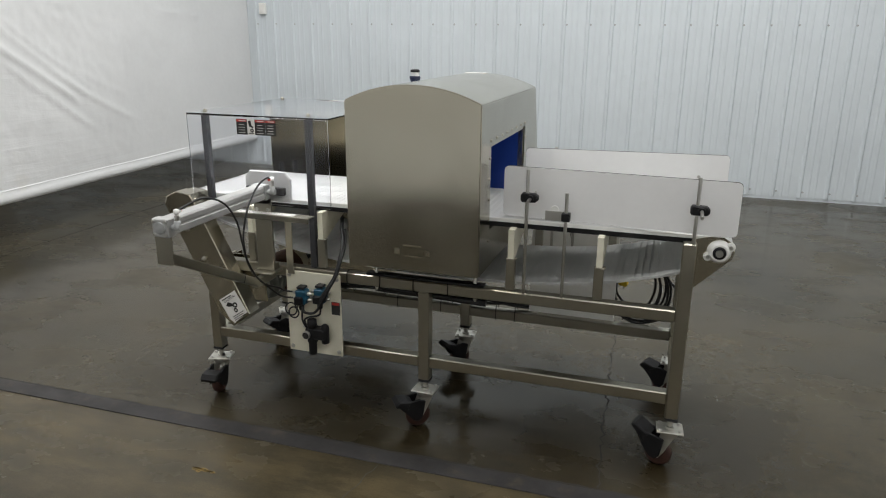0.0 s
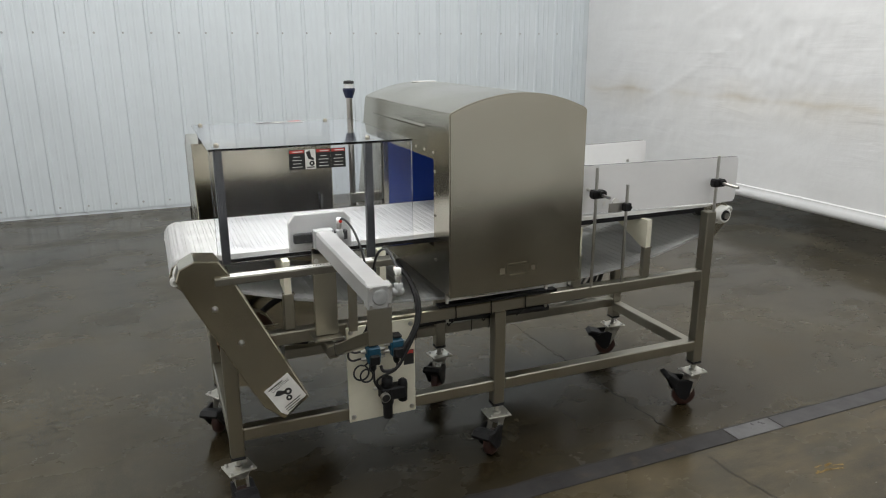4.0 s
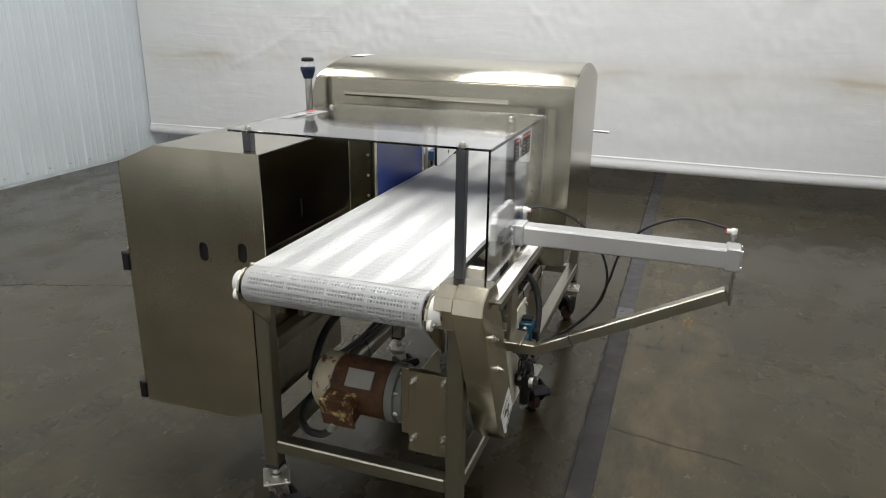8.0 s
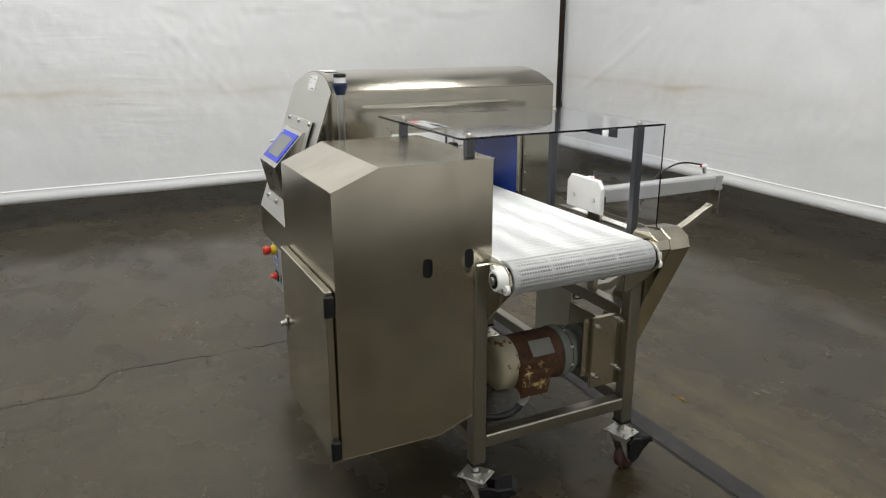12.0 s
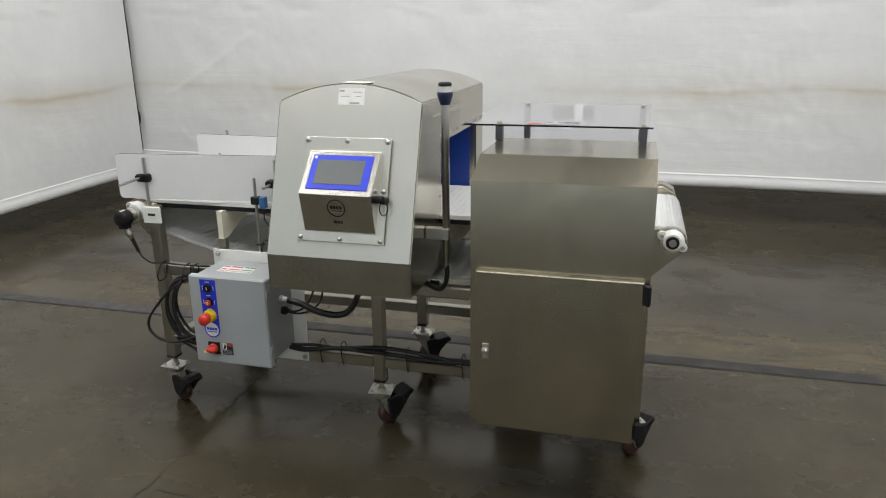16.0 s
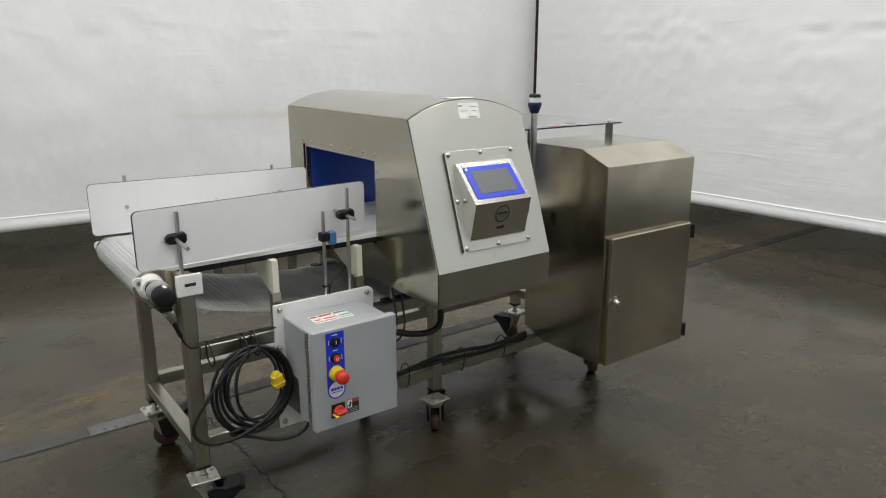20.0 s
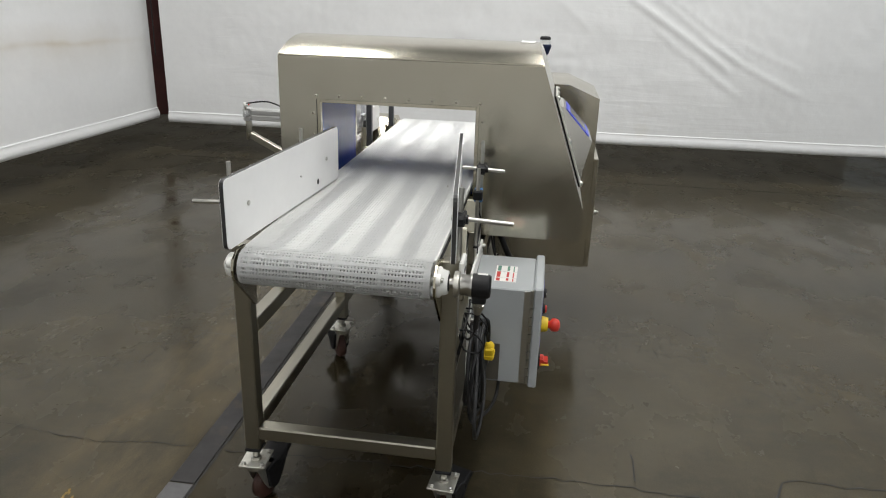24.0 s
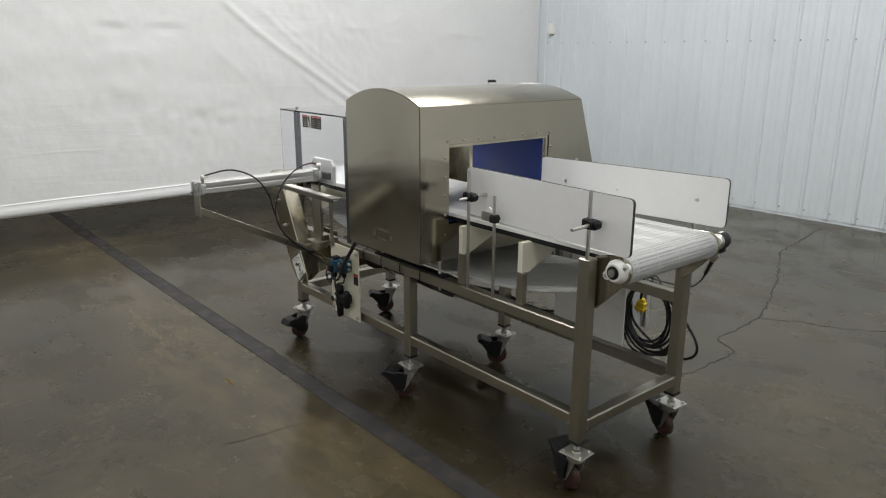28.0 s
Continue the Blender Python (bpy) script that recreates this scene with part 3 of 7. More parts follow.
def curtain(name, p0, p1, hem, rise, creases, label, seed, sheet_mat):
    """A hanging vinyl sheet with soft folds, wrinkles, diagonal creases and a hem sleeve along its foot."""
    a, b = Vector((*p0, 0)), Vector((*p1, 0))
    run = (b - a).length
    d = (b - a) / run
    nrm = Vector((-d.y, d.x, 0))
    nu, top = int(run / 0.028), CEIL - 0.1
    rnd = random.Random(seed)
    dents = [(run * (k + rnd.random()) / 13, 1.70 + rnd.uniform(-0.03, 0.03), rnd.uniform(0.05, 0.16), rnd.uniform(0.002, 0.006)) for k in range(13)]
    zs = [hem + 0.10 + 0.028 * k for k in range(62)] + [hem + 1.9 + (top - hem - 1.9) * k / 14 for k in range(15)]

    def off(u, z):
        p = Vector((u * 0.55, z * 0.22, seed * 3.1))
        q = 0.030 * noise.noise(p) + 0.010 * noise.noise(Vector((u * 1.9, z * 1.3, seed)))
        q += 0.006 * noise.noise(Vector((u * 4.5, z * 5.0, seed + 5)))
        w = max(0.0, noise.noise(Vector((u * 0.9, z * 0.9, seed + 9))))
        q += 0.010 * w * noise.noise(Vector((u * 9 + z * 5, z * 8 - u * 3, seed + 2)))
        for cu, cz, du, dz, amp, wid in creases:
            ln = math.hypot(du, dz)
            t = ((u - cu) * du + (z - cz) * dz) / ln
            s = ((u - cu) * dz - (z - cz) * du) / ln + 0.02 * math.sin(t * 3)
            if -0.05 < t < ln + 0.05:
                q += amp * math.exp(-(s / wid) ** 2) * min(1, (t + 0.05) / 0.1, (ln + 0.05 - t) / 0.1)
        for cu, cz, wu, amp in dents:
            if abs(u - cu) < 2 * wu and abs(z - cz) < 0.12:
                q += amp * math.exp(-((u - cu) / wu) ** 2) * math.sin(max(-math.pi, min(math.pi, (z - cz) * 45)))
        q += 0.0034 * noise.noise(Vector((u * 16, z * 13, seed + 20))) * (0.4 + 1.6 * max(0.0, noise.noise(Vector((u * 0.8, z * 1.1, seed + 31)))) * 2)
        return q * min(1.0, 0.25 + (z - hem - 0.1) * 1.6) * min(1.0, 0.1 + u / 0.5, 0.1 + (run - u) / 0.5)

    vs = [a + d * (run * i / nu) + nrm * off(run * i / nu, z) + Vector((0, 0, z + rise * i / nu)) for z in zs for i in range(nu + 1)]
    fs = [[j * (nu + 1) + i, j * (nu + 1) + i + 1, (j + 1) * (nu + 1) + i + 1, (j + 1) * (nu + 1) + i] for j in range(len(zs) - 1) for i in range(nu)]
    ob = thing(name, (*((a + b) / 2).to_2d(), hem), label, "curtain", kind="structure")
    m = M()
    m.add(vs, fs, True)
    sheet = part("sheet", m, sheet_mat, ob)
    so = sheet.modifiers.new("thick", "SOLIDIFY")
    so.thickness = 0.002
    m = M()
    prof = [(0.0, 0.108), (0.012, 0.100), (0.010, 0.088), (0.020, 0.070), (0.026, 0.040), (0.020, 0.008), (0.0, 0.0), (-0.020, 0.008), (-0.026, 0.040), (-0.020, 0.070), (-0.010, 0.088), (-0.012, 0.100)]
    k = len(prof)
    n2 = int(run / 0.25)
    vs = []
    for i in range(n2 + 1):
        u = run * i / n2
        sag = 0.008 * noise.noise(Vector((u * 0.8, seed, 0)))
        vs += [a + d * u + nrm * (o + 0.25 * off(u, hem + 0.1)) + Vector((0, 0, hem + rise * u / run + h + sag)) for o, h in prof]
    m.add(vs, [[i * k + j, i * k + (j + 1) % k, (i + 1) * k + (j + 1) % k, (i + 1) * k + j] for i in range(n2) for j in range(k)], True)
    m.add(vs[:k] + vs[-k:], [list(range(k)), list(range(k, 2 * k))])
    part("hem_sleeve", m, CURTAIN, ob, "pipe sleeve sewn along the foot of the curtain")
    return ob


EAST0, EAST1 = (2.841, -0.458), (2.825, 7.525)
SOUTH0, SOUTH1 = (-4.74, -0.55), (2.94, -0.60)
WEST0, WEST1 = (-4.84, 7.525), (-4.58, -0.34)
curtain("curtain_east", EAST0, EAST1, 0.240, -0.025, [(7.0, 0.93, -1.65, 0.77, 0.008, 0.009), (3.37, 1.02, 0.53, 0.59, 0.006, 0.014), (6.2, 1.75, -0.5, 0.2, 0.006, 0.012)], "white vinyl curtain with wrinkles, hanging from above", 1, CURTAIN_STAINED)
curtain("curtain_south", SOUTH0, SOUTH1, 0.288, 0.040, [(7.29, 0.94, -0.92, 0.56, 0.010, 0.018), (7.03, 1.31, -0.4, 0.25, 0.005, 0.010), (5.1, 1.75, -0.5, -0.1, 0.006, 0.014)], "white vinyl curtain with wrinkles and a faint brown water line", 2, CURTAIN_STAINED)
curtain("curtain_west", WEST0, WEST1, 0.294, -0.01, [(4.17, 1.95, -1.39, -0.98, 0.016, 0.016), (3.81, 1.89, -1.13, -0.86, 0.010, 0.012), (3.60, 1.80, -1.0, -0.72, 0.008, 0.010), (3.00, 1.236, -0.87, -0.44, 0.012, 0.012), (2.83, 1.27, -0.67, -0.25, 0.007, 0.010), (3.08, 1.09, -0.35, -0.23, 0.008, 0.010), (3.4, 1.30, -0.8, -0.55, 0.009, 0.011), (4.25, 1.54, -0.3, -0.25, 0.006, 0.012)], "white vinyl curtain with diagonal creases", 3, CURTAIN)

# ---- floor details ----
for x0, x1, mt, lb in ((-8.5, 0.055, STRIP_DARK, "long dark steel cover plate over a floor trench"), (0.060, 0.30, STRIP_LIGHT, "short worn bright steel cover plate over a floor trench"), (0.304, 6.5, STRIP_MID, "long worn steel cover plate over a floor trench")):
    m = M()
    m.box(x0, x1, -0.043, 0.043, -0.02, 0.004, 0.002)
    ob = solid("floor_cover_plate", m, mt, (0, 0, 0), lb, "floor plate", "floor cover plates", "structure")
    ob.location = (0, 2.169, 0)
    ob.rotation_euler = (0, 0, 0.010)

# ---- conveyor frame ----
YA, YB, TW = 2.447, 3.031, 0.0228
LEGX = (0.090, -0.859, -1.821)
conveyor = thing("belt_conveyor", (-0.87, 2.74, 0.155), "brushed stainless steel tube frame of a belt conveyor", "conveyor")


def tube_x(x0, x1, y, z0, z1, name="rail"):
    m = M()
    m.box(x0, x1, y - TW, y + TW, z0, z1, 0.004)
    return part(name, m, STEEL_TUBE, conveyor)


for y in (YA, YB):
    for i, x in enumerate(LEGX):
        top = (0.866, 0.578, 0.80 if y == YA else 0.868)[i]
        m = M()
        m.box(x - TW, x + TW, y - TW, y + TW, 0.205, top, 0.004)
        part("leg", m, STEEL_TUBE, conveyor)
    tube_x(LEGX[2] + TW, LEGX[0] - TW, y, 0.579, 0.623)
    tube_x(LEGX[2] + TW, LEGX[1] - TW, y, 0.262, 0.307)
    tube_x(LEGX[1] + TW, LEGX[0] - TW, y, 0.262, 0.307)
for x, dz in ((LEGX[0], -0.016), (LEGX[2], 0.0)):
    m = M()
    m.box(x - TW, x + TW, YA + TW, YB - TW, 0.258 + dz, 0.301 + dz, 0.004)
    part("end_rail", m, STEEL_TUBE, conveyor)

# ---- belt ----
BY0, BY1, PITCH = 2.494, 2.996, 0.0254
RX0, RZ0, RX1, RZ1, RR = -1.920, 0.842, 0.186, 0.836, 0.043


def belt_path():
    """The centre line of the belt loop: flat top, two end rollers, sagging return."""
    pts = []
    top = 0.880
    k = 24
    for i in range(k + 1):
        a = math.pi / 2 - (math.pi * 0.86) * i / k
        pts.append((RX1 + RR * math.cos(a), RZ1 + RR * math.sin(a)))
    sag = [(0.10, 0.752), (0.0, 0.720), (-0.12, 0.690), (-0.25, 0.662), (-0.42, 0.643), (-0.62, 0.633), (-0.86, 0.631), (-1.08, 0.637), (-1.25, 0.650), (-1.42, 0.672), (-1.58, 0.706), (-1.74, 0.750), (-1.86, 0.785)]
    pts += sag
    for i in range(k + 1):
        a = -math.pi * 0.37 - (math.pi * 1.13) * i / k
        pts.append((RX0 + RR * math.cos(a), RZ0 + RR * math.sin(a)))
    pts.append(pts[0])
    return [Vector(p) for p in pts]


def link_mesh(b0, b1, c0, c1, rib, bend=0.0):
    """One row of belt: cross bars and short ribs with open slots between them, in modules; bend curves it round a roller."""
    m = M()
    h = 0.0055
    m.box(b0, b1, BY0, BY1, -h, h, 0.0012 if bend else 0.0005)
    w = (BY1 - BY0) / 57
    for i in range(57):
        wide = i in (0, 56) or (i - 3) % 13 == 0
        y = BY0 + (i + 0.5) * w
        hw = 0.0046 if wide else rib
        x0, x1, zt, zb = b1 - 0.0006, 0.0254 + b0 + 0.0006, h - 0.0002, -h + 0.001
        m.add([(x, y + q * hw, z) for z in (zt, zb) for x in (x0, x1) for q in (-1, 1)], [[0, 1, 3, 2], [4, 5, 7, 6], [0, 2, 6, 4], [1, 3, 7, 5]])
    m.box(c0, c1, BY0, BY1, -h + 0.001, h - 0.0003, 0)
    if bend:
        m.v = [((bend + z) * math.sin(x / bend), y, (bend + z) * math.cos(x / bend) - bend) for x, y, z in m.v]
    return m.mesh("belt_link", BELT, (0, 2.745, 0))


belt = thing("conveyor_belt", (-0.87, 2.745, 0.60), "white slotted modular plastic conveyor belt with a sagging return", "conveyor belt")
loop = belt_path()
length = sum((b - a).length for a, b in zip(loop, loop[1:]))
count = int(length / PITCH)
stepl = length / count
link_bent = link_mesh(-0.0053, 0.0044, 0.0104, 0.0141, 0.0019, RR)
link_flat = link_mesh(-0.0078, 0.0052, 0.0084, 0.0144, 0.0023)
link_slack = link_mesh(-0.0096, 0.0074, 0.0086, 0.0148, 0.0034)
seg, left = 0, 0.0
for i in range(count):
    want = i * stepl
    while want > left + (loop[seg + 1] - loop[seg]).length:
        left += (loop[seg + 1] - loop[seg]).length
        seg += 1
    d = (loop[seg + 1] - loop[seg]).normalized()
    p = loop[seg] + d * (want - left)
    ob = new("belt_link", link_bent if p.x > RX1 - 0.002 or p.x < RX0 + 0.006 else link_flat if p.y > 0.87 else link_slack)
    ob.parent = belt
    ob.location = (p.x + 0.87, 0, p.y - 0.60)
    ob.rotation_euler = (0, math.atan2(-d.y, d.x), 0)

# wear strips and supports under the belt
for i, y in enumerate((2.518, 2.625, 2.745, 2.865, 2.972)):
    m = M()
    m.prism([(-1.895, 0.862), (0.160, 0.856), (0.160, 0.8832), (-1.895, 0.8892)], 1, y - 0.030, y + 0.030, 0.001)
    part("wear_strip", m, WHITE_PLASTIC, conveyor, "white plastic wear strip")
for y in (BY0 - 0.004, BY1 + 0.004):
    m = M()
    m.box(-1.90, 0.145, y - 0.003, y + 0.003, 0.853, 0.871, 0.001)
    part("edge_strip", m, BLACK, conveyor, "black edge strip under the belt")
for x in (-0.525, -0.205, -1.30, -1.62):
    for y, s in ((YA, 1), (YB, -1)):
        m = M()
        m.box(x - 0.017, x + 0.017, y - 0.012 + 0.006 * s, y + 0.012 + 0.006 * s, 0.623, 0.745, 0.003)
        m.box(x - 0.017, x + 0.022, y - 0.012 + 0.006 * s, y + 0.012 + 0.006 * s, 0.742, 0.746, 0.001)
        part("support_post", m, STEEL_TUBE, conveyor)
    m = M()
    m.prism([(YA - 0.006, 0.856), (YA - 0.006, 0.746), (YA + 0.03, 0.746), (YA + 0.21, 0.822), (YB - 0.21, 0.822), (YB - 0.03, 0.746), (YB + 0.006, 0.746), (YB + 0.006, 0.856)], 0, x - 0.011, x + 0.011)
    part("belt_support", m, CREAM, conveyor, "cream plastic belt support with an arched underside")

# end rollers with bearings and side plates
for rx, rz, s in ((RX1, RZ1, 1), (RX0, RZ0, -1)):
    for k in range(6):
        y = BY0 + 0.035 + k * (BY1 - BY0 - 0.07) / 5
        m = M()
        m.turned((rx, y - 0.011, rz), (0, 1, 0), [(0, 0.020), (0, 0.031), (0.004, 0.0345), (0.018, 0.0345), (0.022, 0.031), (0.022, 0.020)], 20)
        part("sprocket", m, GREY_INK, conveyor, "grey plastic belt sprocket")
    m = M()
    m.cyl((rx, BY0 + 0.004, rz), (rx, BY1 - 0.004, rz), 0.019, n=14)
    part("sprocket_shaft", m, STEEL_TUBE, conveyor)
    # added dark cylinder: paints the shade seen through the belt slots
    m = M()
    m.cyl((rx, BY0 + 0.012, rz), (rx, BY1 - 0.012, rz), 0.029, n=20)
    part("roller_core", m, EDGE_DARK, conveyor, "added dark cylinder standing in for the shade behind the belt slots")
    m = M()
    m.cyl((rx, YA - (0.004 if s > 0 else 0.045), rz), (rx, YB + (0.03 if s > 0 else 0.016), rz), 0.0125, n=14)
    part("shaft", m, STEEL_BRIGHT, conveyor)
    for y, out in ((BY0 - 0.012, -1), (BY1 + 0.012, 1)):
        lx = LEGX[0] + TW * 0.2 if s > 0 else LEGX[2] - TW * 0.2
        poly = [(lx, 0.868), (rx - s * 0.03, 0.884), (rx + s * 0.012, 0.884), (rx + s * 0.040, 0.866), (rx + s * 0.050, 0.838), (rx + s * 0.044, 0.812), (lx + s * 0.015, 0.690), (lx, 0.690)]
        m = M()
        m.prism(poly, 1, y - 0.0035, y + 0.0035, 0.001)
        part("side_plate", m, STEEL, conveyor)
        m = M()
        m.turned((rx, y + out * 0.0035, rz), (0, out, 0), [(0, 0.040), (0.006, 0.040), (0.010, 0.034), (0.024, 0.031), (0.026, 0.028), (0.026, 0.020)], 24)
        for a in (0.5, math.pi + 0.5):
            cx, cz = rx + 0.040 * math.cos(a), rz + 0.040 * math.sin(a)
            m.cyl((cx, y + out * 0.0035, cz), (cx, y + out * 0.014, cz), 0.015, n=14)
        bear = part("bearing", m, WHITE_PLASTIC, conveyor, "white flanged plastic bearing")
        m = M()
        m.turned((rx, y + out * 0.018, rz), (0, out, 0), [(0, 0.022), (0.013, 0.022), (0.014, 0.016), (0.014, 0.011)], 20)
        part("seal_ring", m, BLACK, bear, "black seal ring")
        for a in (0.5, math.pi + 0.5):
            cx, cz = rx + 0.040 * math.cos(a), rz + 0.040 * math.sin(a)
            m = M()
            m.cyl((cx, y + out * 0.014, cz), (cx, y + out * 0.021, cz), 0.0065, n=6)
            part("bolt", m, STEEL_BRIGHT, bear)


# ---- casters ----
def caster(x, y, ang, turn, down):
    """Swivel caster with a total-lock pedal under a threaded stem; turn is the plate's angle, down lowers the pedal."""
    ob = thing("swivel_caster", (x, y, 0), "swivel caster with dark red wheel, zinc plate and black brake pedal", "caster", "casters under the conveyor")
    tf = Matrix.Translation((x, y, 0)) @ Matrix.Rotation(ang, 4, "Z")
    tp = Matrix.Translation((x, y, 0)) @ Matrix.Rotation(turn, 4, "Z")
    m = M()
    m.box(-0.047, 0.047, -0.040, 0.040, 0.154, 0.160, 0.002, tp)
    pl = part("plate", m, ZINC, ob)
    for sx in (-1, 1):
        for sy in (-1, 1):
            m = M()
            m.turned((sx * 0.034, sy * 0.028, 0.160), (0, 0, 1), [(0, 0.009), (0.0015, 0.009), (0.002, 0.0065), (0.006, 0.0065), (0.0075, 0.004)], 8, tf=tp)
            part("bolt", m, STEEL_BRIGHT, pl)
    m = M()
    m.turned((x, y, 0.160), (0, 0, 1), [(0, 0.016), (0.008, 0.016), (0.010, 0.0105), (0.028, 0.0105), (0.030, 0.015), (0.040, 0.015), (0.042, 0.0105), (0.052, 0.0105)], 12)
    part("stem", m, STEEL_BRIGHT, ob)
    m = M()
    m.box(x - 0.024, x + 0.024, y - 0.024, y + 0.024, 0.196, 0.206, 0.003)
    part("foot_plug", m, BLACK, ob, "black plug in the foot of the leg")
    m = M()
    m.turned((x, y, 0.130), (0, 0, 1), [(0, 0.030), (0.012, 0.036), (0.024, 0.036)], 20)
    part("swivel_race", m, ZINC, ob)
    for s in (-1, 1):
        m = M()
        m.prism([(-0.026, 0.136), (0.024, 0.136), (0.049, 0.062), (0.043, 0.036), (0.025, 0.036), (0.004, 0.070)], 1, s * 0.022 - 0.002, s * 0.022 + 0.002, 0.0008, tf)
        part("fork", m, ZINC, ob)
    m = M()
    m.turned((0.033, -0.0175, 0.0500), (0, 1, 0), [(0, 0.016), (0, 0.034), (0.002, 0.044), (0.008, 0.0498), (0.027, 0.0498), (0.033, 0.044), (0.035, 0.034), (0.035, 0.016)], 28, tf=tf)
    wh = part("wheel", m, WHEEL_RED, ob)
    m = M()
    m.cyl((0.033, -0.032, 0.050), (0.033, 0.032, 0.050), 0.010, n=6, tf=tf)
    part("axle_bolt", m, STEEL_BRIGHT, wh)
    d = down
    for s in (-1, 1):
        m = M()
        m.prism([(0.008, 0.118), (0.034, 0.128), (0.078, 0.132 - 0.3 * d), (0.112, 0.150 - 0.8 * d), (0.124, 0.142 - 0.9 * d), (0.100, 0.104 - 0.5 * d), (0.080, 0.066), (0.058, 0.040), (0.036, 0.034), (0.020, 0.050), (0.014, 0.086)], 1, s * 0.030 - 0.0055, s * 0.030 + 0.0055, 0.002, tf)
        part("brake_cheek", m, BLACK, ob, "black brake side cheek")
    m = M()
    m.prism([(0.060, 0.124 - 0.2 * d), (0.082, 0.136 - 0.3 * d), (0.116, 0.158 - 0.8 * d), (0.132, 0.150 - d), (0.128, 0.138 - d), (0.104, 0.118 - 0.5 * d), (0.088, 0.090), (0.074, 0.092), (0.080, 0.112 - 0.2 * d)], 1, -0.0375, 0.0375, 0.004, tf)
    part("brake_pedal", m, BLACK, ob, "black brake pedal")
    return ob


for x, y, deg, turn, down in ((LEGX[0], YA, 163, 4, 0.0), (LEGX[1], YA, 216, -3, 0.035), (LEGX[2], YA, 276, 16, 0.05), (LEGX[0], YB, 160, -5, 0.03), (LEGX[1], YB, 230, 6, 0.02), (LEGX[2], YB, 240, 34, 0.03)):
    caster(x, y, radians(deg), radians(turn), down)

# ---- metal detector head ----
HX0, HX1, HA, HZ, HT = -1.113, -0.609, 2.305, 0.703, 1.311
AY0, AY1, AZ0, AZ1 = 2.442, 3.022, 0.848, 1.163
S0, S1 = (3.231, 1.311), (3.403, 0.823)


def slope_y(z):
    return S0[0] + (S0[1] - z) * (S1[0] - S0[0]) / (S0[1] - S1[1])


detector = thing("metal_detector", (-0.861, 2.80, 0.623), "brushed stainless steel metal detector head with a tunnel for the belt", "metal detector")


def detector_body():
    bm = bmesh.new()
    cache = {}

    def v(x, y, z):
        k = (round(x, 5), round(y, 5), round(z, 5))
        if k not in cache:
            cache[k] = bm.verts.new(k)
        return cache[k]
    hw, hr = (HX1 - HX0) / 2, 0.567
    arch = [(HX0 + hw + hw * (k / 10 - 1), HT + math.sqrt(hr * hr - (hw * (k / 10 - 1)) ** 2) - math.sqrt(hr * hr - hw * hw)) for k in range(21)]
    arch[0], arch[-1] = (HX0, HT), (HX1, HT)
    bm.faces.new([v(HX0, HA, HZ)] + [v(x, HA, z) for x, z in arch] + [v(HX1, HA, HZ)])
    bm.faces.new([v(HX0, S1[0], S1[1])] + [v(x, slope_y(z), z) for x, z in arch] + [v(HX1, S1[0], S1[1])])
    bm.faces.new([v(HX0, S1[0], HZ), v(HX1, S1[0], HZ), v(HX1, S1[0], S1[1]), v(HX0, S1[0], S1[1])])
    for (x0, z0), (x1, z1) in zip(arch, arch[1:]):
        a = [v(x0, HA, z0), v(x0, AY0, z0), v(x0, AY1, z0), v(x0, S0[0], z0)] if x0 == HX0 else [v(x0, HA, z0), v(x0, slope_y(z0), z0)]
        b = [v(x1, HA, z1), v(x1, AY0, z1), v(x1, AY1, z1), v(x1, S0[0], z1)] if x1 == HX1 else [v(x1, HA, z1), v(x1, slope_y(z1), z1)]
        bm.faces.new(a + b[::-1])
    for x in (HX0, HX1):
        bm.faces.new([v(x, HA, HZ), v(x, AY0, HZ), v(x, AY0, AZ0), v(x, AY0, AZ1), v(x, AY0, HT), v(x, HA, HT)])
        bm.faces.new([v(x, AY0, AZ1), v(x, AY1, AZ1), v(x, AY1, HT), v(x, AY0, HT)])
        bm.faces.new([v(x, AY0, HZ), v(x, AY1, HZ), v(x, AY1, AZ0), v(x, AY0, AZ0)])
        bm.faces.new([v(x, AY1, HZ), v(x, S1[0], HZ), v(x, S1[0], S1[1]), v(x, S0[0], HT), v(x, AY1, HT), v(x, AY1, AZ1), v(x, AY1, AZ0)])
    for y0, y1 in ((HA, AY0), (AY0, AY1), (AY1, S1[0])):
        bm.faces.new([v(HX0, y0, HZ), v(HX1, y0, HZ), v(HX1, y1, HZ), v(HX0, y1, HZ)])
    bmesh.ops.recalc_face_normals(bm, faces=bm.faces)
    bm.normal_update()
    edges = [e for e in bm.edges if len(e.link_faces) == 2 and e.calc_face_angle() > 0.6]
    bmesh.ops.bevel(bm, geom=edges, offset=0.004, segments=2, affect="EDGES")
    for f in bm.faces:
        f.smooth = True
        # the large sloping face takes the paler, rougher steel
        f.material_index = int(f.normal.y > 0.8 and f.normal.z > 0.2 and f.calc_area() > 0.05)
    for e in bm.edges:
        e.smooth = len(e.link_faces) == 2 and e.calc_face_angle() < 0.2
    o = ORG[detector]
    bmesh.ops.translate(bm, verts=bm.verts, vec=-o)
    me = bpy.data.meshes.new("housing")
    bm.to_mesh(me)
    bm.free()
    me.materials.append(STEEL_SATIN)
    me.materials.append(STEEL_PALE)
    ob = new("housing", me)
    ob.parent = detector
    ORG[ob] = o
    return ob


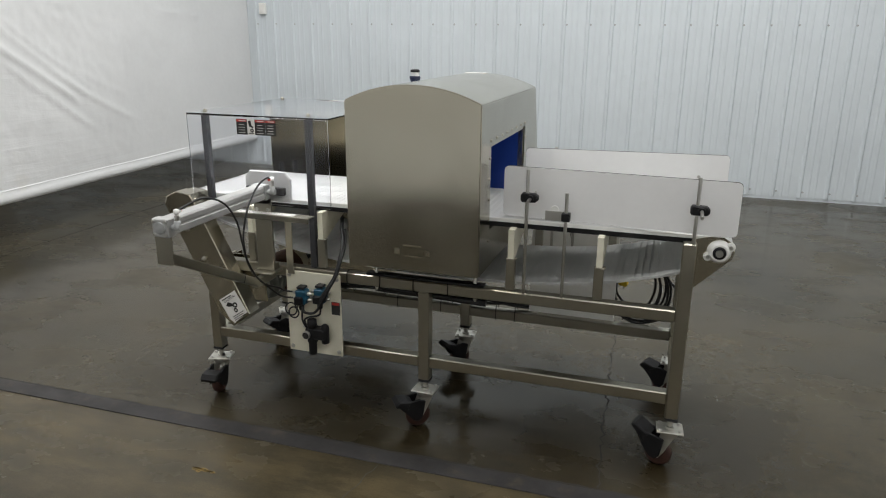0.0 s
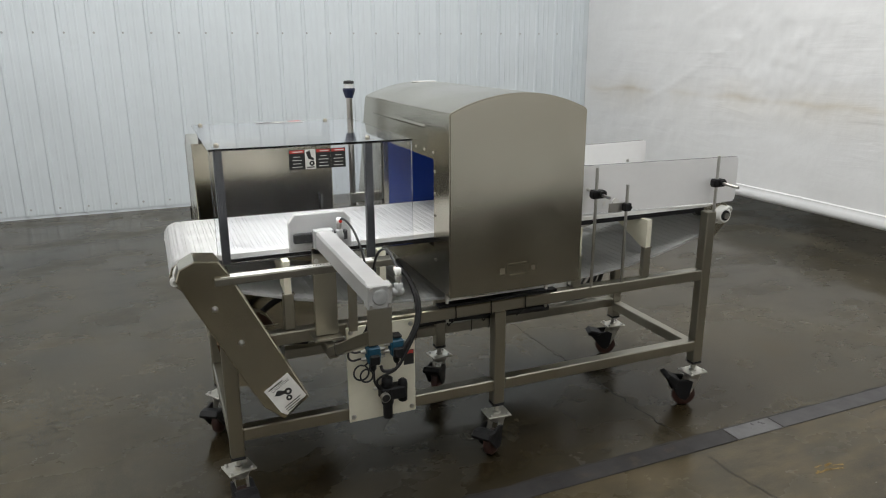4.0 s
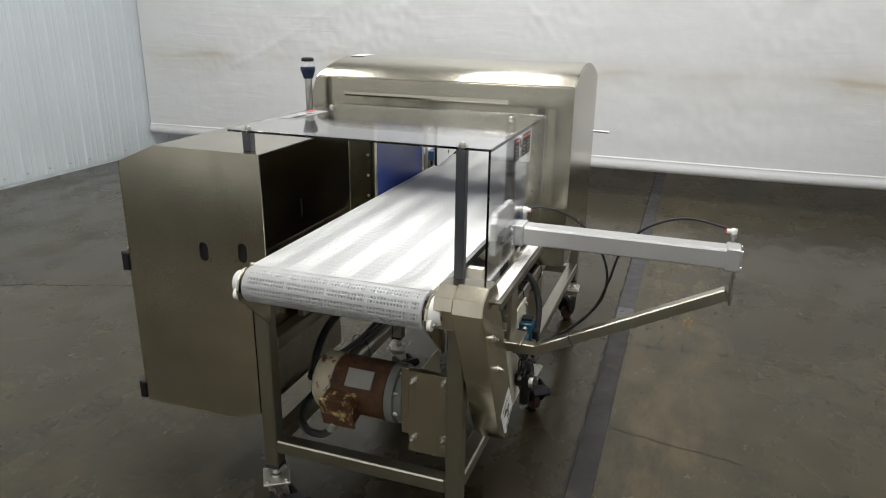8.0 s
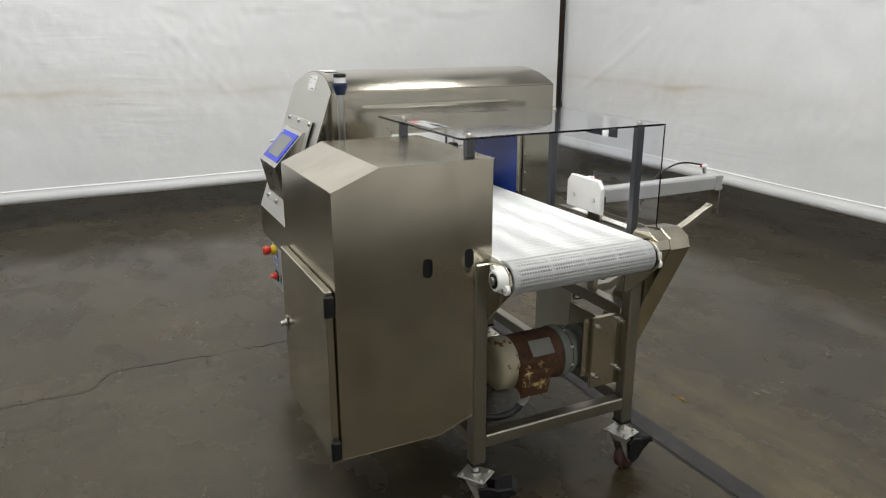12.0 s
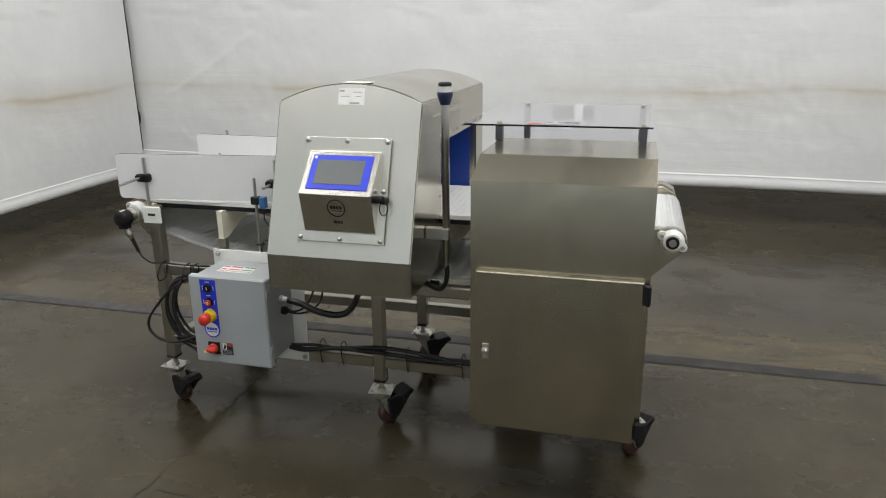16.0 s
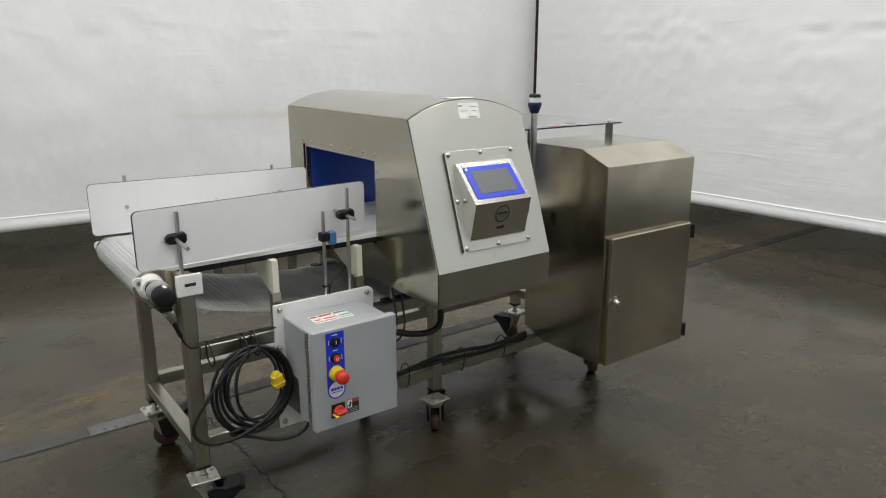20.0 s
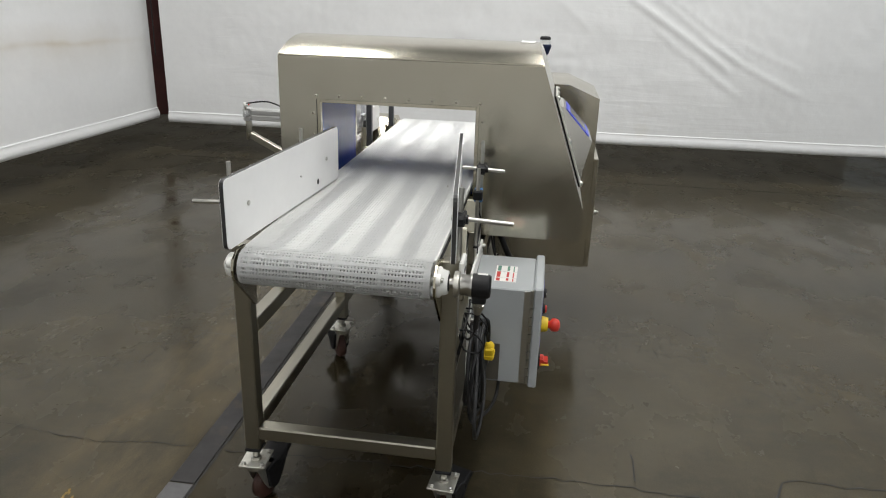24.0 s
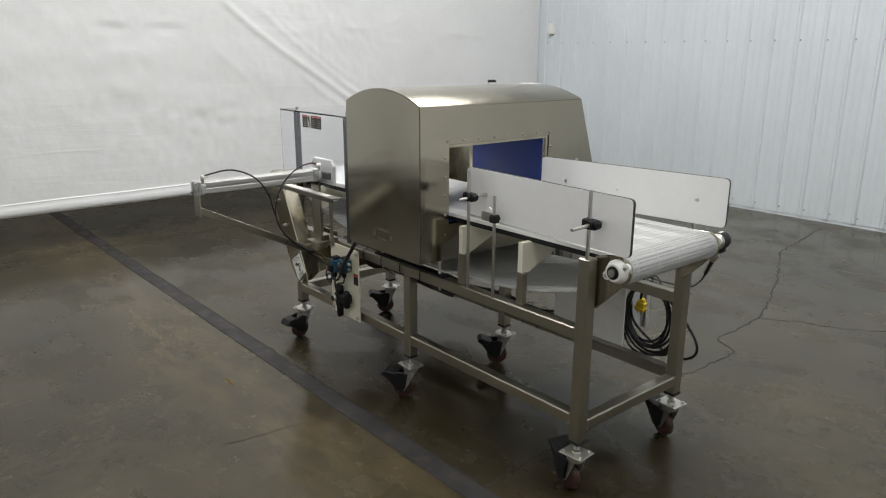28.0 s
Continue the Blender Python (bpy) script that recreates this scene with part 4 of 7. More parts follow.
housing = detector_body()
t = 0.012
for y0, y1, z0, z1 in ((AY0 + 0.0005, AY0 + t, AZ0, AZ1), (AY1 - t, AY1 - 0.0005, AZ0, AZ1), (AY0 + t, AY1 - t, AZ1 - t, AZ1 - 0.0005), (AY0 + t, AY1 - t, AZ0 + 0.0005, AZ0 + 0.006)):
    m = M()
    m.box(HX0 + 0.026, HX1 - 0.026, y0, y1, z0, z1, 0.001)
    part("tunnel_lining", m, BLUE, detector, "deep blue plastic tunnel lining")
for x0, x1 in ((HX0 + 0.0045, HX0 + 0.0255), (HX1 - 0.0255, HX1 - 0.0045)):
    for y0, y1, z0, z1 in ((AY0 + 0.0005, AY0 + 0.013, AZ0, AZ1), (AY1 - 0.013, AY1 - 0.0005, AZ0, AZ1), (AY0 + 0.013, AY1 - 0.013, AZ1 - 0.013, AZ1 - 0.0005)):
        m = M()
        m.box(x0, x1, y0, y1, z0, z1, 0.001)
        part("tunnel_lip", m, STEEL, detector)
for x, s in ((HX0, -1), (HX1, 1)):
    spots = [(AY0 + (AY1 - AY0) * k / 7, AZ1 + 0.012) for k in range(8)] + [(AY0 - 0.012, AZ1 - 0.05 - 0.075 * k) for k in range(4)] + [(AY1 + 0.012, AZ1 - 0.05 - 0.075 * k) for k in range(4)] + [(AY1 + 0.012, AZ0 - 0.04), (AY0 - 0.012, AZ0 - 0.04)]
    for y, z in spots:
        m = M()
        m.turned((x, y, z), (s, 0, 0), [(0, 0.0052), (0.0015, 0.0052), (0.0034, 0.003), (0.0038, 0.001)], 8)
        part("screw", m, STEEL_TUBE, housing)
for x in (HX0 + 0.05, HX1 - 0.05):
    for y in (YA, YB):
        m = M()
        m.turned((x, y, 0.560), (0, 0, 1), [(0, 0.004), (0.018, 0.009), (0.020, 0.007), (0.12, 0.007), (0.122, 0.012), (0.135, 0.012), (0.136, 0.008), (0.145, 0.008)], 10)
        part("mounting_bolt", m, ZINC, detector)
for y in (YA, YB):
    m = M()
    m.box(HX0 + 0.012, HX1 - 0.012, y - 0.018, y + 0.018, 0.6235, 0.633, 0.001)
    part("base_bar", m, BLACK, detector, "dark rubber-faced base bar on the frame rail")

m = M()
m.prism([(HX0 + 0.0005, 1.244), (HX0 - 0.0018, 1.251), (HX0 + 0.0005, 1.262)], 1, 2.52, 3.12, 0.0)
part("pressed_seam", m, STEEL_SATIN, housing, "shallow pressed seam above the tunnel")
m = M()
for x, w, h, z in ((-0.918, 0.020, 0.022, 0.776), (-0.800, 0.016, 0.018, 0.776), (-0.860, 0.07, 0.003, 0.800), (-0.860, 0.06, 0.002, 0.760)):
    m.box(x - w / 2, x + w / 2, HA - 0.0008, HA - 0.0003, z - h / 2, z + h / 2, 0)
part("faded_mark", m, mat("faint_etching", (0.36, 0.33, 0.26), 0.34, 1.0), housing, "faint etched marks low on the front")

# operator panel on the sloping face
SN = Vector((0, S0[1] - S1[1], S1[0] - S0[0])).normalized()
SU = Vector((0, -SN.z, SN.y))
PC = Vector((-0.872, slope_y(1.036), 1.036))
TFP = Matrix(((-1, 0, 0, PC.x), (0, SU.y, SN.y, PC.y), (0, SU.z, SN.z, PC.z), (0, 0, 0, 1)))
m = M()
m.box(-0.148, 0.148, -0.170, 0.170, 0.001, 0.007, 0.001, TFP)
gask = part("gasket", m, BLACK, detector)
m = M()
m.box(-0.150, 0.150, -0.172, 0.172, 0.007, 0.013, 0.002, TFP)
panel = part("panel_plate", m, STEEL_PALE, detector)
for px in (-0.138, 0.0, 0.138):
    for py in (-0.160, 0.160):
        m = M()
        m.turned(TFP @ Vector((px, py, 0.013)), SN, [(0, 0.0085), (0.003, 0.0085), (0.007, 0.005), (0.008, 0.001)], 10)
        part("screw", m, STEEL_BRIGHT, panel)
for px in (-0.138, 0.138):
    m = M()
    m.turned(TFP @ Vector((px, -0.0, 0.013)), SN, [(0, 0.0085), (0.003, 0.0085), (0.007, 0.005), (0.008, 0.001)], 10)
    part("screw", m, STEEL_BRIGHT, panel)
# the wedge that carries the screen: (up, out) profile
W0, W1, W2, W3 = (0.128, 0.013), (0.122, 0.024), (-0.026, 0.088), (-0.135, 0.020)
m = M()
prof = [W0, W1, W2, W3, (-0.138, 0.013)]
n = len(prof)
m.add([(sx * 0.122, u, o) for sx in (-1, 1) for u, o in prof], [list(range(n)), list(range(n, 2 * n))] + [[i, (i + 1) % n, n + (i + 1) % n, n + i] for i in range(n)], False, TFP)
hmi = part("operator_terminal", m, STEEL_WEDGE, detector, "wedge-shaped stainless terminal with a touch screen")
du, do = W2[0] - W1[0], W2[1] - W1[1]
ln = math.hypot(du, do)
FU = Vector((0, -du / ln, -do / ln))
FN = Vector((0, do / ln, -du / ln))
mid = Vector((0, (W1[0] + W2[0]) / 2, (W1[1] + W2[1]) / 2))
TFS = TFP @ Matrix(((1, 0, 0, 0), (0, FU.y, FN.y, mid.y), (0, FU.z, FN.z, mid.z), (0, 0, 0, 1)))
m = M()
m.box(-0.104, 0.104, -0.062, 0.066, 0.0005, 0.003, 0.001, TFS)
part("blue_bezel", m, BLUE_LABEL, hmi, "bright blue screen surround")
m = M()
m.box(-0.082, 0.080, -0.044, 0.047, 0.0025, 0.0042, 0.0005, TFS)
part("screen", m, SCREEN, hmi, "switched-off touch screen with its reflection painted in as grey")
m = M()
m.turned(TFS @ Vector((-0.094, 0.056, 0.003)), TFS.to_3x3() @ Vector((0, 0, 1)), [(0, 0.005), (0.0008, 0.005), (0.0008, 0.0035)], 14)
part("round_mark", m, WHITE_LABEL, hmi)
# round maker's mark and model letters on the lower face of the terminal
du, do = W3[0] - W2[0], W3[1] - W2[1]
ln = math.hypot(du, do)
LU, LN = Vector((0, -du / ln, -do / ln)), Vector((0, do / ln, -du / ln))
mid = Vector((0, (W3[0] + W2[0]) / 2, (W3[1] + W2[1]) / 2))
TFL = TFP @ Matrix(((1, 0, 0, 0), (0, LU.y, LN.y, mid.y), (0, LU.z, LN.z, mid.z), (0, 0, 0, 1)))


def ring(m, c, r0, r1, h, tf, n=28):
    vs = [(c[0] + r * math.cos(2 * math.pi * k / n), c[1] + r * math.sin(2 * math.pi * k / n), h) for r in (r0, r1) for k in range(n)]
    m.add(vs, [[k, (k + 1) % n, n + (k + 1) % n, n + k] for k in range(n)], False, tf)
    return m


m = M()
ring(m, (0, 0.018), 0.027, 0.031, 0.0012, TFL)
for k in range(4):
    m.box(-0.020 + k * 0.0105, -0.012 + k * 0.0105, 0.016, 0.026, 0.0005, 0.0015, 0, TFL)
m.box(-0.020, 0.020, 0.008, 0.010, 0.0005, 0.0015, 0, TFL)
m.box(-0.014, -0.004, -0.036, -0.026, 0.0005, 0.0015, 0, TFL)
m.box(-0.001, 0.008, -0.036, -0.026, 0.0005, 0.0015, 0, TFL)
m.box(0.010, 0.016, -0.036, -0.026, 0.0005, 0.0015, 0, TFL)
part("maker_mark", m, BLACK_INK, hmi, "round black printed mark")
m = M()
c = TFP @ Vector((0.135, -0.030, 0.020))
m.turned(c, (-1, 0, 0), [(-0.03, 0.008), (0.0, 0.008), (0.0, 0.012), (0.02, 0.012), (0.022, 0.009)], 14)
m.turned(TFP @ Vector((0.122, -0.028, 0.040)), (-1, 0, 0), [(0, 0.012), (0.022, 0.012), (0.024, 0.010)], 14)
ringpts = [c + Vector((-0.012, 0.018 + 0.004 * math.sin(a), -0.022 + 0.022 * math.cos(a))) + Vector((0.012 * math.sin(a), 0, 0)) for a in [k * math.pi / 6 for k in range(13)]]
m.tube(ringpts, 0.0018, 6, 2)
part("socket_cap", m, BLACK, hmi, "black capped socket with a tether")
m = M()
TLB = Matrix(((-1, 0, 0, -0.868), (0, SU.y, SN.y, slope_y(1.328)), (0, SU.z, SN.z, 1.328), (0, 0, 0, 1)))
m.box(-0.046, 0.046, -0.028, 0.028, 0.0005, 0.0015, 0, TLB)
lab = part("label", m, WHITE_LABEL, housing, "white printed paper label")
m = M()
for px, py, w, h in ((-0.034, 0.018, 0.018, 0.005), (0.020, 0.014, 0.03, 0.002), (-0.022, 0.0, 0.03, 0.002), (0.024, 0.0, 0.02, 0.002), (0.012, -0.022, 0.034, 0.005)):
    m.box(px - w / 2, px + w / 2, py - h / 2, py + h / 2, 0.0012, 0.0020, 0, TLB)
part("print", m, GREY_INK, lab)
m = M()
m.box(-0.92, -0.82, 3.14, 3.19, HT + 0.0585, HT + 0.0595, 0)
part("label", m, WHITE_LABEL, housing, "white paper label on the top")

# ---- stainless reject cabinet ----
CX0, CX1 = -1.842, -1.325
cabinet = thing("steel_cabinet", (-1.58, 3.25, 0.345), "brushed stainless steel cabinet with sloped top and a closed door", "cabinet")
def oval(c, w, h, n=10):
    r = w / 2
    return [(c[0] + r * math.cos(a), c[1] + (h / 2 - r) + r * math.sin(a)) for a in [math.pi * k / n for k in range(n + 1)]] + [(c[0] + r * math.cos(a), c[1] - (h / 2 - r) + r * math.sin(a)) for a in [math.pi + math.pi * k / n for k in range(n + 1)]]


def sheet_with_holes(m, outer, holes, axis, lo, hi):
    """A flat sheet with openings through it."""
    loops = [[Vector((*p, 0)) for p in lp] for lp in [outer] + holes]
    flat = [p for lp in loops for p in lp]
    tris = tessellate_polygon(loops)

    def at(p, h):
        q = [p.x, p.y]
        q.insert(axis, h)
        return q
    n = len(flat)
    fs = [list(t) for t in tris] + [[n + k for k in t] for t in tris]
    o = 0
    for lp in loops:
        k = len(lp)
        fs += [[o + i, o + (i + 1) % k, n + o + (i + 1) % k, n + o + i] for i in range(k)]
        o += k
    return m.add([at(p, lo) for p in flat] + [at(p, hi) for p in flat], fs)


SIDE = [(3.000, 1.172), (3.338, 1.172), (3.469, 1.118), (3.472, 0.347), (3.170, 0.347), (3.058, 0.387), (3.058, 0.872), (3.000, 0.880)]
for x0, x1, ys in ((CX0, CX0 + 0.003, ((3.204, 0.880), (3.074, 0.892))), (CX1 - 0.003, CX1, ((3.204, 0.880),))):
    m = M()
    sheet_with_holes(m, SIDE, [oval(c, 0.030, 0.056) for c in ys], 0, x0, x1)
    cabbody = part("side_wall", m, STEEL, cabinet, "stainless side wall with oval holes")
    s, x = (-1, x0) if x0 == CX0 else (1, x1)
    for c in ys:
        # black plate inside the wall fills the view through each hole
        m = M()
        m.box(x - s * 0.012, x - s * 0.006, c[0] - 0.0165, c[0] + 0.017, c[1] - 0.032, c[1] + 0.032, 0.001)
        part("hole_cover", m, BLACK, cabbody, "black plate behind the oval hole")
        for dy, dz in ((-0.022, -0.026), (-0.022, 0.026), (0.022, -0.026), (0.022, 0.026), (0.030, -0.008), (0.030, 0.008)):
            m = M()
            m.cyl((x + s * 0.0002, c[0] + dy, c[1] + dz), (x + s * 0.0010, c[0] + dy, c[1] + dz), 0.0022, n=8)
            part("screw_hole", m, BLACK_INK, cabbody)
for nm, (ya, za), (yb, zb) in (("top_sheet", (2.998, 1.174), (3.339, 1.174)), ("sloped_sheet", (3.339, 1.174), (3.472, 1.119)), ("back_wall", (3.472, 1.119), (3.474, 0.345)), ("floor_sheet", (3.474, 0.345), (3.170, 0.345)), ("chute_sheet", (3.170, 0.345), (3.056, 0.385)), ("lower_wall", (3.056, 0.385), (3.056, 0.874))):
    e = Vector((yb - ya, zb - za)).normalized()
    nrm = Vector((-e.y, e.x)) * 0.003 * (-1 if nm != "lower_wall" else -1)
    m = M()
    m.prism([(ya, za), (yb, zb), (yb + nrm.x, zb + nrm.y), (ya + nrm.x, za + nrm.y)], 0, CX0 - 0.0008, CX1 + 0.0008, 0)
    part(nm, m, STEEL, cabinet)
m = M()
m.box(CX0 + 0.003, CX1 - 0.003, 3.0005, 3.055, 0.868, 0.872, 0.0005)
part("sill", m, STEEL, cabinet)
m = M()
m.box(CX0 + 0.004, CX1 - 0.004, 3.060, 3.468, 0.640, 0.646, 0.0005)
part("inner_shelf", m, EDGE_DARK, cabinet, "dark lining inside the cabinet")
m = M()
m.box(-1.827, -1.345, 3.4745, 3.497, 0.340, 0.852, 0.003)
door = part("door", m, STEEL, cabinet)
for z0, z1 in ((0.785, 0.842), (0.352, 0.408)):
    m = M()
    m.box(-1.8475, -1.828, 3.476, 3.499, z0, z1, 0.003)
    m.cyl((-1.840, 3.499, z0), (-1.840, 3.499, z1), 0.006, n=10)
    part("hinge", m, BLACK, door, "black hinge")
m = M()
m.box(-1.387, -1.367, 3.497, 3.501, 0.572, 0.622, 0.002)
m.turned((-1.377, 3.501, 0.600), (0, 1, 0), [(0, 0.012), (0.006, 0.012), (0.008, 0.008), (0.020, 0.007)], 14)
m.cyl((-1.377, 3.515, 0.600), (-1.377, 3.519, 0.588), 0.004, n=8)
part("latch", m, STEEL_BRIGHT, door, "bright quarter-turn latch")



# ---- belt guides ----
def guide(name, a, b, side, rods, label, z0):
    """A white-faced guide sheet with dark edges, held by upright rods, clamps and cross rods."""
    ob = thing(name, ((a[0] + b[0]) / 2, a[1], 0.623), label, "guide rail", "guides beside the belt")
    d = Vector((b[0] - a[0], b[1] - a[1], 0))
    run = d.length
    d.normalize()
    nrm = Vector((-d.y, d.x, 0))
    tf = Matrix(((d.x, nrm.x, 0, a[0]), (d.y, nrm.y, 0, a[1]), (0, 0, 1, 0), (0, 0, 0, 1)))
    z1 = 1.077
    m = M()
    def rounded(k, r=0.016):
        """The sheet's outline, shrunk by k, with rounded corners."""
        out = []
        for cx_, cz_, a0 in ((run - k - r, z1 - k - r, 0), (k + r, z1 - k - r, 90), (k + r, z0 + k + r, 180), (run - k - r, z0 + k + r, 270)):
            out += [(cx_ + r * math.cos(radians(a0 + q)), cz_ + r * math.sin(radians(a0 + q))) for q in (0, 30, 60, 90)]
        return out

    m.prism(rounded(0), 1, -0.0052, 0.0052, 0.0, tf)
    core = part("core_sheet", m, EDGE_DARK, ob, "dark core of the guide sheet")
    for s in (-1, 1):
        m = M()
        m.prism(rounded(0.0006), 1, min(s * 0.0052, s * 0.0066), max(s * 0.0052, s * 0.0066), 0.0, tf)
        part("white_facing", m, GUIDE_MAT, core, "white smooth facing")
    for x, y, zb, zt in rods:
        along = (Vector((x, y, 0)) - Vector((*a, 0))).dot(d)
        g = Vector((*a, 0)) + d * along
        m = M()
        m.cyl((x, y, zb), (x, y, zt), 0.0062, n=12)
        part("upright_rod", m, STEEL_BRIGHT, ob)
        m = M()
        m.cyl((x + 0.014, g.y + side * 0.006, 0.986), (x + 0.014, g.y + side * 0.150, 0.980), 0.0058, n=12)
        part("cross_rod", m, STEEL_BRIGHT, ob)
        m = M()
        m.prism([(x - 0.016, 0.967), (x - 0.022, 0.975), (x - 0.022, 0.993), (x - 0.016, 1.000), (x + 0.030, 0.998), (x + 0.040, 0.990), (x + 0.040, 0.976), (x + 0.030, 0.968)], 1, y - 0.014, y + 0.014, 0.003)
        m.cyl((x + 0.014, y - side * 0.016, 0.984), (x + 0.014, y + side * 0.022, 0.984), 0.012, n=12)
        m.cyl((x + 0.030, y - 0.016, 0.985), (x + 0.030, y + 0.016, 0.985), 0.007, n=6)
        part("clamp", m, BLACK, ob, "black plastic cross clamp")
        m = M()
        q = g - Vector((0, side * 0.0064, 0))
        m.cyl((x + 0.014, q.y, 0.986), (x + 0.014, q.y - side * 0.003, 0.986), 0.007, n=10)
        part("bolt_head", m, STEEL_BRIGHT, ob)
    g = Vector((*a, 0)) + d * (-0.385 - a[0]) / d.x
    for s, mt in ((-side, BLACK_INK), (side, WHITE_LABEL)):
        m = M()
        m.cyl((-0.378, g.y + s * 0.0064, 0.925), (-0.378, g.y + s * 0.0072, 0.925), 0.0095, n=16)
        part("sensor_window", m, mt, ob, "round sensor window")
    m = M()
    m.cyl((-0.20, g.y - side * 0.010, 0.985), (-0.20, g.y - side * 0.014, 0.985), 0.003, n=8)
    part("screw", m, STEEL_BRIGHT, ob)
    return ob


guide("belt_guide", (0.236, 2.470), (-0.575, 2.522), -1, ((-0.470, 2.430, 0.623, 1.082), (0.100, 2.430, 0.866, 1.092)), "white sheet guide beside the belt on two steel rods", 0.891)
guide("belt_guide", (0.226, 3.052), (-0.588, 2.966), 1, ((-0.474, 3.052, 0.623, 1.074), (0.100, 3.052, 0.868, 1.064)), "white sheet guide with worn edge on two steel rods", 0.897)

# ---- photo sensor and reflector stands ----
st = thing("reflector_stand", (-0.330, 2.430, 0.623), "steel rod with a small reflector bracket beside the belt", "sensor stand")
m = M()
m.cyl((-0.330, 2.430, 0.623), (-0.330, 2.430, 1.008), 0.0062, n=12)
part("rod", m, STEEL_BRIGHT, st)
m = M()
m.box(-0.345, -0.315, 2.416, 2.444, 0.908, 0.938, 0.003)
m.cyl((-0.322, 2.412, 0.923), (-0.322, 2.448, 0.923), 0.006, n=8)
part("clamp", m, BLACK, st)
m = M()
m.box(-0.405, -0.343, 2.436, 2.439, 0.905, 0.940, 0.001)
part("bracket", m, STEEL_BRIGHT, st)
m = M()
m.turned((-0.372, 2.440, 0.944), (0, 1, 0), [(0, 0.014), (0.006, 0.014), (0.008, 0.012)], 18)
part("reflector", m, WHITE_PLASTIC, st, "round white reflector")

st = thing("photo_sensor_stand", (-0.381, 3.050, 0.623), "steel rod with a blue photo sensor beside the belt", "sensor stand")
m = M()
m.cyl((-0.381, 3.050, 0.623), (-0.381, 3.050, 1.003), 0.0062, n=12)
part("rod", m, STEEL_BRIGHT, st)
m = M()
m.box(-0.398, -0.366, 3.036, 3.066, 0.900, 0.930, 0.003)
part("clamp", m, BLACK, st)
m = M()
m.box(-0.400, -0.370, 3.044, 3.058, 0.735, 0.742, 0.001)
part("cable_tie", m, BLACK, st)
m = M()
m.box(-0.424, -0.400, 3.036, 3.064, 0.885, 0.930, 0.003)
part("sensor", m, mat("sensor_blue", (0.05, 0.16, 0.36), 0.4), st, "light blue photo sensor")
m = M()
m.cyl((-0.412, 3.050, 0.885), (-0.412, 3.050, 0.862), 0.006, n=10)
m.tube([(-0.412, 3.050, 0.865), (-0.416, 3.056, 0.84), (-0.44, 3.06, 0.815), (-0.455, 3.058, 0.795), (-0.43, 3.056, 0.765), (-0.395, 3.056, 0.74), (-0.391, 3.058, 0.66), (-0.392, 3.066, 0.60)], 0.0028, 6)
part("cable", m, RUBBER, st)

# ---- encoder at the infeed shaft ----
en = thing("shaft_encoder", (0.10, 3.075, 0.83), "black and silver shaft encoder on a white bracket with a cable", "encoder")
m = M()
m.box(0.045, 0.125, 3.055, 3.067, 0.800, 0.868, 0.003)
part("bracket", m, WHITE_PLASTIC, en, "white plastic bracket plate")
m = M()
m.box(0.066, 0.100, 3.0672, 3.0680, 0.831, 0.841, 0)
part("slot", m, BLACK_INK, en)
m = M()
m.turned((0.176, 3.052, 0.830), (0, 1, 0), [(0, 0.034), (0.012, 0.034), (0.014, 0.030), (0.016, 0.020)], 24)
part("mounting_disc", m, STEEL_DULL, en, "dull metal mounting disc")
m = M()
m.turned((0.176, 3.068, 0.830), (0, 1, 0), [(0, 0.027), (0.020, 0.027), (0.024, 0.030), (0.030, 0.030)], 24)
part("flange", m, STEEL_BRIGHT, en, "bright metal flange")
m = M()
m.turned((0.176, 3.098, 0.830), (0, 1, 0), [(0, 0.0315), (0.040, 0.0315), (0.046, 0.027), (0.047, 0.010)], 24)
m.box(0.158, 0.194, 3.098, 3.134, 0.786, 0.81, 0.003)
part("body", m, BLACK, en, "black encoder body")
m = M()
m.box(0.168, 0.178, 3.110, 3.136, 0.8605, 0.8625, 0.001)
part("label", m, WHITE_LABEL, en)
m = M()
m.turned((0.170, 3.116, 0.788), (-0.35, -0.1, -1), [(0, 0.012), (0.012, 0.012), (0.013, 0.015), (0.026, 0.015), (0.027, 0.012), (0.044, 0.011), (0.046, 0.008)], 14)
part("gland", m, STEEL_BRIGHT, en, "metal cable gland")
m = M()
m.turned((0.154, 3.112, 0.744), (-0.35, -0.1, -1), [(0, 0.008), (0.055, 0.007), (0.06, 0.004)], 10)
m.tube([(0.135, 3.106, 0.69), (0.125, 3.10, 0.665), (0.10, 3.085, 0.638), (0.06, 3.068, 0.634), (-0.02, 3.066, 0.632), (-0.10, 3.066, 0.633), (-0.185, 3.060, 0.634)], 0.0032, 6)
part("cable", m, RUBBER, en)

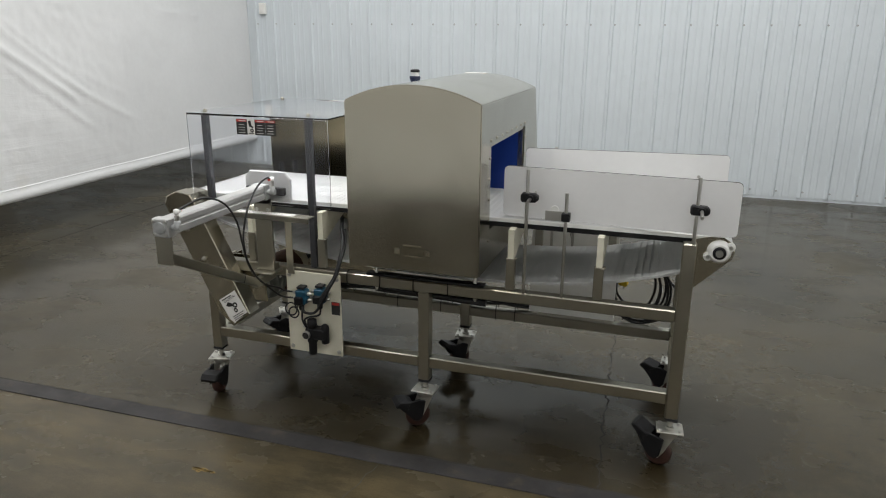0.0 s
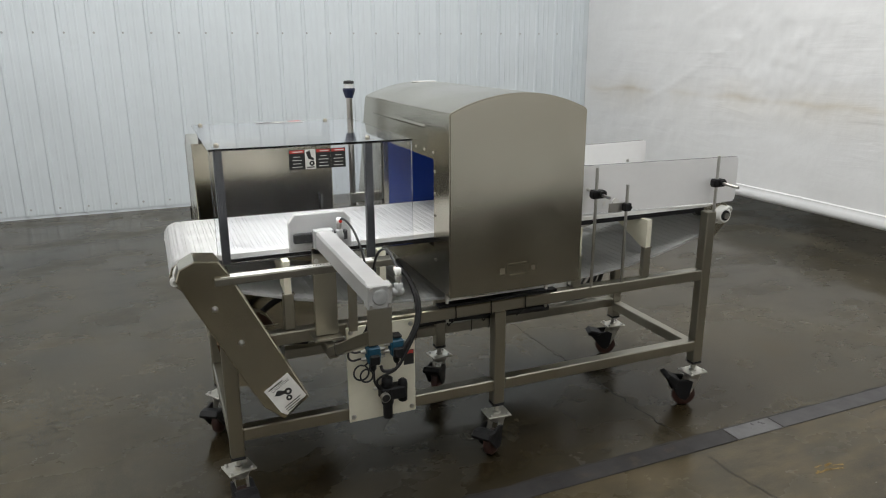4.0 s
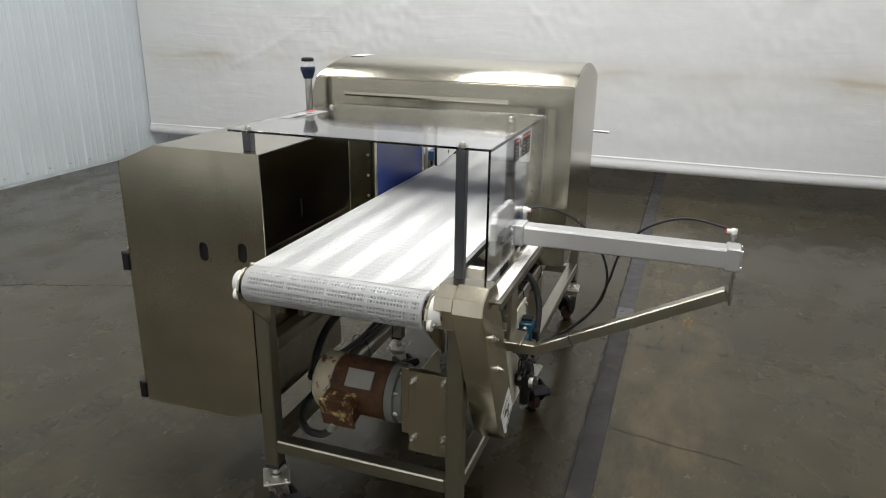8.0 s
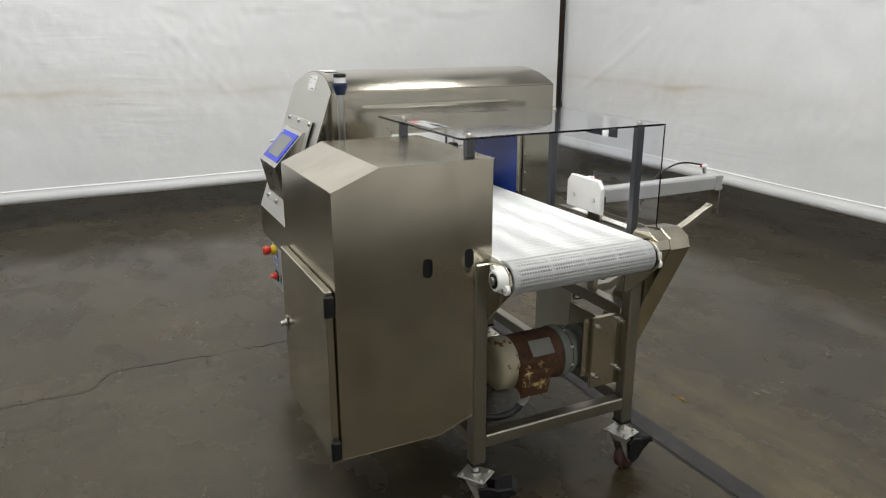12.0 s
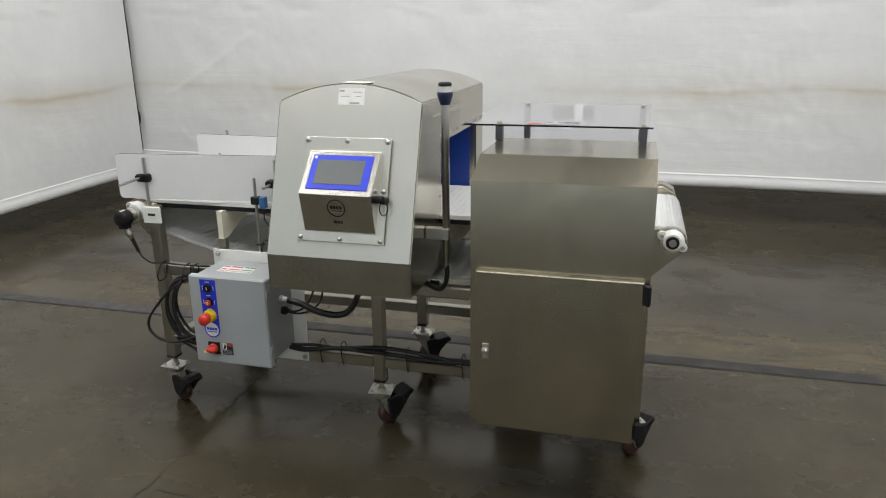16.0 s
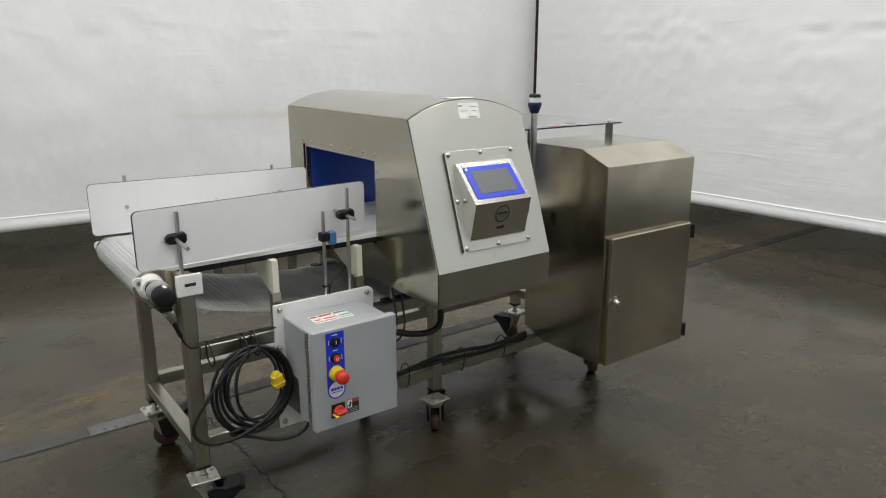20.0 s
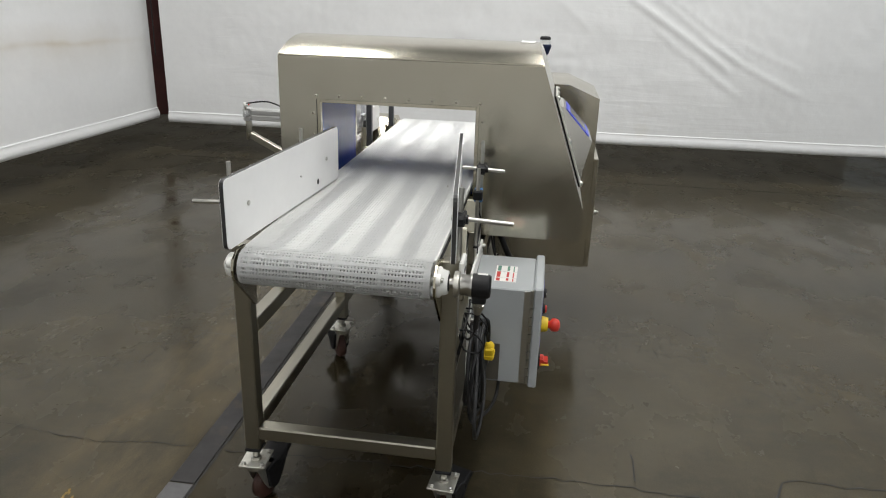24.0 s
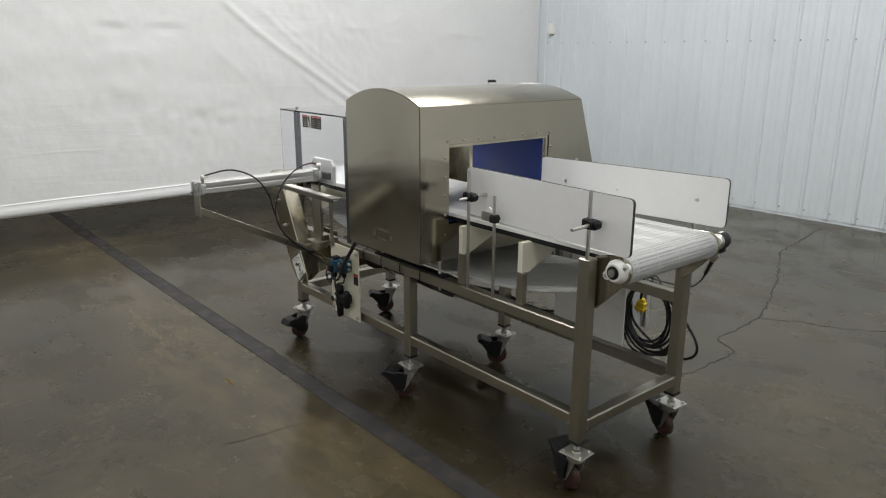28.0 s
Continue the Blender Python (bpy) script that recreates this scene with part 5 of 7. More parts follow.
# ---- acrylic guard over the discharge ----
SX0, SX1, SY0, SY1, SZ = -1.830, -1.214, 2.372, 3.099, 1.227
guard = thing("acrylic_guard", (-1.52, 2.40, 0.623), "clear acrylic guard on dark posts over the belt", "machine guard")
m = M()
m.box(SX0, SX1, SY0, SY1, SZ, SZ + 0.006, 0.0008)
top = part("top_panel", m, ACRYLIC, guard, "clear acrylic top sheet")
m = M()
m.box(SX0, SX1, SY0, SY0 + 0.006, 0.890, SZ - 0.0005, 0.0008)
side = part("side_panel", m, ACRYLIC, guard, "clear acrylic side sheet")
for ob in (top, side):
    ob.visible_shadow = False
for x, y, zb in ((-1.800, 2.452, 0.868), (-1.336, 2.452, 0.623), (-1.800, 3.055, 1.174), (-1.330, 3.055, 1.174)):
    m = M()
    m.box(x - 0.0125, x + 0.0125, y - 0.0125, y + 0.0125, zb, SZ, 0.002)
    post = part("post", m, POST_GREY, guard)
    m = M()
    m.turned((x, y, SZ + 0.006), (0, 0, 1), [(0, 0.0085), (0.003, 0.0085), (0.0065, 0.0065), (0.008, 0.003)], 10)
    part("bolt", m, STEEL_TUBE, post)


WY = SY0 - 0.0006
for i, (x0, x1) in enumerate(((-1.603, -1.556), (-1.555, -1.523), (-1.522, -1.477), (-1.476, -1.431))):
    m = M()
    m.box(x0, x1, WY - 0.0008, WY, 1.159, 1.218, 0)
    lab = part("warning_label", m, WHITE_LABEL if i == 1 else BLACK_INK, guard, "white pictogram warning label" if i == 1 else "black warning label with red head")
    if i == 1:
        m = M()
        ring(m, (0, 0), 0.003, 0.008, 0, Matrix(((1, 0, 0, -1.535), (0, 0, 1, WY - 0.0012), (0, 1, 0, 1.176), (0, 0, 0, 1))), 14)
        m.prism([(-1.552, 1.21), (-1.540, 1.215), (-1.536, 1.196), (-1.528, 1.190), (-1.53, 1.185), (-1.545, 1.190)], 1, WY - 0.0013, WY - 0.0009)
        m.box(-1.551, -1.527, WY - 0.0013, WY - 0.0009, 1.163, 1.166, 0)
        part("pictogram", m, BLACK_INK, lab)
    else:
        m = M()
        m.box(x0 + 0.002, x1 - 0.002, WY - 0.0013, WY - 0.0009, 1.208, 1.2165, 0)
        part("red_head", m, RED_INK, lab)
        m = M()
        for k in range(4):
            w = (0.030, 0.024, 0.030, 0.020)[k]
            xm = (x0 + x1) / 2
            m.box(xm - w / 2, xm + w / 2, WY - 0.0013, WY - 0.0009, 1.166 + 0.010 * k, 1.1677 + 0.010 * k, 0)
        part("print", m, WHITE_LABEL, lab)
        m = M()
        m.box(x0 + 0.012, x1 - 0.006, WY - 0.0018, WY - 0.0014, 1.2108, 1.2135, 0)
        part("head_print", m, WHITE_LABEL, lab)
m = M()
m.box(-1.60, -1.42, 3.02, 3.08, SZ + 0.0064, SZ + 0.0072, 0)
lab = part("label", m, GREY_INK, guard, "printed label on the top sheet")
m = M()
for k in range(4):
    m.box(-1.592 + 0.026 * k, -1.572 + 0.026 * k, 3.028, 3.050, SZ + 0.0074, SZ + 0.0080, 0)
part("print", m, BLACK_INK, lab)
m = M()
m.box(-1.470, -1.428, 3.056, 3.076, SZ + 0.0074, SZ + 0.0080, 0)
part("red_head", m, RED_INK, lab)
m = M()
m.box(-1.54, -1.50, 3.024, 3.056, SZ + 0.0074, SZ + 0.0080, 0)
part("white_field", m, WHITE_LABEL, lab)
m = M()
m.box(-1.848, -1.290, 2.328, 2.334, 0.838, 0.858, 0.001)
m.box(-1.848, -1.290, 2.334, 2.380, 0.853, 0.858, 0.001)
bar = part("lower_angle", m, STEEL_DARK, guard, "stainless angle bar under the side sheet")
m = M()
m.box(-1.83, -1.36, 2.340, 2.372, 0.8583, 0.8590, 0)
tape = part("tape", m, WHITE_LABEL, bar, "white tape with illegible handwriting")
random.seed(4)
x = -1.800
while x < -1.42:
    w = random.uniform(0.007, 0.013)
    if random.random() > 0.16:
        m = M()
        y0 = 2.350 + random.uniform(-0.001, 0.002)
        lean = random.uniform(-0.002, 0.003)
        m.add([(x, y0, 0.8594), (x + 0.0012, y0, 0.8594), (x + 0.0012 + lean, y0 + 0.011, 0.8594), (x + lean, y0 + 0.011, 0.8594)], [[0, 1, 2, 3]])
        yb = y0 + random.choice((0.0, 0.005, 0.010))
        m.add([(x, yb, 0.8595), (x + w * 0.7, yb + 0.001, 0.8595), (x + w * 0.7, yb + 0.0022, 0.8595), (x, yb + 0.0012, 0.8595)], [[0, 1, 2, 3]])
        part("pen_stroke", m, BLACK_INK, tape)
    x += w

# ---- pneumatic pusher ----
CXC, CZC = -1.513, 0.940
pusher = thing("pneumatic_pusher", (CXC, 2.36, 0.60), "aluminium pneumatic cylinder with a white pusher plate on a steel arm", "pneumatic cylinder")
m = M()
m.prism([(CXC - 0.027, CZC - 0.024), (CXC - 0.027, CZC + 0.020), (CXC - 0.022, CZC + 0.027), (CXC + 0.022, CZC + 0.027), (CXC + 0.027, CZC + 0.020), (CXC + 0.027, CZC + 0.006), (CXC + 0.024, CZC + 0.003), (CXC + 0.024, CZC - 0.003), (CXC + 0.027, CZC - 0.006), (CXC + 0.027, CZC - 0.024), (CXC + 0.022, CZC - 0.028), (CXC - 0.022, CZC - 0.028)], 1, 1.815, 2.365, 0.001)
part("barrel", m, ALU, pusher)
for y0, y1 in ((1.782, 1.818), (2.350, 2.385)):
    m = M()
    m.box(CXC - 0.031, CXC + 0.031, y0, y1, CZC - 0.031, CZC + 0.030, 0.003)
    cap = part("end_cap", m, CAST_GREY if y0 > 2 else ALU, pusher)
    for sx in (-1, 1):
        for sz in (-1, 1):
            m = M()
            ye = y0 if y0 < 2 else y1
            s = -1 if y0 < 2 else 1
            m.cyl((CXC + sx * 0.023, ye, CZC + sz * 0.022), (CXC + sx * 0.023, ye + s * 0.005, CZC + sz * 0.022), 0.005, n=6)
            part("screw", m, STEEL_BRIGHT, cap)
m = M()
m.turned((CXC, 1.782, CZC), (0, -1, 0), [(0, 0.020), (0.003, 0.020), (0.004, 0.017)], 20)
part("end_plug", m, CAST_GREY, pusher)
for y in (1.802, 2.368):
    m = M()
    m.cyl((CXC + 0.031, y, CZC + 0.002), (CXC + 0.038, y, CZC + 0.002), 0.009, n=6)
    m.cyl((CXC + 0.036, y, CZC + 0.002), (CXC + 0.064, y, CZC + 0.002), 0.0105, n=14)
    m.turned((CXC + 0.052, y, CZC - 0.008), (0, 0, 1), [(0, 0.008), (0.003, 0.011), (0.030, 0.011), (0.032, 0.008)], 14)
    fit = part("flow_fitting", m, CAST_GREY, pusher, "grey flow-control elbow fitting")
    m = M()
    m.turned((CXC + 0.052, y, CZC + 0.022), (0, 0, 1), [(0, 0.0065), (0.012, 0.0065), (0.013, 0.0085), (0.020, 0.0085), (0.021, 0.006), (0.026, 0.006)], 12)
    part("adjusting_screw", m, STEEL_BRIGHT, fit, "bright adjusting screw")
    m = M()
    m.turned((CXC + 0.052, y, CZC + 0.046), (0, 0, 1), [(0, 0.007), (0.003, 0.0085), (0.014, 0.0085), (0.016, 0.005)], 12)
    m.cyl((CXC + 0.052, y, CZC + 0.053), (CXC + 0.052, y + 0.018 * (1 if y < 2 else -1), CZC + 0.054), 0.0065, n=12)
    part("collar", m, WHITE_PLASTIC, fit)
    m = M()
    m.cyl((CXC + 0.052, y + 0.018 * (1 if y < 2 else -1), CZC + 0.054), (CXC + 0.052, y + 0.021 * (1 if y < 2 else -1), CZC + 0.054), 0.0055, n=12)
    part("release_ring", m, RED, fit, "red release ring")
m = M()
m.cyl((CXC, 2.38, CZC), (CXC, 2.400, CZC), 0.010, n=14)
part("piston_rod", m, STEEL_BRIGHT, pusher)
m = M()
m.box(CXC - 0.085, CXC + 0.085, 2.398, 2.416, CZC - 0.018, CZC + 0.012, 0.002)
part("cross_bar", m, EDGE_DARK, pusher, "dark steel cross bar")
m = M()
m.prism([(CXC - 0.098, 0.893), (CXC + 0.102, 0.893), (CXC + 0.102, 0.985), (CXC + 0.080, 1.012), (CXC - 0.076, 1.012), (CXC - 0.098, 0.985)], 1, 2.416, 2.434, 0.003)
plate = part("pusher_plate", m, PUSHER_WHITE, pusher, "white plastic pusher plate with cut corners")
for sx in (-0.06, 0.06):
    m = M()
    m.cyl((CXC + sx, 2.434, CZC), (CXC + sx, 2.437, CZC), 0.008, n=10)
    part("bolt", m, STEEL_BRIGHT, plate)
m = M()
m.box(CXC - 0.038, CXC + 0.036, 2.372, 2.385, 0.615, 0.912, 0.002)
m.box(CXC - 0.030, CXC + 0.030, 2.385, 2.4235, 0.600, 0.640, 0.002)
m.box(CXC - 0.050, CXC + 0.045, 2.340, 2.424, 0.606, 0.614, 0.001)
upr = part("upright_bracket", m, STEEL_TUBE, pusher)
for sx in (-0.026, 0.024):
    for z in (0.842, 0.868):
        m = M()
        m.turned((CXC + sx, 2.372, z), (0, -1, 0), [(0, 0.008), (0.0015, 0.008), (0.002, 0.006), (0.007, 0.006)], 8)
        part("bolt", m, STEEL_BRIGHT, upr)
m = M()
m.box(CXC + 0.078, CXC + 0.108, 2.398, 2.402, 0.616, 0.822, 0.001)
m.box(CXC + 0.078, CXC + 0.126, 2.398, 2.424, 0.822, 0.826, 0.001)
m.box(CXC + 0.078, CXC + 0.108, 2.402, 2.4235, 0.600, 0.640, 0.001)
part("strip_bracket", m, STEEL_TUBE, pusher, "flat steel strip with a bent top")
a0, a1 = Vector((CXC - 0.004, 2.300, 0.585)), Vector((CXC, 1.800, 0.838))
d = (a1 - a0).normalized()
up = Vector((1, 0, 0)).cross(d)
tf = Matrix(((1, d.x, up.x, a0.x), (0, d.y, up.y, a0.y), (0, d.z, up.z, a0.z), (0, 0, 0, 1)))
m = M()
m.box(-0.016, 0.016, 0, (a1 - a0).length, -0.016, 0.016, 0.003, tf)
m.box(CXC - 0.020, CXC + 0.012, 2.284, 2.424, 0.569, 0.601, 0.003)
m.box(CXC - 0.031, CXC + 0.031, 1.790, 1.796, 0.815, 0.912, 0.001)
arm = part("support_arm", m, STEEL_TUBE, pusher)
for k in (0.11,):
    m = M()
    m.box(-0.0172, 0.0172, k, k + 0.004, -0.0172, 0.0172, 0.001, tf)
    part("tape", m, POST_GREY, arm, "dark tape wrap")

# ---- valve panel ----
valve = thing("pneumatic_valve_board", (-1.324, 2.408, 0.262), "cream panel with blue solenoid valves and a black air regulator", "valve board")
VY = 2.405
m = M()
m.box(-1.445, -1.203, VY, 2.4125, 0.263, 0.614, 0.003)
vp = part("panel", m, CREAM, valve)
for sx in (-1.430, -1.218):
    for sz in (0.282, 0.596):
        m = M()
        m.turned((sx, VY, sz), (0, -1, 0), [(0, 0.009), (0.002, 0.009), (0.003, 0.006), (0.007, 0.006)], 8)
        part("bolt", m, STEEL_BRIGHT, vp)
for vx, vz in ((-1.362, 0.518), (-1.279, 0.533)):
    m = M()
    m.box(vx - 0.022, vx + 0.022, VY - 0.045, VY, vz - 0.030, vz + 0.028, 0.004)
    m.box(vx - 0.026, vx + 0.026, VY - 0.038, VY - 0.012, vz - 0.012, vz + 0.004, 0.003)
    m.turned((vx, VY - 0.022, vz + 0.026), (0, 0, 1), [(0, 0.018), (0.006, 0.018), (0.008, 0.014)], 14)
    body = part("solenoid_valve", m, VALVE_BLUE, valve, "blue solenoid valve body")
    m = M()
    m.box(vx - 0.016, vx + 0.016, VY - 0.042, VY - 0.006, vz + 0.034, vz + 0.044, 0.003)
    part("coil_cap", m, BLACK, body, "black coil cap")
    m = M()
    m.box(vx - 0.019, vx + 0.015, VY - 0.062, VY - 0.045, vz - 0.028, vz + 0.006, 0.004)
    m.turned((vx - 0.002, VY - 0.030, vz - 0.028), (0, 0, -1), [(0, 0.012), (0.024, 0.011), (0.03, 0.007)], 12)
    part("coil_plug", m, BLACK, body, "black coil connector")
    for s in (-1, 1):
        for dz in (-0.014, 0.012):
            m = M()
            m.turned((vx + s * 0.024, VY - 0.022, vz + dz), (s, 0, 0), [(0, 0.008), (0.010, 0.008), (0.012, 0.006), (0.018, 0.006)], 10)
            part("port_fitting", m, STEEL_BRIGHT, body)
m = M()
m.turned((-1.318, VY - 0.035, 0.368), (0, 0, 1), [(-0.095, 0.010), (-0.090, 0.016), (-0.038, 0.017), (-0.036, 0.021), (-0.022, 0.021), (0.022, 0.021), (0.024, 0.017), (0.030, 0.017), (0.032, 0.020), (0.058, 0.019), (0.062, 0.012)], 18)
m.box(-1.343, -1.255, VY - 0.052, VY - 0.004, 0.346, 0.392, 0.005)
reg = part("regulator", m, BLACK, valve, "black air regulator with filter bowl")
m = M()
m.turned((-1.262, VY - 0.032, 0.372), (0, 0, 1), [(-0.044, 0.010), (-0.040, 0.016), (0.022, 0.0175), (0.034, 0.015), (0.040, 0.008)], 16)
part("lockout_valve", m, BLACK, reg, "black shut-off valve")
m = M()
m.turned((-1.333, VY - 0.052, 0.366), (0, -1, 0), [(0, 0.017), (0.012, 0.017), (0.014, 0.015)], 20)
gauge = part("gauge", m, STEEL_BRIGHT, reg, "round pressure gauge")
m = M()
m.turned((-1.333, VY - 0.0662, 0.366), (0, -1, 0), [(0, 0.0135), (0.0006, 0.0135)], 20)
part("dial", m, BLACK_INK, gauge)
m = M()
m.turned((-1.346, VY - 0.024, 0.388), (-1, 0, 0), [(0, 0.006), (0.016, 0.006), (0.018, 0.004)], 8)
part("fitting", m, STEEL_BRIGHT, reg)
m = M()
m.box(-1.245, -1.208, VY - 0.0009, VY - 0.0001, 0.445, 0.500, 0)
lab = part("label", m, BLACK_INK, vp, "black label with red head")
m = M()
m.box(-1.243, -1.210, VY - 0.0015, VY - 0.0010, 0.486, 0.498, 0)
part("red_head", m, RED_INK, lab)
for pts in ([(-1.362, 2.375, 0.462), (-1.362, 2.372, 0.42), (-1.35, 2.372, 0.395), (-1.345, 2.378, 0.385)],
            [(-1.279, 2.375, 0.478), (-1.285, 2.372, 0.45), (-1.33, 2.372, 0.435), (-1.352, 2.374, 0.42), (-1.348, 2.376, 0.395)]):
    m = M()
    m.tube(pts, 0.0040, 8)
    part("short_hose", m, RUBBER, valve, "short black hose")

for cx_, cz_, r_, y_ in ((-1.408, 0.462, 0.026, 2.372), (-1.392, 0.452, 0.022, 2.364)):
    m = M()
    m.tube([(cx_ + r_ * math.sin(a), y_ - 0.006 * math.sin(a / 2), cz_ + r_ * math.cos(a)) for a in [k * math.pi / 5 + 0.6 for k in range(11)]] + [(-1.375, 2.372, 0.500)], 0.0032, 6, 3)
    part("short_hose", m, RUBBER, valve, "short looped black hose")

# air hoses and cables, each hanging on its own
m = M()
fx = CXC + 0.052
m.tube([(fx, 1.800, 0.992), (fx + 0.004, 1.83, 1.002), (fx + 0.012, 1.93, 1.012), (fx + 0.018, 2.03, 0.970), (fx + 0.020, 2.09, 0.890), (fx + 0.020, 2.115, 0.800), (fx + 0.016, 2.145, 0.720), (fx + 0.006, 2.20, 0.655), (fx - 0.006, 2.27, 0.600), (-1.46, 2.33, 0.545), (-1.44, 2.36, 0.515), (-1.41, 2.382, 0.506), (-1.388, 2.383, 0.506)], 0.0036, 8)
solid("air_hose", m, RUBBER, (fx, 2.1, 0.8), "black air hose looping from the cylinder end to the valve", "hose", "air hoses")
m = M()
m.tube([(fx, 2.362, 0.990), (fx + 0.004, 2.33, 1.005), (fx + 0.012, 2.25, 0.990), (fx + 0.018, 2.17, 0.930), (fx + 0.020, 2.125, 0.840), (fx + 0.022, 2.125, 0.760), (fx + 0.020, 2.155, 0.700), (fx + 0.012, 2.21, 0.640), (fx, 2.28, 0.590), (-1.45, 2.34, 0.560), (-1.43, 2.365, 0.540), (-1.405, 2.383, 0.531), (-1.388, 2.383, 0.530)], 0.0036, 8)
solid("air_hose", m, RUBBER, (fx, 2.2, 0.8), "black air hose looping from the cylinder collar to the valve", "hose", "air hoses")
m = M()
m.tube([(-1.272, 2.352, 0.500), (-1.262, 2.352, 0.53), (-1.232, 2.355, 0.575), (-1.205, 2.37, 0.625), (-1.198, 2.40, 0.685), (-1.205, 2.45, 0.74), (-1.235, 2.50, 0.79), (-1.25, 2.54, 0.815)], 0.0085, 8)
solid("valve_cable", m, RUBBER, (-1.22, 2.40, 0.65), "black valve cable rising from the panel to the belt frame", "cable", "valve cables")
m = M()
m.tube([(-1.345, 2.35, 0.485), (-1.335, 2.345, 0.465), (-1.29, 2.345, 0.470), (-1.255, 2.347, 0.52), (-1.225, 2.350, 0.575), (-1.200, 2.362, 0.625), (-1.190, 2.395, 0.685), (-1.197, 2.45, 0.735), (-1.22, 2.50, 0.78)], 0.0055, 8)
solid("valve_cable", m, RUBBER, (-1.22, 2.40, 0.65), "thin black valve cable rising from the panel to the belt frame", "cable", "valve cables")
m = M()
m.tube([(-1.26, 2.487, 0.545), (-1.10, 2.489, 0.557), (-0.95, 2.488, 0.553), (-0.80, 2.489, 0.545), (-0.625, 2.488, 0.541)], 0.014, 8)
solid("strapped_cable", m, RUBBER, (-0.94, 2.488, 0.54), "thick black cable strapped along the frame rail", "cable", "strapped cables")
m = M()
m.tube([(-1.26, 2.485, 0.565), (-1.05, 2.487, 0.568), (-0.85, 2.486, 0.567), (-0.70, 2.487, 0.560)], 0.008, 8)
ob = solid("strapped_cable", m, RUBBER, (-0.94, 2.488, 0.56), "thin black cable strapped along the frame rail", "cable", "strapped cables")
for x in (-1.18, -1.04, -0.90, -0.76):
    m = M()
    m.tube([(x, 2.422, 0.577), (x, 2.422, 0.625), (x, 2.472, 0.626), (x, 2.503, 0.578), (x, 2.505, 0.540), (x, 2.486, 0.528), (x, 2.470, 0.545), (x, 2.422, 0.577)], 0.0021, 5, 2)
    part("cable_tie", m, BLACK, ob, "black cable tie")

# ---- chain guard and gear motor ----
cg = thing("chain_guard", (-1.76, 2.39, 0.36), "stainless steel chain guard slanting down from the drive roller", "chain guard")
m = M()
m.prism([(-1.956, 0.860), (-1.944, 0.894), (-1.900, 0.916), (-1.832, 0.908), (-1.806, 0.868), (-1.590, 0.423), (-1.674, 0.358), (-1.738, 0.415)], 1, 2.345, 2.4225, 0.003)
m.prism([(-1.950, 0.862), (-1.940, 0.890), (-1.900, 0.911), (-1.836, 0.904), (-1.812, 0.868), (-1.862, 0.792), (-1.922, 0.800)], 1, 2.4215, 2.470, 0.002)
cgb = part("casing", m, STEEL, cg)
for x, z in ((-1.854, 0.763), (-1.787, 0.644)):
    m = M()
    m.turned((x, 2.345, z), (0, -1, 0), [(0, 0.010), (0.0015, 0.010), (0.002, 0.007), (0.008, 0.007), (0.0085, 0.004), (0.016, 0.004)], 8)
    part("bolt", m, STEEL_BRIGHT, cgb)
m = M()
m.prism([(-1.732, 0.468), (-1.655, 0.520), (-1.600, 0.432), (-1.664, 0.374), (-1.684, 0.386)], 1, 2.3438, 2.3446)
lab = part("warning_label", m, WHITE_LABEL, cgb, "white warning label with black pictogram")
AX, AZ = Vector((0.83, 0, 0.56)).normalized(), Vector((-0.53, 0, 0.85)).normalized()
TW2 = Matrix(((AX.x, 0, AZ.x, -1.665), (0, 1, 0, 2.3434), (AX.z, 0, AZ.z, 0.446), (0, 0, 0, 1)))
m = M()
TR = TW2 @ Matrix(((1, 0, 0, 0), (0, 0, 1, 0), (0, 1, 0, 0), (0, 0, 0, 1)))
ring(m, (0.012, 0.004), 0.005, 0.012, 0, TR, 16)
ring(m, (0.002, -0.016), 0.004, 0.010, 0, TR, 16)
m.prism([(-0.030, 0.020), (-0.012, 0.030), (0.004, 0.014), (0.0, 0.004), (-0.018, 0.010)], 1, -0.0003, 0.0, tf=TW2)
m.box(-0.034, 0.020, -0.0003, 0.0, 0.045, 0.049, 0, TW2)
for k in range(4):
    m.box(-0.030, 0.034 - 0.008 * (k % 2), -0.0003, 0.0, -0.036 - 0.008 * k, -0.033 - 0.008 * k, 0, TW2)
part("pictogram", m, BLACK_INK, lab)

cu = bpy.data.curves.new("caution_text", "FONT")
cu.body, cu.size, cu.align_x = "CAUTION", 0.0145, "CENTER"
tmp = new("caution_text", cu)
bpy.context.view_layer.update()
me = bpy.data.meshes.new_from_object(tmp.evaluated_get(bpy.context.evaluated_depsgraph_get()))
bpy.data.objects.remove(tmp)
me.transform(Matrix.Translation(-ORG[lab]) @ TW2 @ Matrix(((1, 0, 0, 0.004), (0, 0, -1, -0.0006), (0, 1, 0, 0.0325), (0, 0, 0, 1))))
me.materials.append(BLACK_INK)
ob = new("caution_text", me)
ob.parent = lab

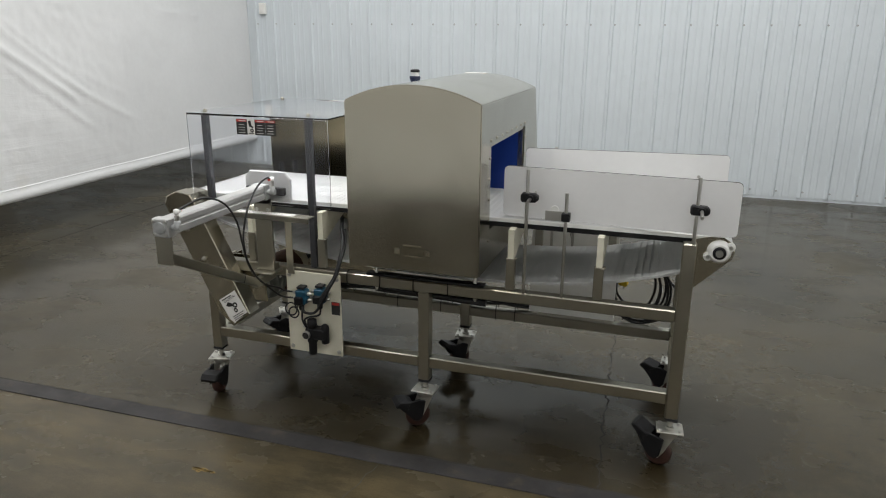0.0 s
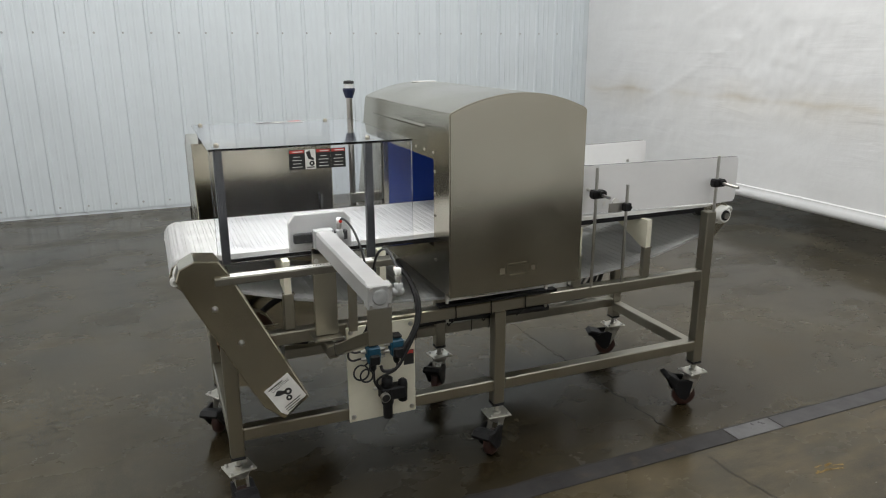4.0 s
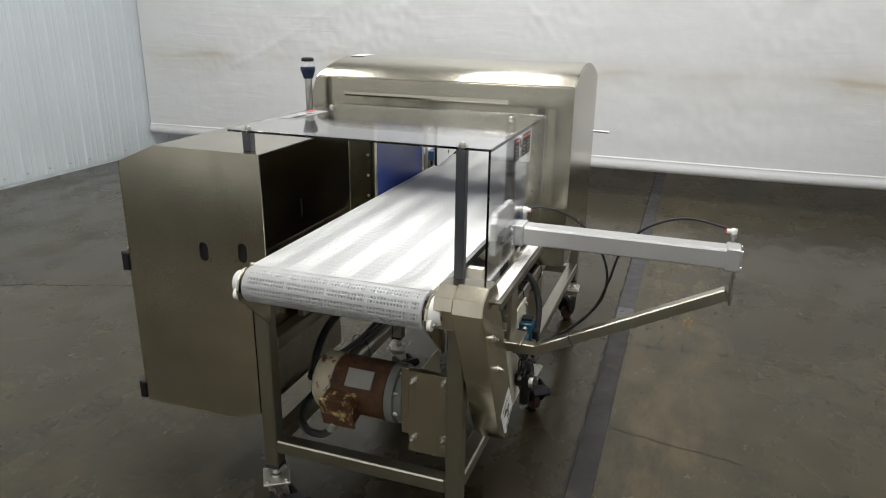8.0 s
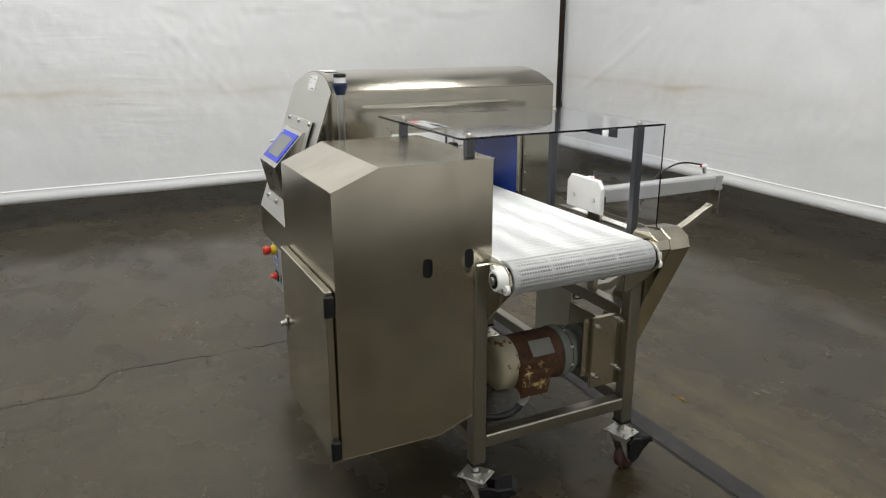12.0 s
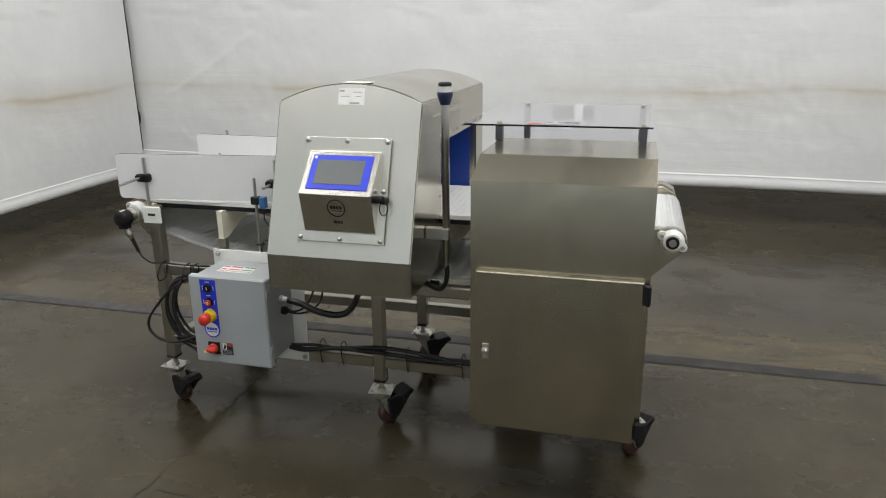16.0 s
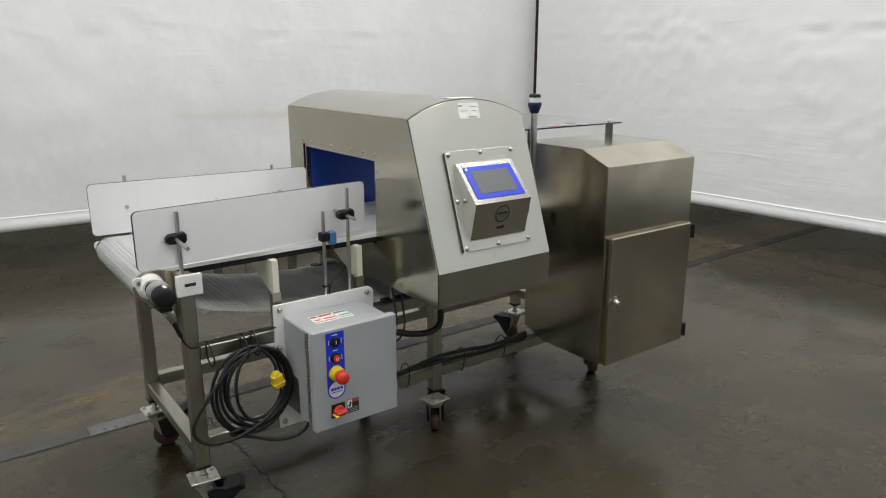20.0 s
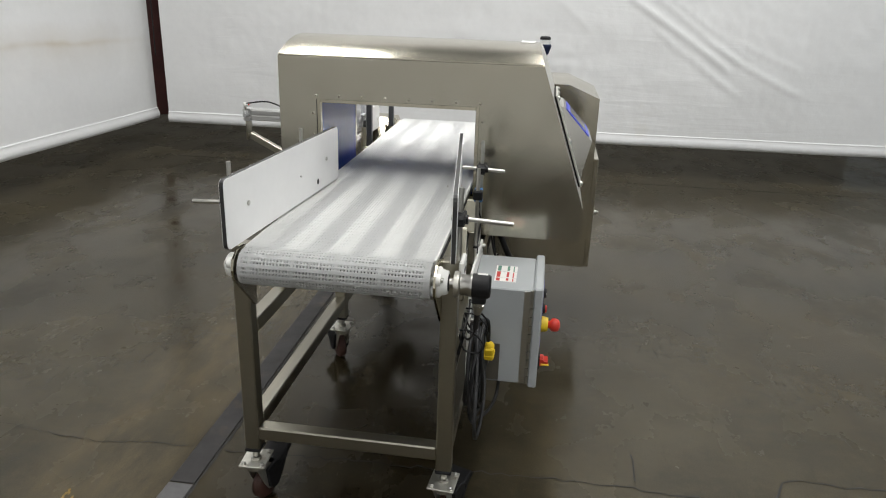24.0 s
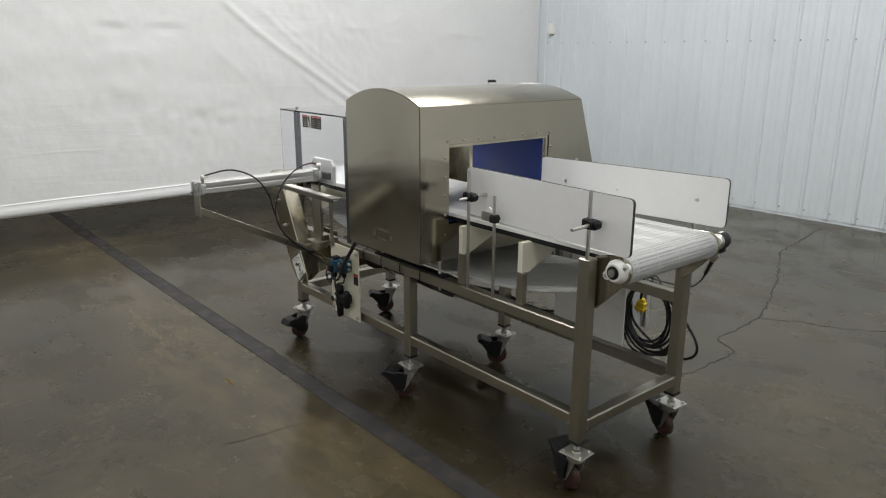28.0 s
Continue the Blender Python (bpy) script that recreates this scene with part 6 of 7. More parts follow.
MX, MZ = -1.700, 0.462
motor = thing("gear_motor", (MX, 2.70, 0.30), "gear motor with cream and rust-brown paint flaking off", "motor")
m = M()
m.turned((MX, 2.922, MZ), (0, -1, 0), [(0, 0.050), (0.004, 0.074), (0.016, 0.086), (0.066, 0.089), (0.070, 0.086)], 28)
part("fan_cowl", m, MOTOR_CREAM, motor, "chipped cream fan cowl")
m = M()
m.turned((MX, 2.852, MZ), (0, -1, 0), [(0, 0.082), (0.002, 0.0865), (0.170, 0.0865), (0.172, 0.082)], 28)
part("stator", m, RUST, motor, "rust-brown motor body")
m = M()
m.turned((MX, 2.680, MZ), (0, -1, 0), [(0, 0.082), (0.002, 0.090), (0.026, 0.090), (0.030, 0.080), (0.038, 0.080)], 28)
fl = part("flange", m, MOTOR_GREEN, motor, "grey-green motor flange")
m = M()
m.turned((MX, 2.642, MZ), (0, -1, 0), [(0, 0.084), (0.016, 0.084), (0.020, 0.070), (0.034, 0.062), (0.052, 0.066), (0.054, 0.076), (0.078, 0.078), (0.080, 0.070)], 28)
part("gearbox", m, MOTOR_GREEN, motor, "grey-green gearbox")
for k in range(8):
    a = k * math.pi / 4 + 0.3
    m = M()
    m.cyl((MX + 0.081 * math.cos(a), 2.651, MZ + 0.081 * math.sin(a)), (MX + 0.081 * math.cos(a), 2.638, MZ + 0.081 * math.sin(a)), 0.006, n=6)
    part("bolt", m, STEEL_BRIGHT, fl)
m = M()
m.box(-0.028, 0.028, -0.042, 0.042, 0.0, 0.004, 0.001, Matrix.Translation((MX, 2.762, MZ)) @ Matrix.Rotation(radians(-48), 4, "Y") @ Matrix.Translation((0, 0, 0.0862)))
part("name_plate", m, mat("dull_name_plate", (0.22, 0.212, 0.19), 0.35, 0.7, vary=0.1, vscale=15), motor, "bright metal name plate")
tfj = Matrix.Translation((MX, 2.812, MZ)) @ Matrix.Rotation(radians(-104), 4, "Y")
m = M()
m.box(-0.052, 0.040, -0.048, 0.048, 0.060, 0.118, 0.006, tfj)
jb = part("terminal_box", m, RUST_CHIP, motor, "terminal box with flaking rust and yellow paint")
m = M()
m.box(-0.056, 0.044, -0.052, 0.052, 0.118, 0.127, 0.004, tfj)
part("box_lid", m, RUST_CHIP, jb)
p = Vector((MX - 0.095, 2.835, 0.378))
m = M()
m.turned(p, (0.1, 0.45, -0.85), [(-0.012, 0.016), (0.020, 0.016), (0.022, 0.013), (0.034, 0.013)], 12)
part("cable_gland", m, CAST_GREY, jb)
q = p + Vector((0.003, 0.014, -0.026))
m = M()
m.tube([q, q + Vector((0.002, 0.016, -0.020)), (MX - 0.085, 2.890, 0.318), (MX - 0.070, 2.940, 0.310), (MX - 0.030, 2.985, 0.318), (MX + 0.03, 3.004, 0.335), (MX + 0.12, 3.006, 0.345), (MX + 0.24, 3.004, 0.332)], 0.0115, 10)
part("motor_cable", m, RUBBER, motor, "thick black motor cable")
m = M()
m.tube([(MX + 0.02, 2.960, 0.46), (MX + 0.06, 2.975, 0.50), (MX + 0.14, 2.985, 0.545), (MX + 0.26, 2.990, 0.565), (MX + 0.44, 2.992, 0.560)], 0.013, 10)
m.turned((MX + 0.02, 2.965, 0.455), (-0.8, -0.3, -0.3), [(-0.02, 0.014), (0.0, 0.017), (0.012, 0.018), (0.018, 0.014)], 14)
part("conduit", m, RUBBER, motor, "black conduit behind the motor")
m = M()
m.box(-1.812, -1.798, 2.4705, 2.590, 0.352, 0.606, 0.001)
br = part("mounting_bracket", m, STEEL, motor, "stainless motor bracket")
m = M()
m.box(-1.796, -1.790, 2.500, 2.618, 0.395, 0.604, 0.001)
part("bracket_face", m, STEEL, motor, "stainless bracket face")
m = M()
m.box(-1.789, -1.640, 2.560, 2.566, 0.395, 0.604, 0.001)
part("bracket_web", m, STEEL, motor, "stainless bracket web")
for y, z in ((2.485, 0.585), (2.575, 0.575), (2.485, 0.410), (2.575, 0.395)):
    m = M()
    m.turned((-1.812, y, z), (-1, 0, 0), [(0, 0.011), (0.002, 0.011), (0.0025, 0.0085), (0.009, 0.0085), (0.0095, 0.005), (0.022, 0.005)], 8)
    part("bolt", m, STEEL_BRIGHT, br)

# ---- control box ----
box = thing("control_box", (-0.362, 3.06, 0.26), "grey metal control box with blue button strip and red stop button", "control box")
m = M()
m.prism([(-0.178, 0.262), (-0.178, 0.710), (-0.545, 0.710), (-0.562, 0.695), (-0.562, 0.262)], 1, 3.0545, 3.0625, 0.001)
mp_ = part("mounting_plate", m, WHITE_PLASTIC, box, "white mounting plate")
for x, z in ((-0.200, 0.692), (-0.535, 0.690), (-0.190, 0.560), (-0.195, 0.285), (-0.548, 0.280)):
    m = M()
    m.turned((x, 3.0625, z), (0, 1, 0), [(0, 0.010), (0.002, 0.010), (0.0025, 0.0075), (0.010, 0.0075), (0.012, 0.005)], 10)
    part("bolt", m, STEEL_BRIGHT, mp_)
m = M()
m.box(-0.508, -0.212, 3.0625, 3.255, 0.338, 0.667, 0.004)
part("body", m, BOX_GREY, box)
m = M()
m.box(-0.521, -0.206, 3.255, 3.284, 0.329, 0.677, 0.005)
bd = part("door", m, BOX_GREY, box)
m = M()
for k in range(11):
    z = 0.345 + 0.030 * k
    m.cyl((-0.2055, 3.2500, z), (-0.2055, 3.2500, z + 0.025), 0.0058, n=8)
m.box(-0.2118, -0.2100, 3.226, 3.250, 0.342, 0.664, 0.0005)
part("piano_hinge", m, STEEL_BRIGHT, bd, "bright piano hinge")
for z in (0.620, 0.400):
    m = M()
    m.box(-0.525, -0.5215, 3.262, 3.280, z - 0.012, z + 0.012, 0.001)
    m.box(-0.516, -0.5085, 3.235, 3.257, z - 0.010, z + 0.010, 0.002)
    part("clasp", m, CAST_GREY, bd)
FY = 3.2842
m = M()
n = 12
poly = [(-0.254, 0.664), (-0.319, 0.664)] + [(-0.2865 - 0.0325 * math.cos(math.pi * k / n), 0.466 - 0.0325 * math.sin(math.pi * k / n)) for k in range(n + 1)]
m.prism(poly, 1, FY, FY + 0.0010)
strip = part("button_strip", m, BLUE_LABEL, bd, "blue button label strip")
m = M()
m.turned((-0.2865, FY + 0.0010, 0.466), (0, 1, 0), [(0, 0.0275), (0.0006, 0.0275)], 24)
part("round_mark", m, WHITE_LABEL, strip, "round white printed mark")
m = M()
for k in range(4):
    m.box(-0.308 + 0.0112 * k, -0.299 + 0.0112 * k, FY + 0.0016, FY + 0.0022, 0.464, 0.474, 0)
m.box(-0.307, -0.266, FY + 0.0016, FY + 0.0022, 0.456, 0.459, 0)
part("print", m, BLUE_LABEL, strip)
m = M()
for z in (0.655, 0.602, 0.549):
    m.box(-0.296, -0.277, FY + 0.0010, FY + 0.0015, z - 0.0012, z + 0.0012, 0)
for z in (0.632, 0.577):
    for x in (-0.309, -0.264):
        m.box(x - 0.001, x + 0.001, FY + 0.0010, FY + 0.0015, z - 0.008, z + 0.008, 0)
part("caption_bars", m, WHITE_LABEL, strip)
for z, mt, lb in ((0.632, GREEN, "dark green push button"), (0.577, RED, "red push button")):
    m = M()
    m.turned((-0.2865, FY + 0.001, z), (0, 1, 0), [(0, 0.0170), (0.006, 0.0165), (0.009, 0.0150), (0.009, 0.0122)], 22)
    bez = part("bezel", m, BLACK, bd, "black button bezel")
    m = M()
    m.turned((-0.2865, FY + 0.004, z), (0, 1, 0), [(0, 0.012), (0.005 if mt is GREEN else 0.010, 0.0118), (0.006 if mt is GREEN else 0.011, 0.010)], 20)
    part("push_button", m, mt, bez, lb)
    m = M()
    h = FY + (0.0101 if mt is GREEN else 0.0151)
    if mt is GREEN:
        m.box(-0.2878, -0.2852, h, h + 0.0006, z - 0.006, z + 0.006, 0)
    else:
        ring(m, (0, 0), 0.003, 0.0052, 0, Matrix(((1, 0, 0, -0.2865), (0, 0, 1, h + 0.0003), (0, 1, 0, z), (0, 0, 0, 1))), 16)
    part("symbol", m, WHITE_LABEL, bez)
m = M()
m.turned((-0.2865, FY + 0.001, 0.523), (0, 1, 0), [(0, 0.026), (0.010, 0.025), (0.022, 0.0215), (0.022, 0.012)], 26)
yb = part("stop_collar", m, YELLOW, bd, "yellow stop button collar")
m = M()
m.turned((-0.2865, FY + 0.020, 0.523), (0, 1, 0), [(0, 0.012), (0.010, 0.013), (0.014, 0.0205), (0.024, 0.0220), (0.034, 0.0205), (0.040, 0.0150), (0.042, 0.006)], 26)
part("stop_button", m, RED, yb, "red mushroom stop button")
m = M()
m.box(-0.312, -0.264, FY, FY + 0.006, 0.368, 0.416, 0.003)
sw = part("switch_plate", m, BLACK, bd, "black disconnect switch plate")
m = M()
m.turned((-0.288, FY + 0.006, 0.392), (0, 1, 0), [(0, 0.0190), (0.010, 0.0185), (0.012, 0.0165)], 24)
m.box(-0.308, -0.268, FY + 0.016, FY + 0.034, 0.386, 0.398, 0.004)
m.cyl((-0.268, FY + 0.012, 0.3905), (-0.300, FY + 0.012, 0.3905), 0.012, n=12)
part("switch_knob", m, RED, sw, "red rotary disconnect knob")
m = M()
m.box(-0.276, -0.262, FY + 0.010, FY + 0.0365, 0.384, 0.3885, 0.002)
part("knob_tip", m, YELLOW, sw, "yellow knob pointer")
m = M()
m.box(-0.366, -0.322, FY, FY + 0.0008, 0.368, 0.416, 0)
lab = part("warning_label", m, BLACK_INK, bd, "black and red warning label")
m = M()
m.box(-0.340, -0.323, FY + 0.0009, FY + 0.0014, 0.388, 0.415, 0)
part("white_field", m, WHITE_LABEL, lab)
m = M()
m.box(-0.365, -0.342, FY + 0.0009, FY + 0.0014, 0.404, 0.415, 0)
part("red_head", m, RED_INK, lab)
m = M()
m.prism([(-0.325, 0.391), (-0.334, 0.391), (-0.338, 0.404), (-0.332, 0.412), (-0.330, 0.402)], 1, FY + 0.0015, FY + 0.0019)
part("pictogram", m, BLACK_INK, lab)
m = M()
for k in range(3):
    m.box(-0.362, -0.326, FY + 0.0009, FY + 0.0014, 0.372 + 0.006 * k, 0.374 + 0.006 * k, 0)
part("print", m, GREY_INK, lab)
tz = 0.6672
for x0, x1, mt in ((-0.300, -0.270, RED_INK), (-0.355, -0.302, RED_INK), (-0.410, -0.358, GREEN_INK)):
    m = M()
    m.box(x0, x1, 3.125, 3.195, tz, tz + 0.0006, 0)
    lab = part("label", m, WHITE_LABEL, box, "white warning label on the lid")
    m = M()
    m.box(x0 + 0.003, x1 - 0.003, 3.130, 3.142, tz + 0.0007, tz + 0.0011, 0)
    m.box(x0 + 0.003, x1 - 0.008, 3.162, 3.170, tz + 0.0007, tz + 0.0011, 0)
    m.box(x0 + 0.003, x1 - 0.003, 3.182, 3.186, tz + 0.0007, tz + 0.0011, 0)
    part("print", m, mt, lab)
m = M()
m.box(-0.2118, -0.2112, 3.075, 3.160, 0.345, 0.475, 0)
part("rating_plate", m, mat("dull_metal_plate", (0.20, 0.19, 0.17), 0.35, 0.8, vary=0.1, vscale=10), box, "dull metal rating plate on the side")
m = M()
m.turned((-0.512, 3.16, 0.560), (-1, 0, 0), [(0, 0.017), (0.012, 0.017), (0.013, 0.014), (0.030, 0.013), (0.032, 0.011)], 14)
part("cable_gland", m, CAST_GREY, box)
m = M()
m.turned((-0.512, 3.15, 0.512), (-1, 0, 0), [(0, 0.016), (0.016, 0.016), (0.018, 0.010), (0.03, 0.008)], 14)
part("cable_gland", m, BLACK, box)
m = M()
m.tube([(-0.540, 3.16, 0.560), (-0.60, 3.165, 0.552), (-0.66, 3.17, 0.532), (-0.74, 3.17, 0.522), (-0.79, 3.16, 0.540), (-0.815, 3.13, 0.590), (-0.82, 3.10, 0.66), (-0.82, 3.08, 0.715)], 0.012, 10)
solid("conduit", m, RUBBER, (-0.70, 3.16, 0.52), "black flexible conduit from control box to detector", "cable")
m = M()
m.tube([(-0.538, 3.15, 0.512), (-0.57, 3.15, 0.514), (-0.60, 3.14, 0.530), (-0.625, 3.12, 0.575), (-0.63, 3.10, 0.63), (-0.63, 3.08, 0.715)], 0.004, 8)
solid("sensor_cable", m, RUBBER, (-0.60, 3.14, 0.52), "thin black cable from control box to detector", "cable", "sensor cables")
m = M()
m.tube([(-0.530, 3.15, 0.508), (-0.58, 3.15, 0.505), (-0.63, 3.14, 0.52), (-0.66, 3.12, 0.56), (-0.665, 3.10, 0.62), (-0.665, 3.09, 0.715)], 0.004, 8)
solid("sensor_cable", m, RUBBER, (-0.60, 3.14, 0.51), "thin black cable from control box to detector", "cable", "sensor cables")

# cables strapped on the lower rail
m = M()
m.tube([(-0.515, 3.12, 0.345), (-0.56, 3.085, 0.322), (-0.66, 3.064, 0.330), (-0.80, 3.062, 0.334), (-0.95, 3.064, 0.330), (-1.10, 3.062, 0.322), (-1.33, 3.062, 0.332)], 0.0085, 8)
solid("strapped_cable", m, RUBBER, (-0.92, 3.06, 0.32), "black cable strapped along the lower rail", "cable", "strapped cables")
m = M()
m.tube([(-0.515, 3.10, 0.338), (-0.57, 3.066, 0.318), (-0.70, 3.054, 0.330), (-0.86, 3.055, 0.350), (-1.0, 3.054, 0.345), (-1.15, 3.056, 0.330), (-1.33, 3.058, 0.345)], 0.0085, 8)
solid("strapped_cable", m, RUBBER, (-0.92, 3.06, 0.33), "black cable strapped along the lower rail", "cable", "strapped cables")
m = M()
m.tube([(-0.515, 3.11, 0.352), (-0.60, 3.07, 0.340), (-0.75, 3.045, 0.322), (-0.95, 3.046, 0.318), (-1.15, 3.048, 0.316), (-1.33, 3.052, 0.318)], 0.0065, 8)
ob = solid("strapped_cable", m, RUBBER, (-0.92, 3.05, 0.32), "thin black cable strapped along the lower rail", "cable", "strapped cables")
for x in (-0.62, -0.71, -0.98, -1.20):
    m = M()
    m.tube([(x, 3.006, 0.259), (x + 0.002, 3.006, 0.311), (x, 3.040, 0.358), (x, 3.070, 0.348), (x, 3.070, 0.312), (x, 3.056, 0.259), (x, 3.006, 0.259)], 0.0021, 5, 2)
    part("cable_tie", m, BLACK, ob, "black cable tie")

# coiled power cord on the upper rail
random.seed(11)
m = M()
pts = []
cx, cy, top_z = -0.088, 3.098, 0.588
turns = 6
for k in range(turns * 14 + 1):
    a = 2 * math.pi * k / 14
    w = k // 14
    rx = (0.100, 0.122, 0.110, 0.128, 0.094, 0.116, 0.12)[w]
    rz = (0.128, 0.144, 0.136, 0.150, 0.132, 0.140, 0.14)[w]
    sh = (0.0, 0.010, -0.012, 0.016, -0.018, 0.006, 0)[w]
    pts.append((cx + sh + rx * math.sin(a), cy + (-0.020, 0.0, 0.012, -0.010, 0.020, 0.004, 0)[w] + 0.006 * math.sin(2 * a + w), top_z - rz + rz * math.cos(a) + 0.003 * w))
m.tube(pts, 0.0056, 8, 2)
m.tube([pts[-1], (-0.125, 3.112, 0.575), (-0.146, 3.122, 0.535), (-0.150, 3.126, 0.505)], 0.0056, 8)
# one wide loop that hangs out past the leg, and the tail to the box
m.tube([(-0.06, 3.100, 0.582), (0.00, 3.106, 0.545), (0.07, 3.112, 0.475), (0.122, 3.116, 0.405), (0.126, 3.118, 0.355), (0.085, 3.120, 0.318), (0.01, 3.124, 0.312), (-0.07, 3.126, 0.335), (-0.135, 3.122, 0.372), (-0.175, 3.112, 0.420), (-0.18, 3.100, 0.480)], 0.0056, 8)
m.tube([pts[34], (0.01, 3.10, 0.320), (-0.06, 3.11, 0.290), (-0.13, 3.13, 0.266), (-0.195, 3.15, 0.268), (-0.235, 3.16, 0.300), (-0.24, 3.16, 0.339)], 0.0056, 8)
cord = solid("power_cord", m, RUBBER, (cx, cy, 0.27), "coiled black power cord with a yellow plug, tied to the rail", "power cord")
tq = Matrix.Translation((-0.150, 3.130, 0.478)) @ Matrix.Rotation(radians(12), 4, "Y")
m = M()
m.box(-0.019, 0.019, -0.015, 0.015, -0.026, 0.022, 0.005, tq)
m.box(-0.021, 0.021, -0.017, 0.017, -0.012, -0.006, 0.002, tq)
m.turned((0, 0, 0.020), (0, 0, 1), [(0, 0.015), (0.010, 0.013), (0.014, 0.008)], 14, tf=tq)
plug = part("plug", m, YELLOW, cord, "yellow plug")
for px in (-0.008, 0.008):
    m = M()
    m.box(px - 0.003, px + 0.003, -0.0008, 0.0008, -0.040, -0.026, 0.0003, tq)
    part("prong", m, STEEL_BRIGHT, plug)
for x in (-0.062, -0.098, 0.050):
    m = M()
    m.tube([(x, 3.056, 0.640), (x, 3.090, 0.638), (x - 0.002, 3.125, 0.600), (x, 3.110, 0.572), (x, 3.070, 0.580), (x, 3.056, 0.626)], 0.0028, 6, 3)
    part("tie", m, BLACK, cord, "tie round cord and rail")

# ---- beacon on its pole ----
bx, by = -1.184, 3.222
bea = thing("signal_lamp", (bx, by, 0.74), "small signal lamp with dark blue base on a steel pole", "signal lamp")
m = M()
m.turned((bx, by, 0.760), (0, 0, 1), [(0, 0.009), (0.03, 0.009), (0.032, 0.0125), (0.55, 0.0125)], 16)
m.box(bx - 0.012, HX0 - 0.001, by - 0.014, by + 0.014, 0.86, 0.90, 0.002)
part("pole", m, STEEL_BRIGHT, bea)
m = M()
m.turned((bx, by, 1.306), (0, 0, 1), [(0, 0.0155), (0.006, 0.018), (0.030, 0.026), (0.036, 0.026), (0.040, 0.024)], 24)
part("lamp_base", m, BLUE_DARK, bea, "dark blue lamp base")
m = M()
m.turned((bx, by, 1.346), (0, 0, 1), [(0, 0.0195), (0.018, 0.0205)], 24)
part("lens", m, mat("smoked_clear_lens", (0.75, 0.76, 0.76), 0.15, vary=0.03, vscale=50), bea, "pale clear lens")
m = M()
m.turned((bx, by, 1.364), (0, 0, 1), [(0, 0.0215), (0.008, 0.0215), (0.012, 0.018), (0.013, 0.005)], 24)
part("cap", m, BLACK, bea, "black cap")
m = M()
m.tube([(bx, by, 0.775), (bx - 0.002, by + 0.002, 0.74), (bx + 0.006, by - 0.002, 0.70), (bx + 0.03, by - 0.02, 0.672), (bx + 0.07, by - 0.06, 0.664), (bx + 0.12, by - 0.10, 0.678), (bx + 0.14, by - 0.12, 0.715)], 0.0085, 8)
part("conduit", m, RUBBER, bea, "black conduit")

# ---- columns behind the curtain gaps, hanging cable ----
for x, y, deg, mt, lb in ((3.11, -0.74, 45, DARK_GAP, "dark weathered strip hanging behind the curtain gap"), (-4.84, -0.62, -45, DARK_RED, "dark red strip hanging behind the curtain gap")):
    tf = Matrix.Translation((x, y, 0)) @ Matrix.Rotation(radians(deg), 4, "Z")
    m = M()
    m.box(-0.26, 0.26, -0.012, 0.012, 0.30, CEIL, 0.003, tf)
    post = solid("hanging_strip", m, mt, (x, y, 0.30), lb, "hanging strip", "strips in the corners", "structure")
    if x > 0:
        m = M()
        m.box(-0.264, 0.264, -0.016, 0.016, 1.52, 1.70, 0.003, tf)
        part("weathered_band", m, RUST_CHIP, post, "orange weathered band")
m = M()
m.tube([(2.945, -0.582, CEIL), (2.938, -0.577, 3.0), (2.943, -0.584, 2.0), (2.931, -0.576, 1.5), (2.945, -0.582, 1.1), (2.935, -0.580, 0.8)], 0.012, 8)
m.tube([(2.935, -0.580, 0.8), (2.928, -0.576, 0.74), (2.935, -0.572, 0.70)], 0.018, 8)
solid("hanging_cable", m, RUBBER, (2.96, -0.60, 0.8), "black cable hanging in the curtain corner", "cable")
m = M()
m.tube([(-4.662, -0.460, CEIL), (-4.658, -0.466, 3.0), (-4.665, -0.460, 1.6), (-4.660, -0.464, 0.9)], 0.006, 8)
solid("hanging_cable", m, RUBBER, (-4.66, -0.46, 0.9), "black cable hanging in the curtain corner", "cable")

m = M()
m.box(2.925, 2.955, -0.602, -0.590, 0.735, 0.790, 0.003)
m.tube([(2.940, -0.592, 0.775), (2.940, -0.570, 0.772), (2.942, -0.556, 0.752), (2.940, -0.560, 0.730)], 0.006, 6)
solid("curtain_hook", m, BLACK, (2.94, -0.60, 0.735), "small black hook clipped to the curtain edge", "hook")

# ---- wall fittings ----


def ribbon(m, pts, w, z, jag, seed, step=0.03):
    """A thin jagged strip on the floor along a line of points."""
    rnd = random.Random(seed)
    line = []
    for a, b in zip(pts, pts[1:]):
        a, b = Vector(a), Vector(b)
        k = max(1, int((b - a).length / step))
        for i in range(k):
            p = a.lerp(b, i / k)
            line.append(p + Vector((rnd.uniform(-jag, jag), rnd.uniform(-jag, jag))))
    line.append(Vector(pts[-1]))
    vs = []
    for i, p in enumerate(line):
        d = (line[min(i + 1, len(line) - 1)] - line[max(i - 1, 0)]).normalized()
        h = w * rnd.uniform(0.35, 1.0) / 2
        vs += [(p.x - d.y * h, p.y + d.x * h, z), (p.x + d.y * h, p.y - d.x * h, z)]
    m.add(vs, [[2 * i, 2 * i + 1, 2 * i + 3, 2 * i + 2] for i in range(len(line) - 1)])
    return m


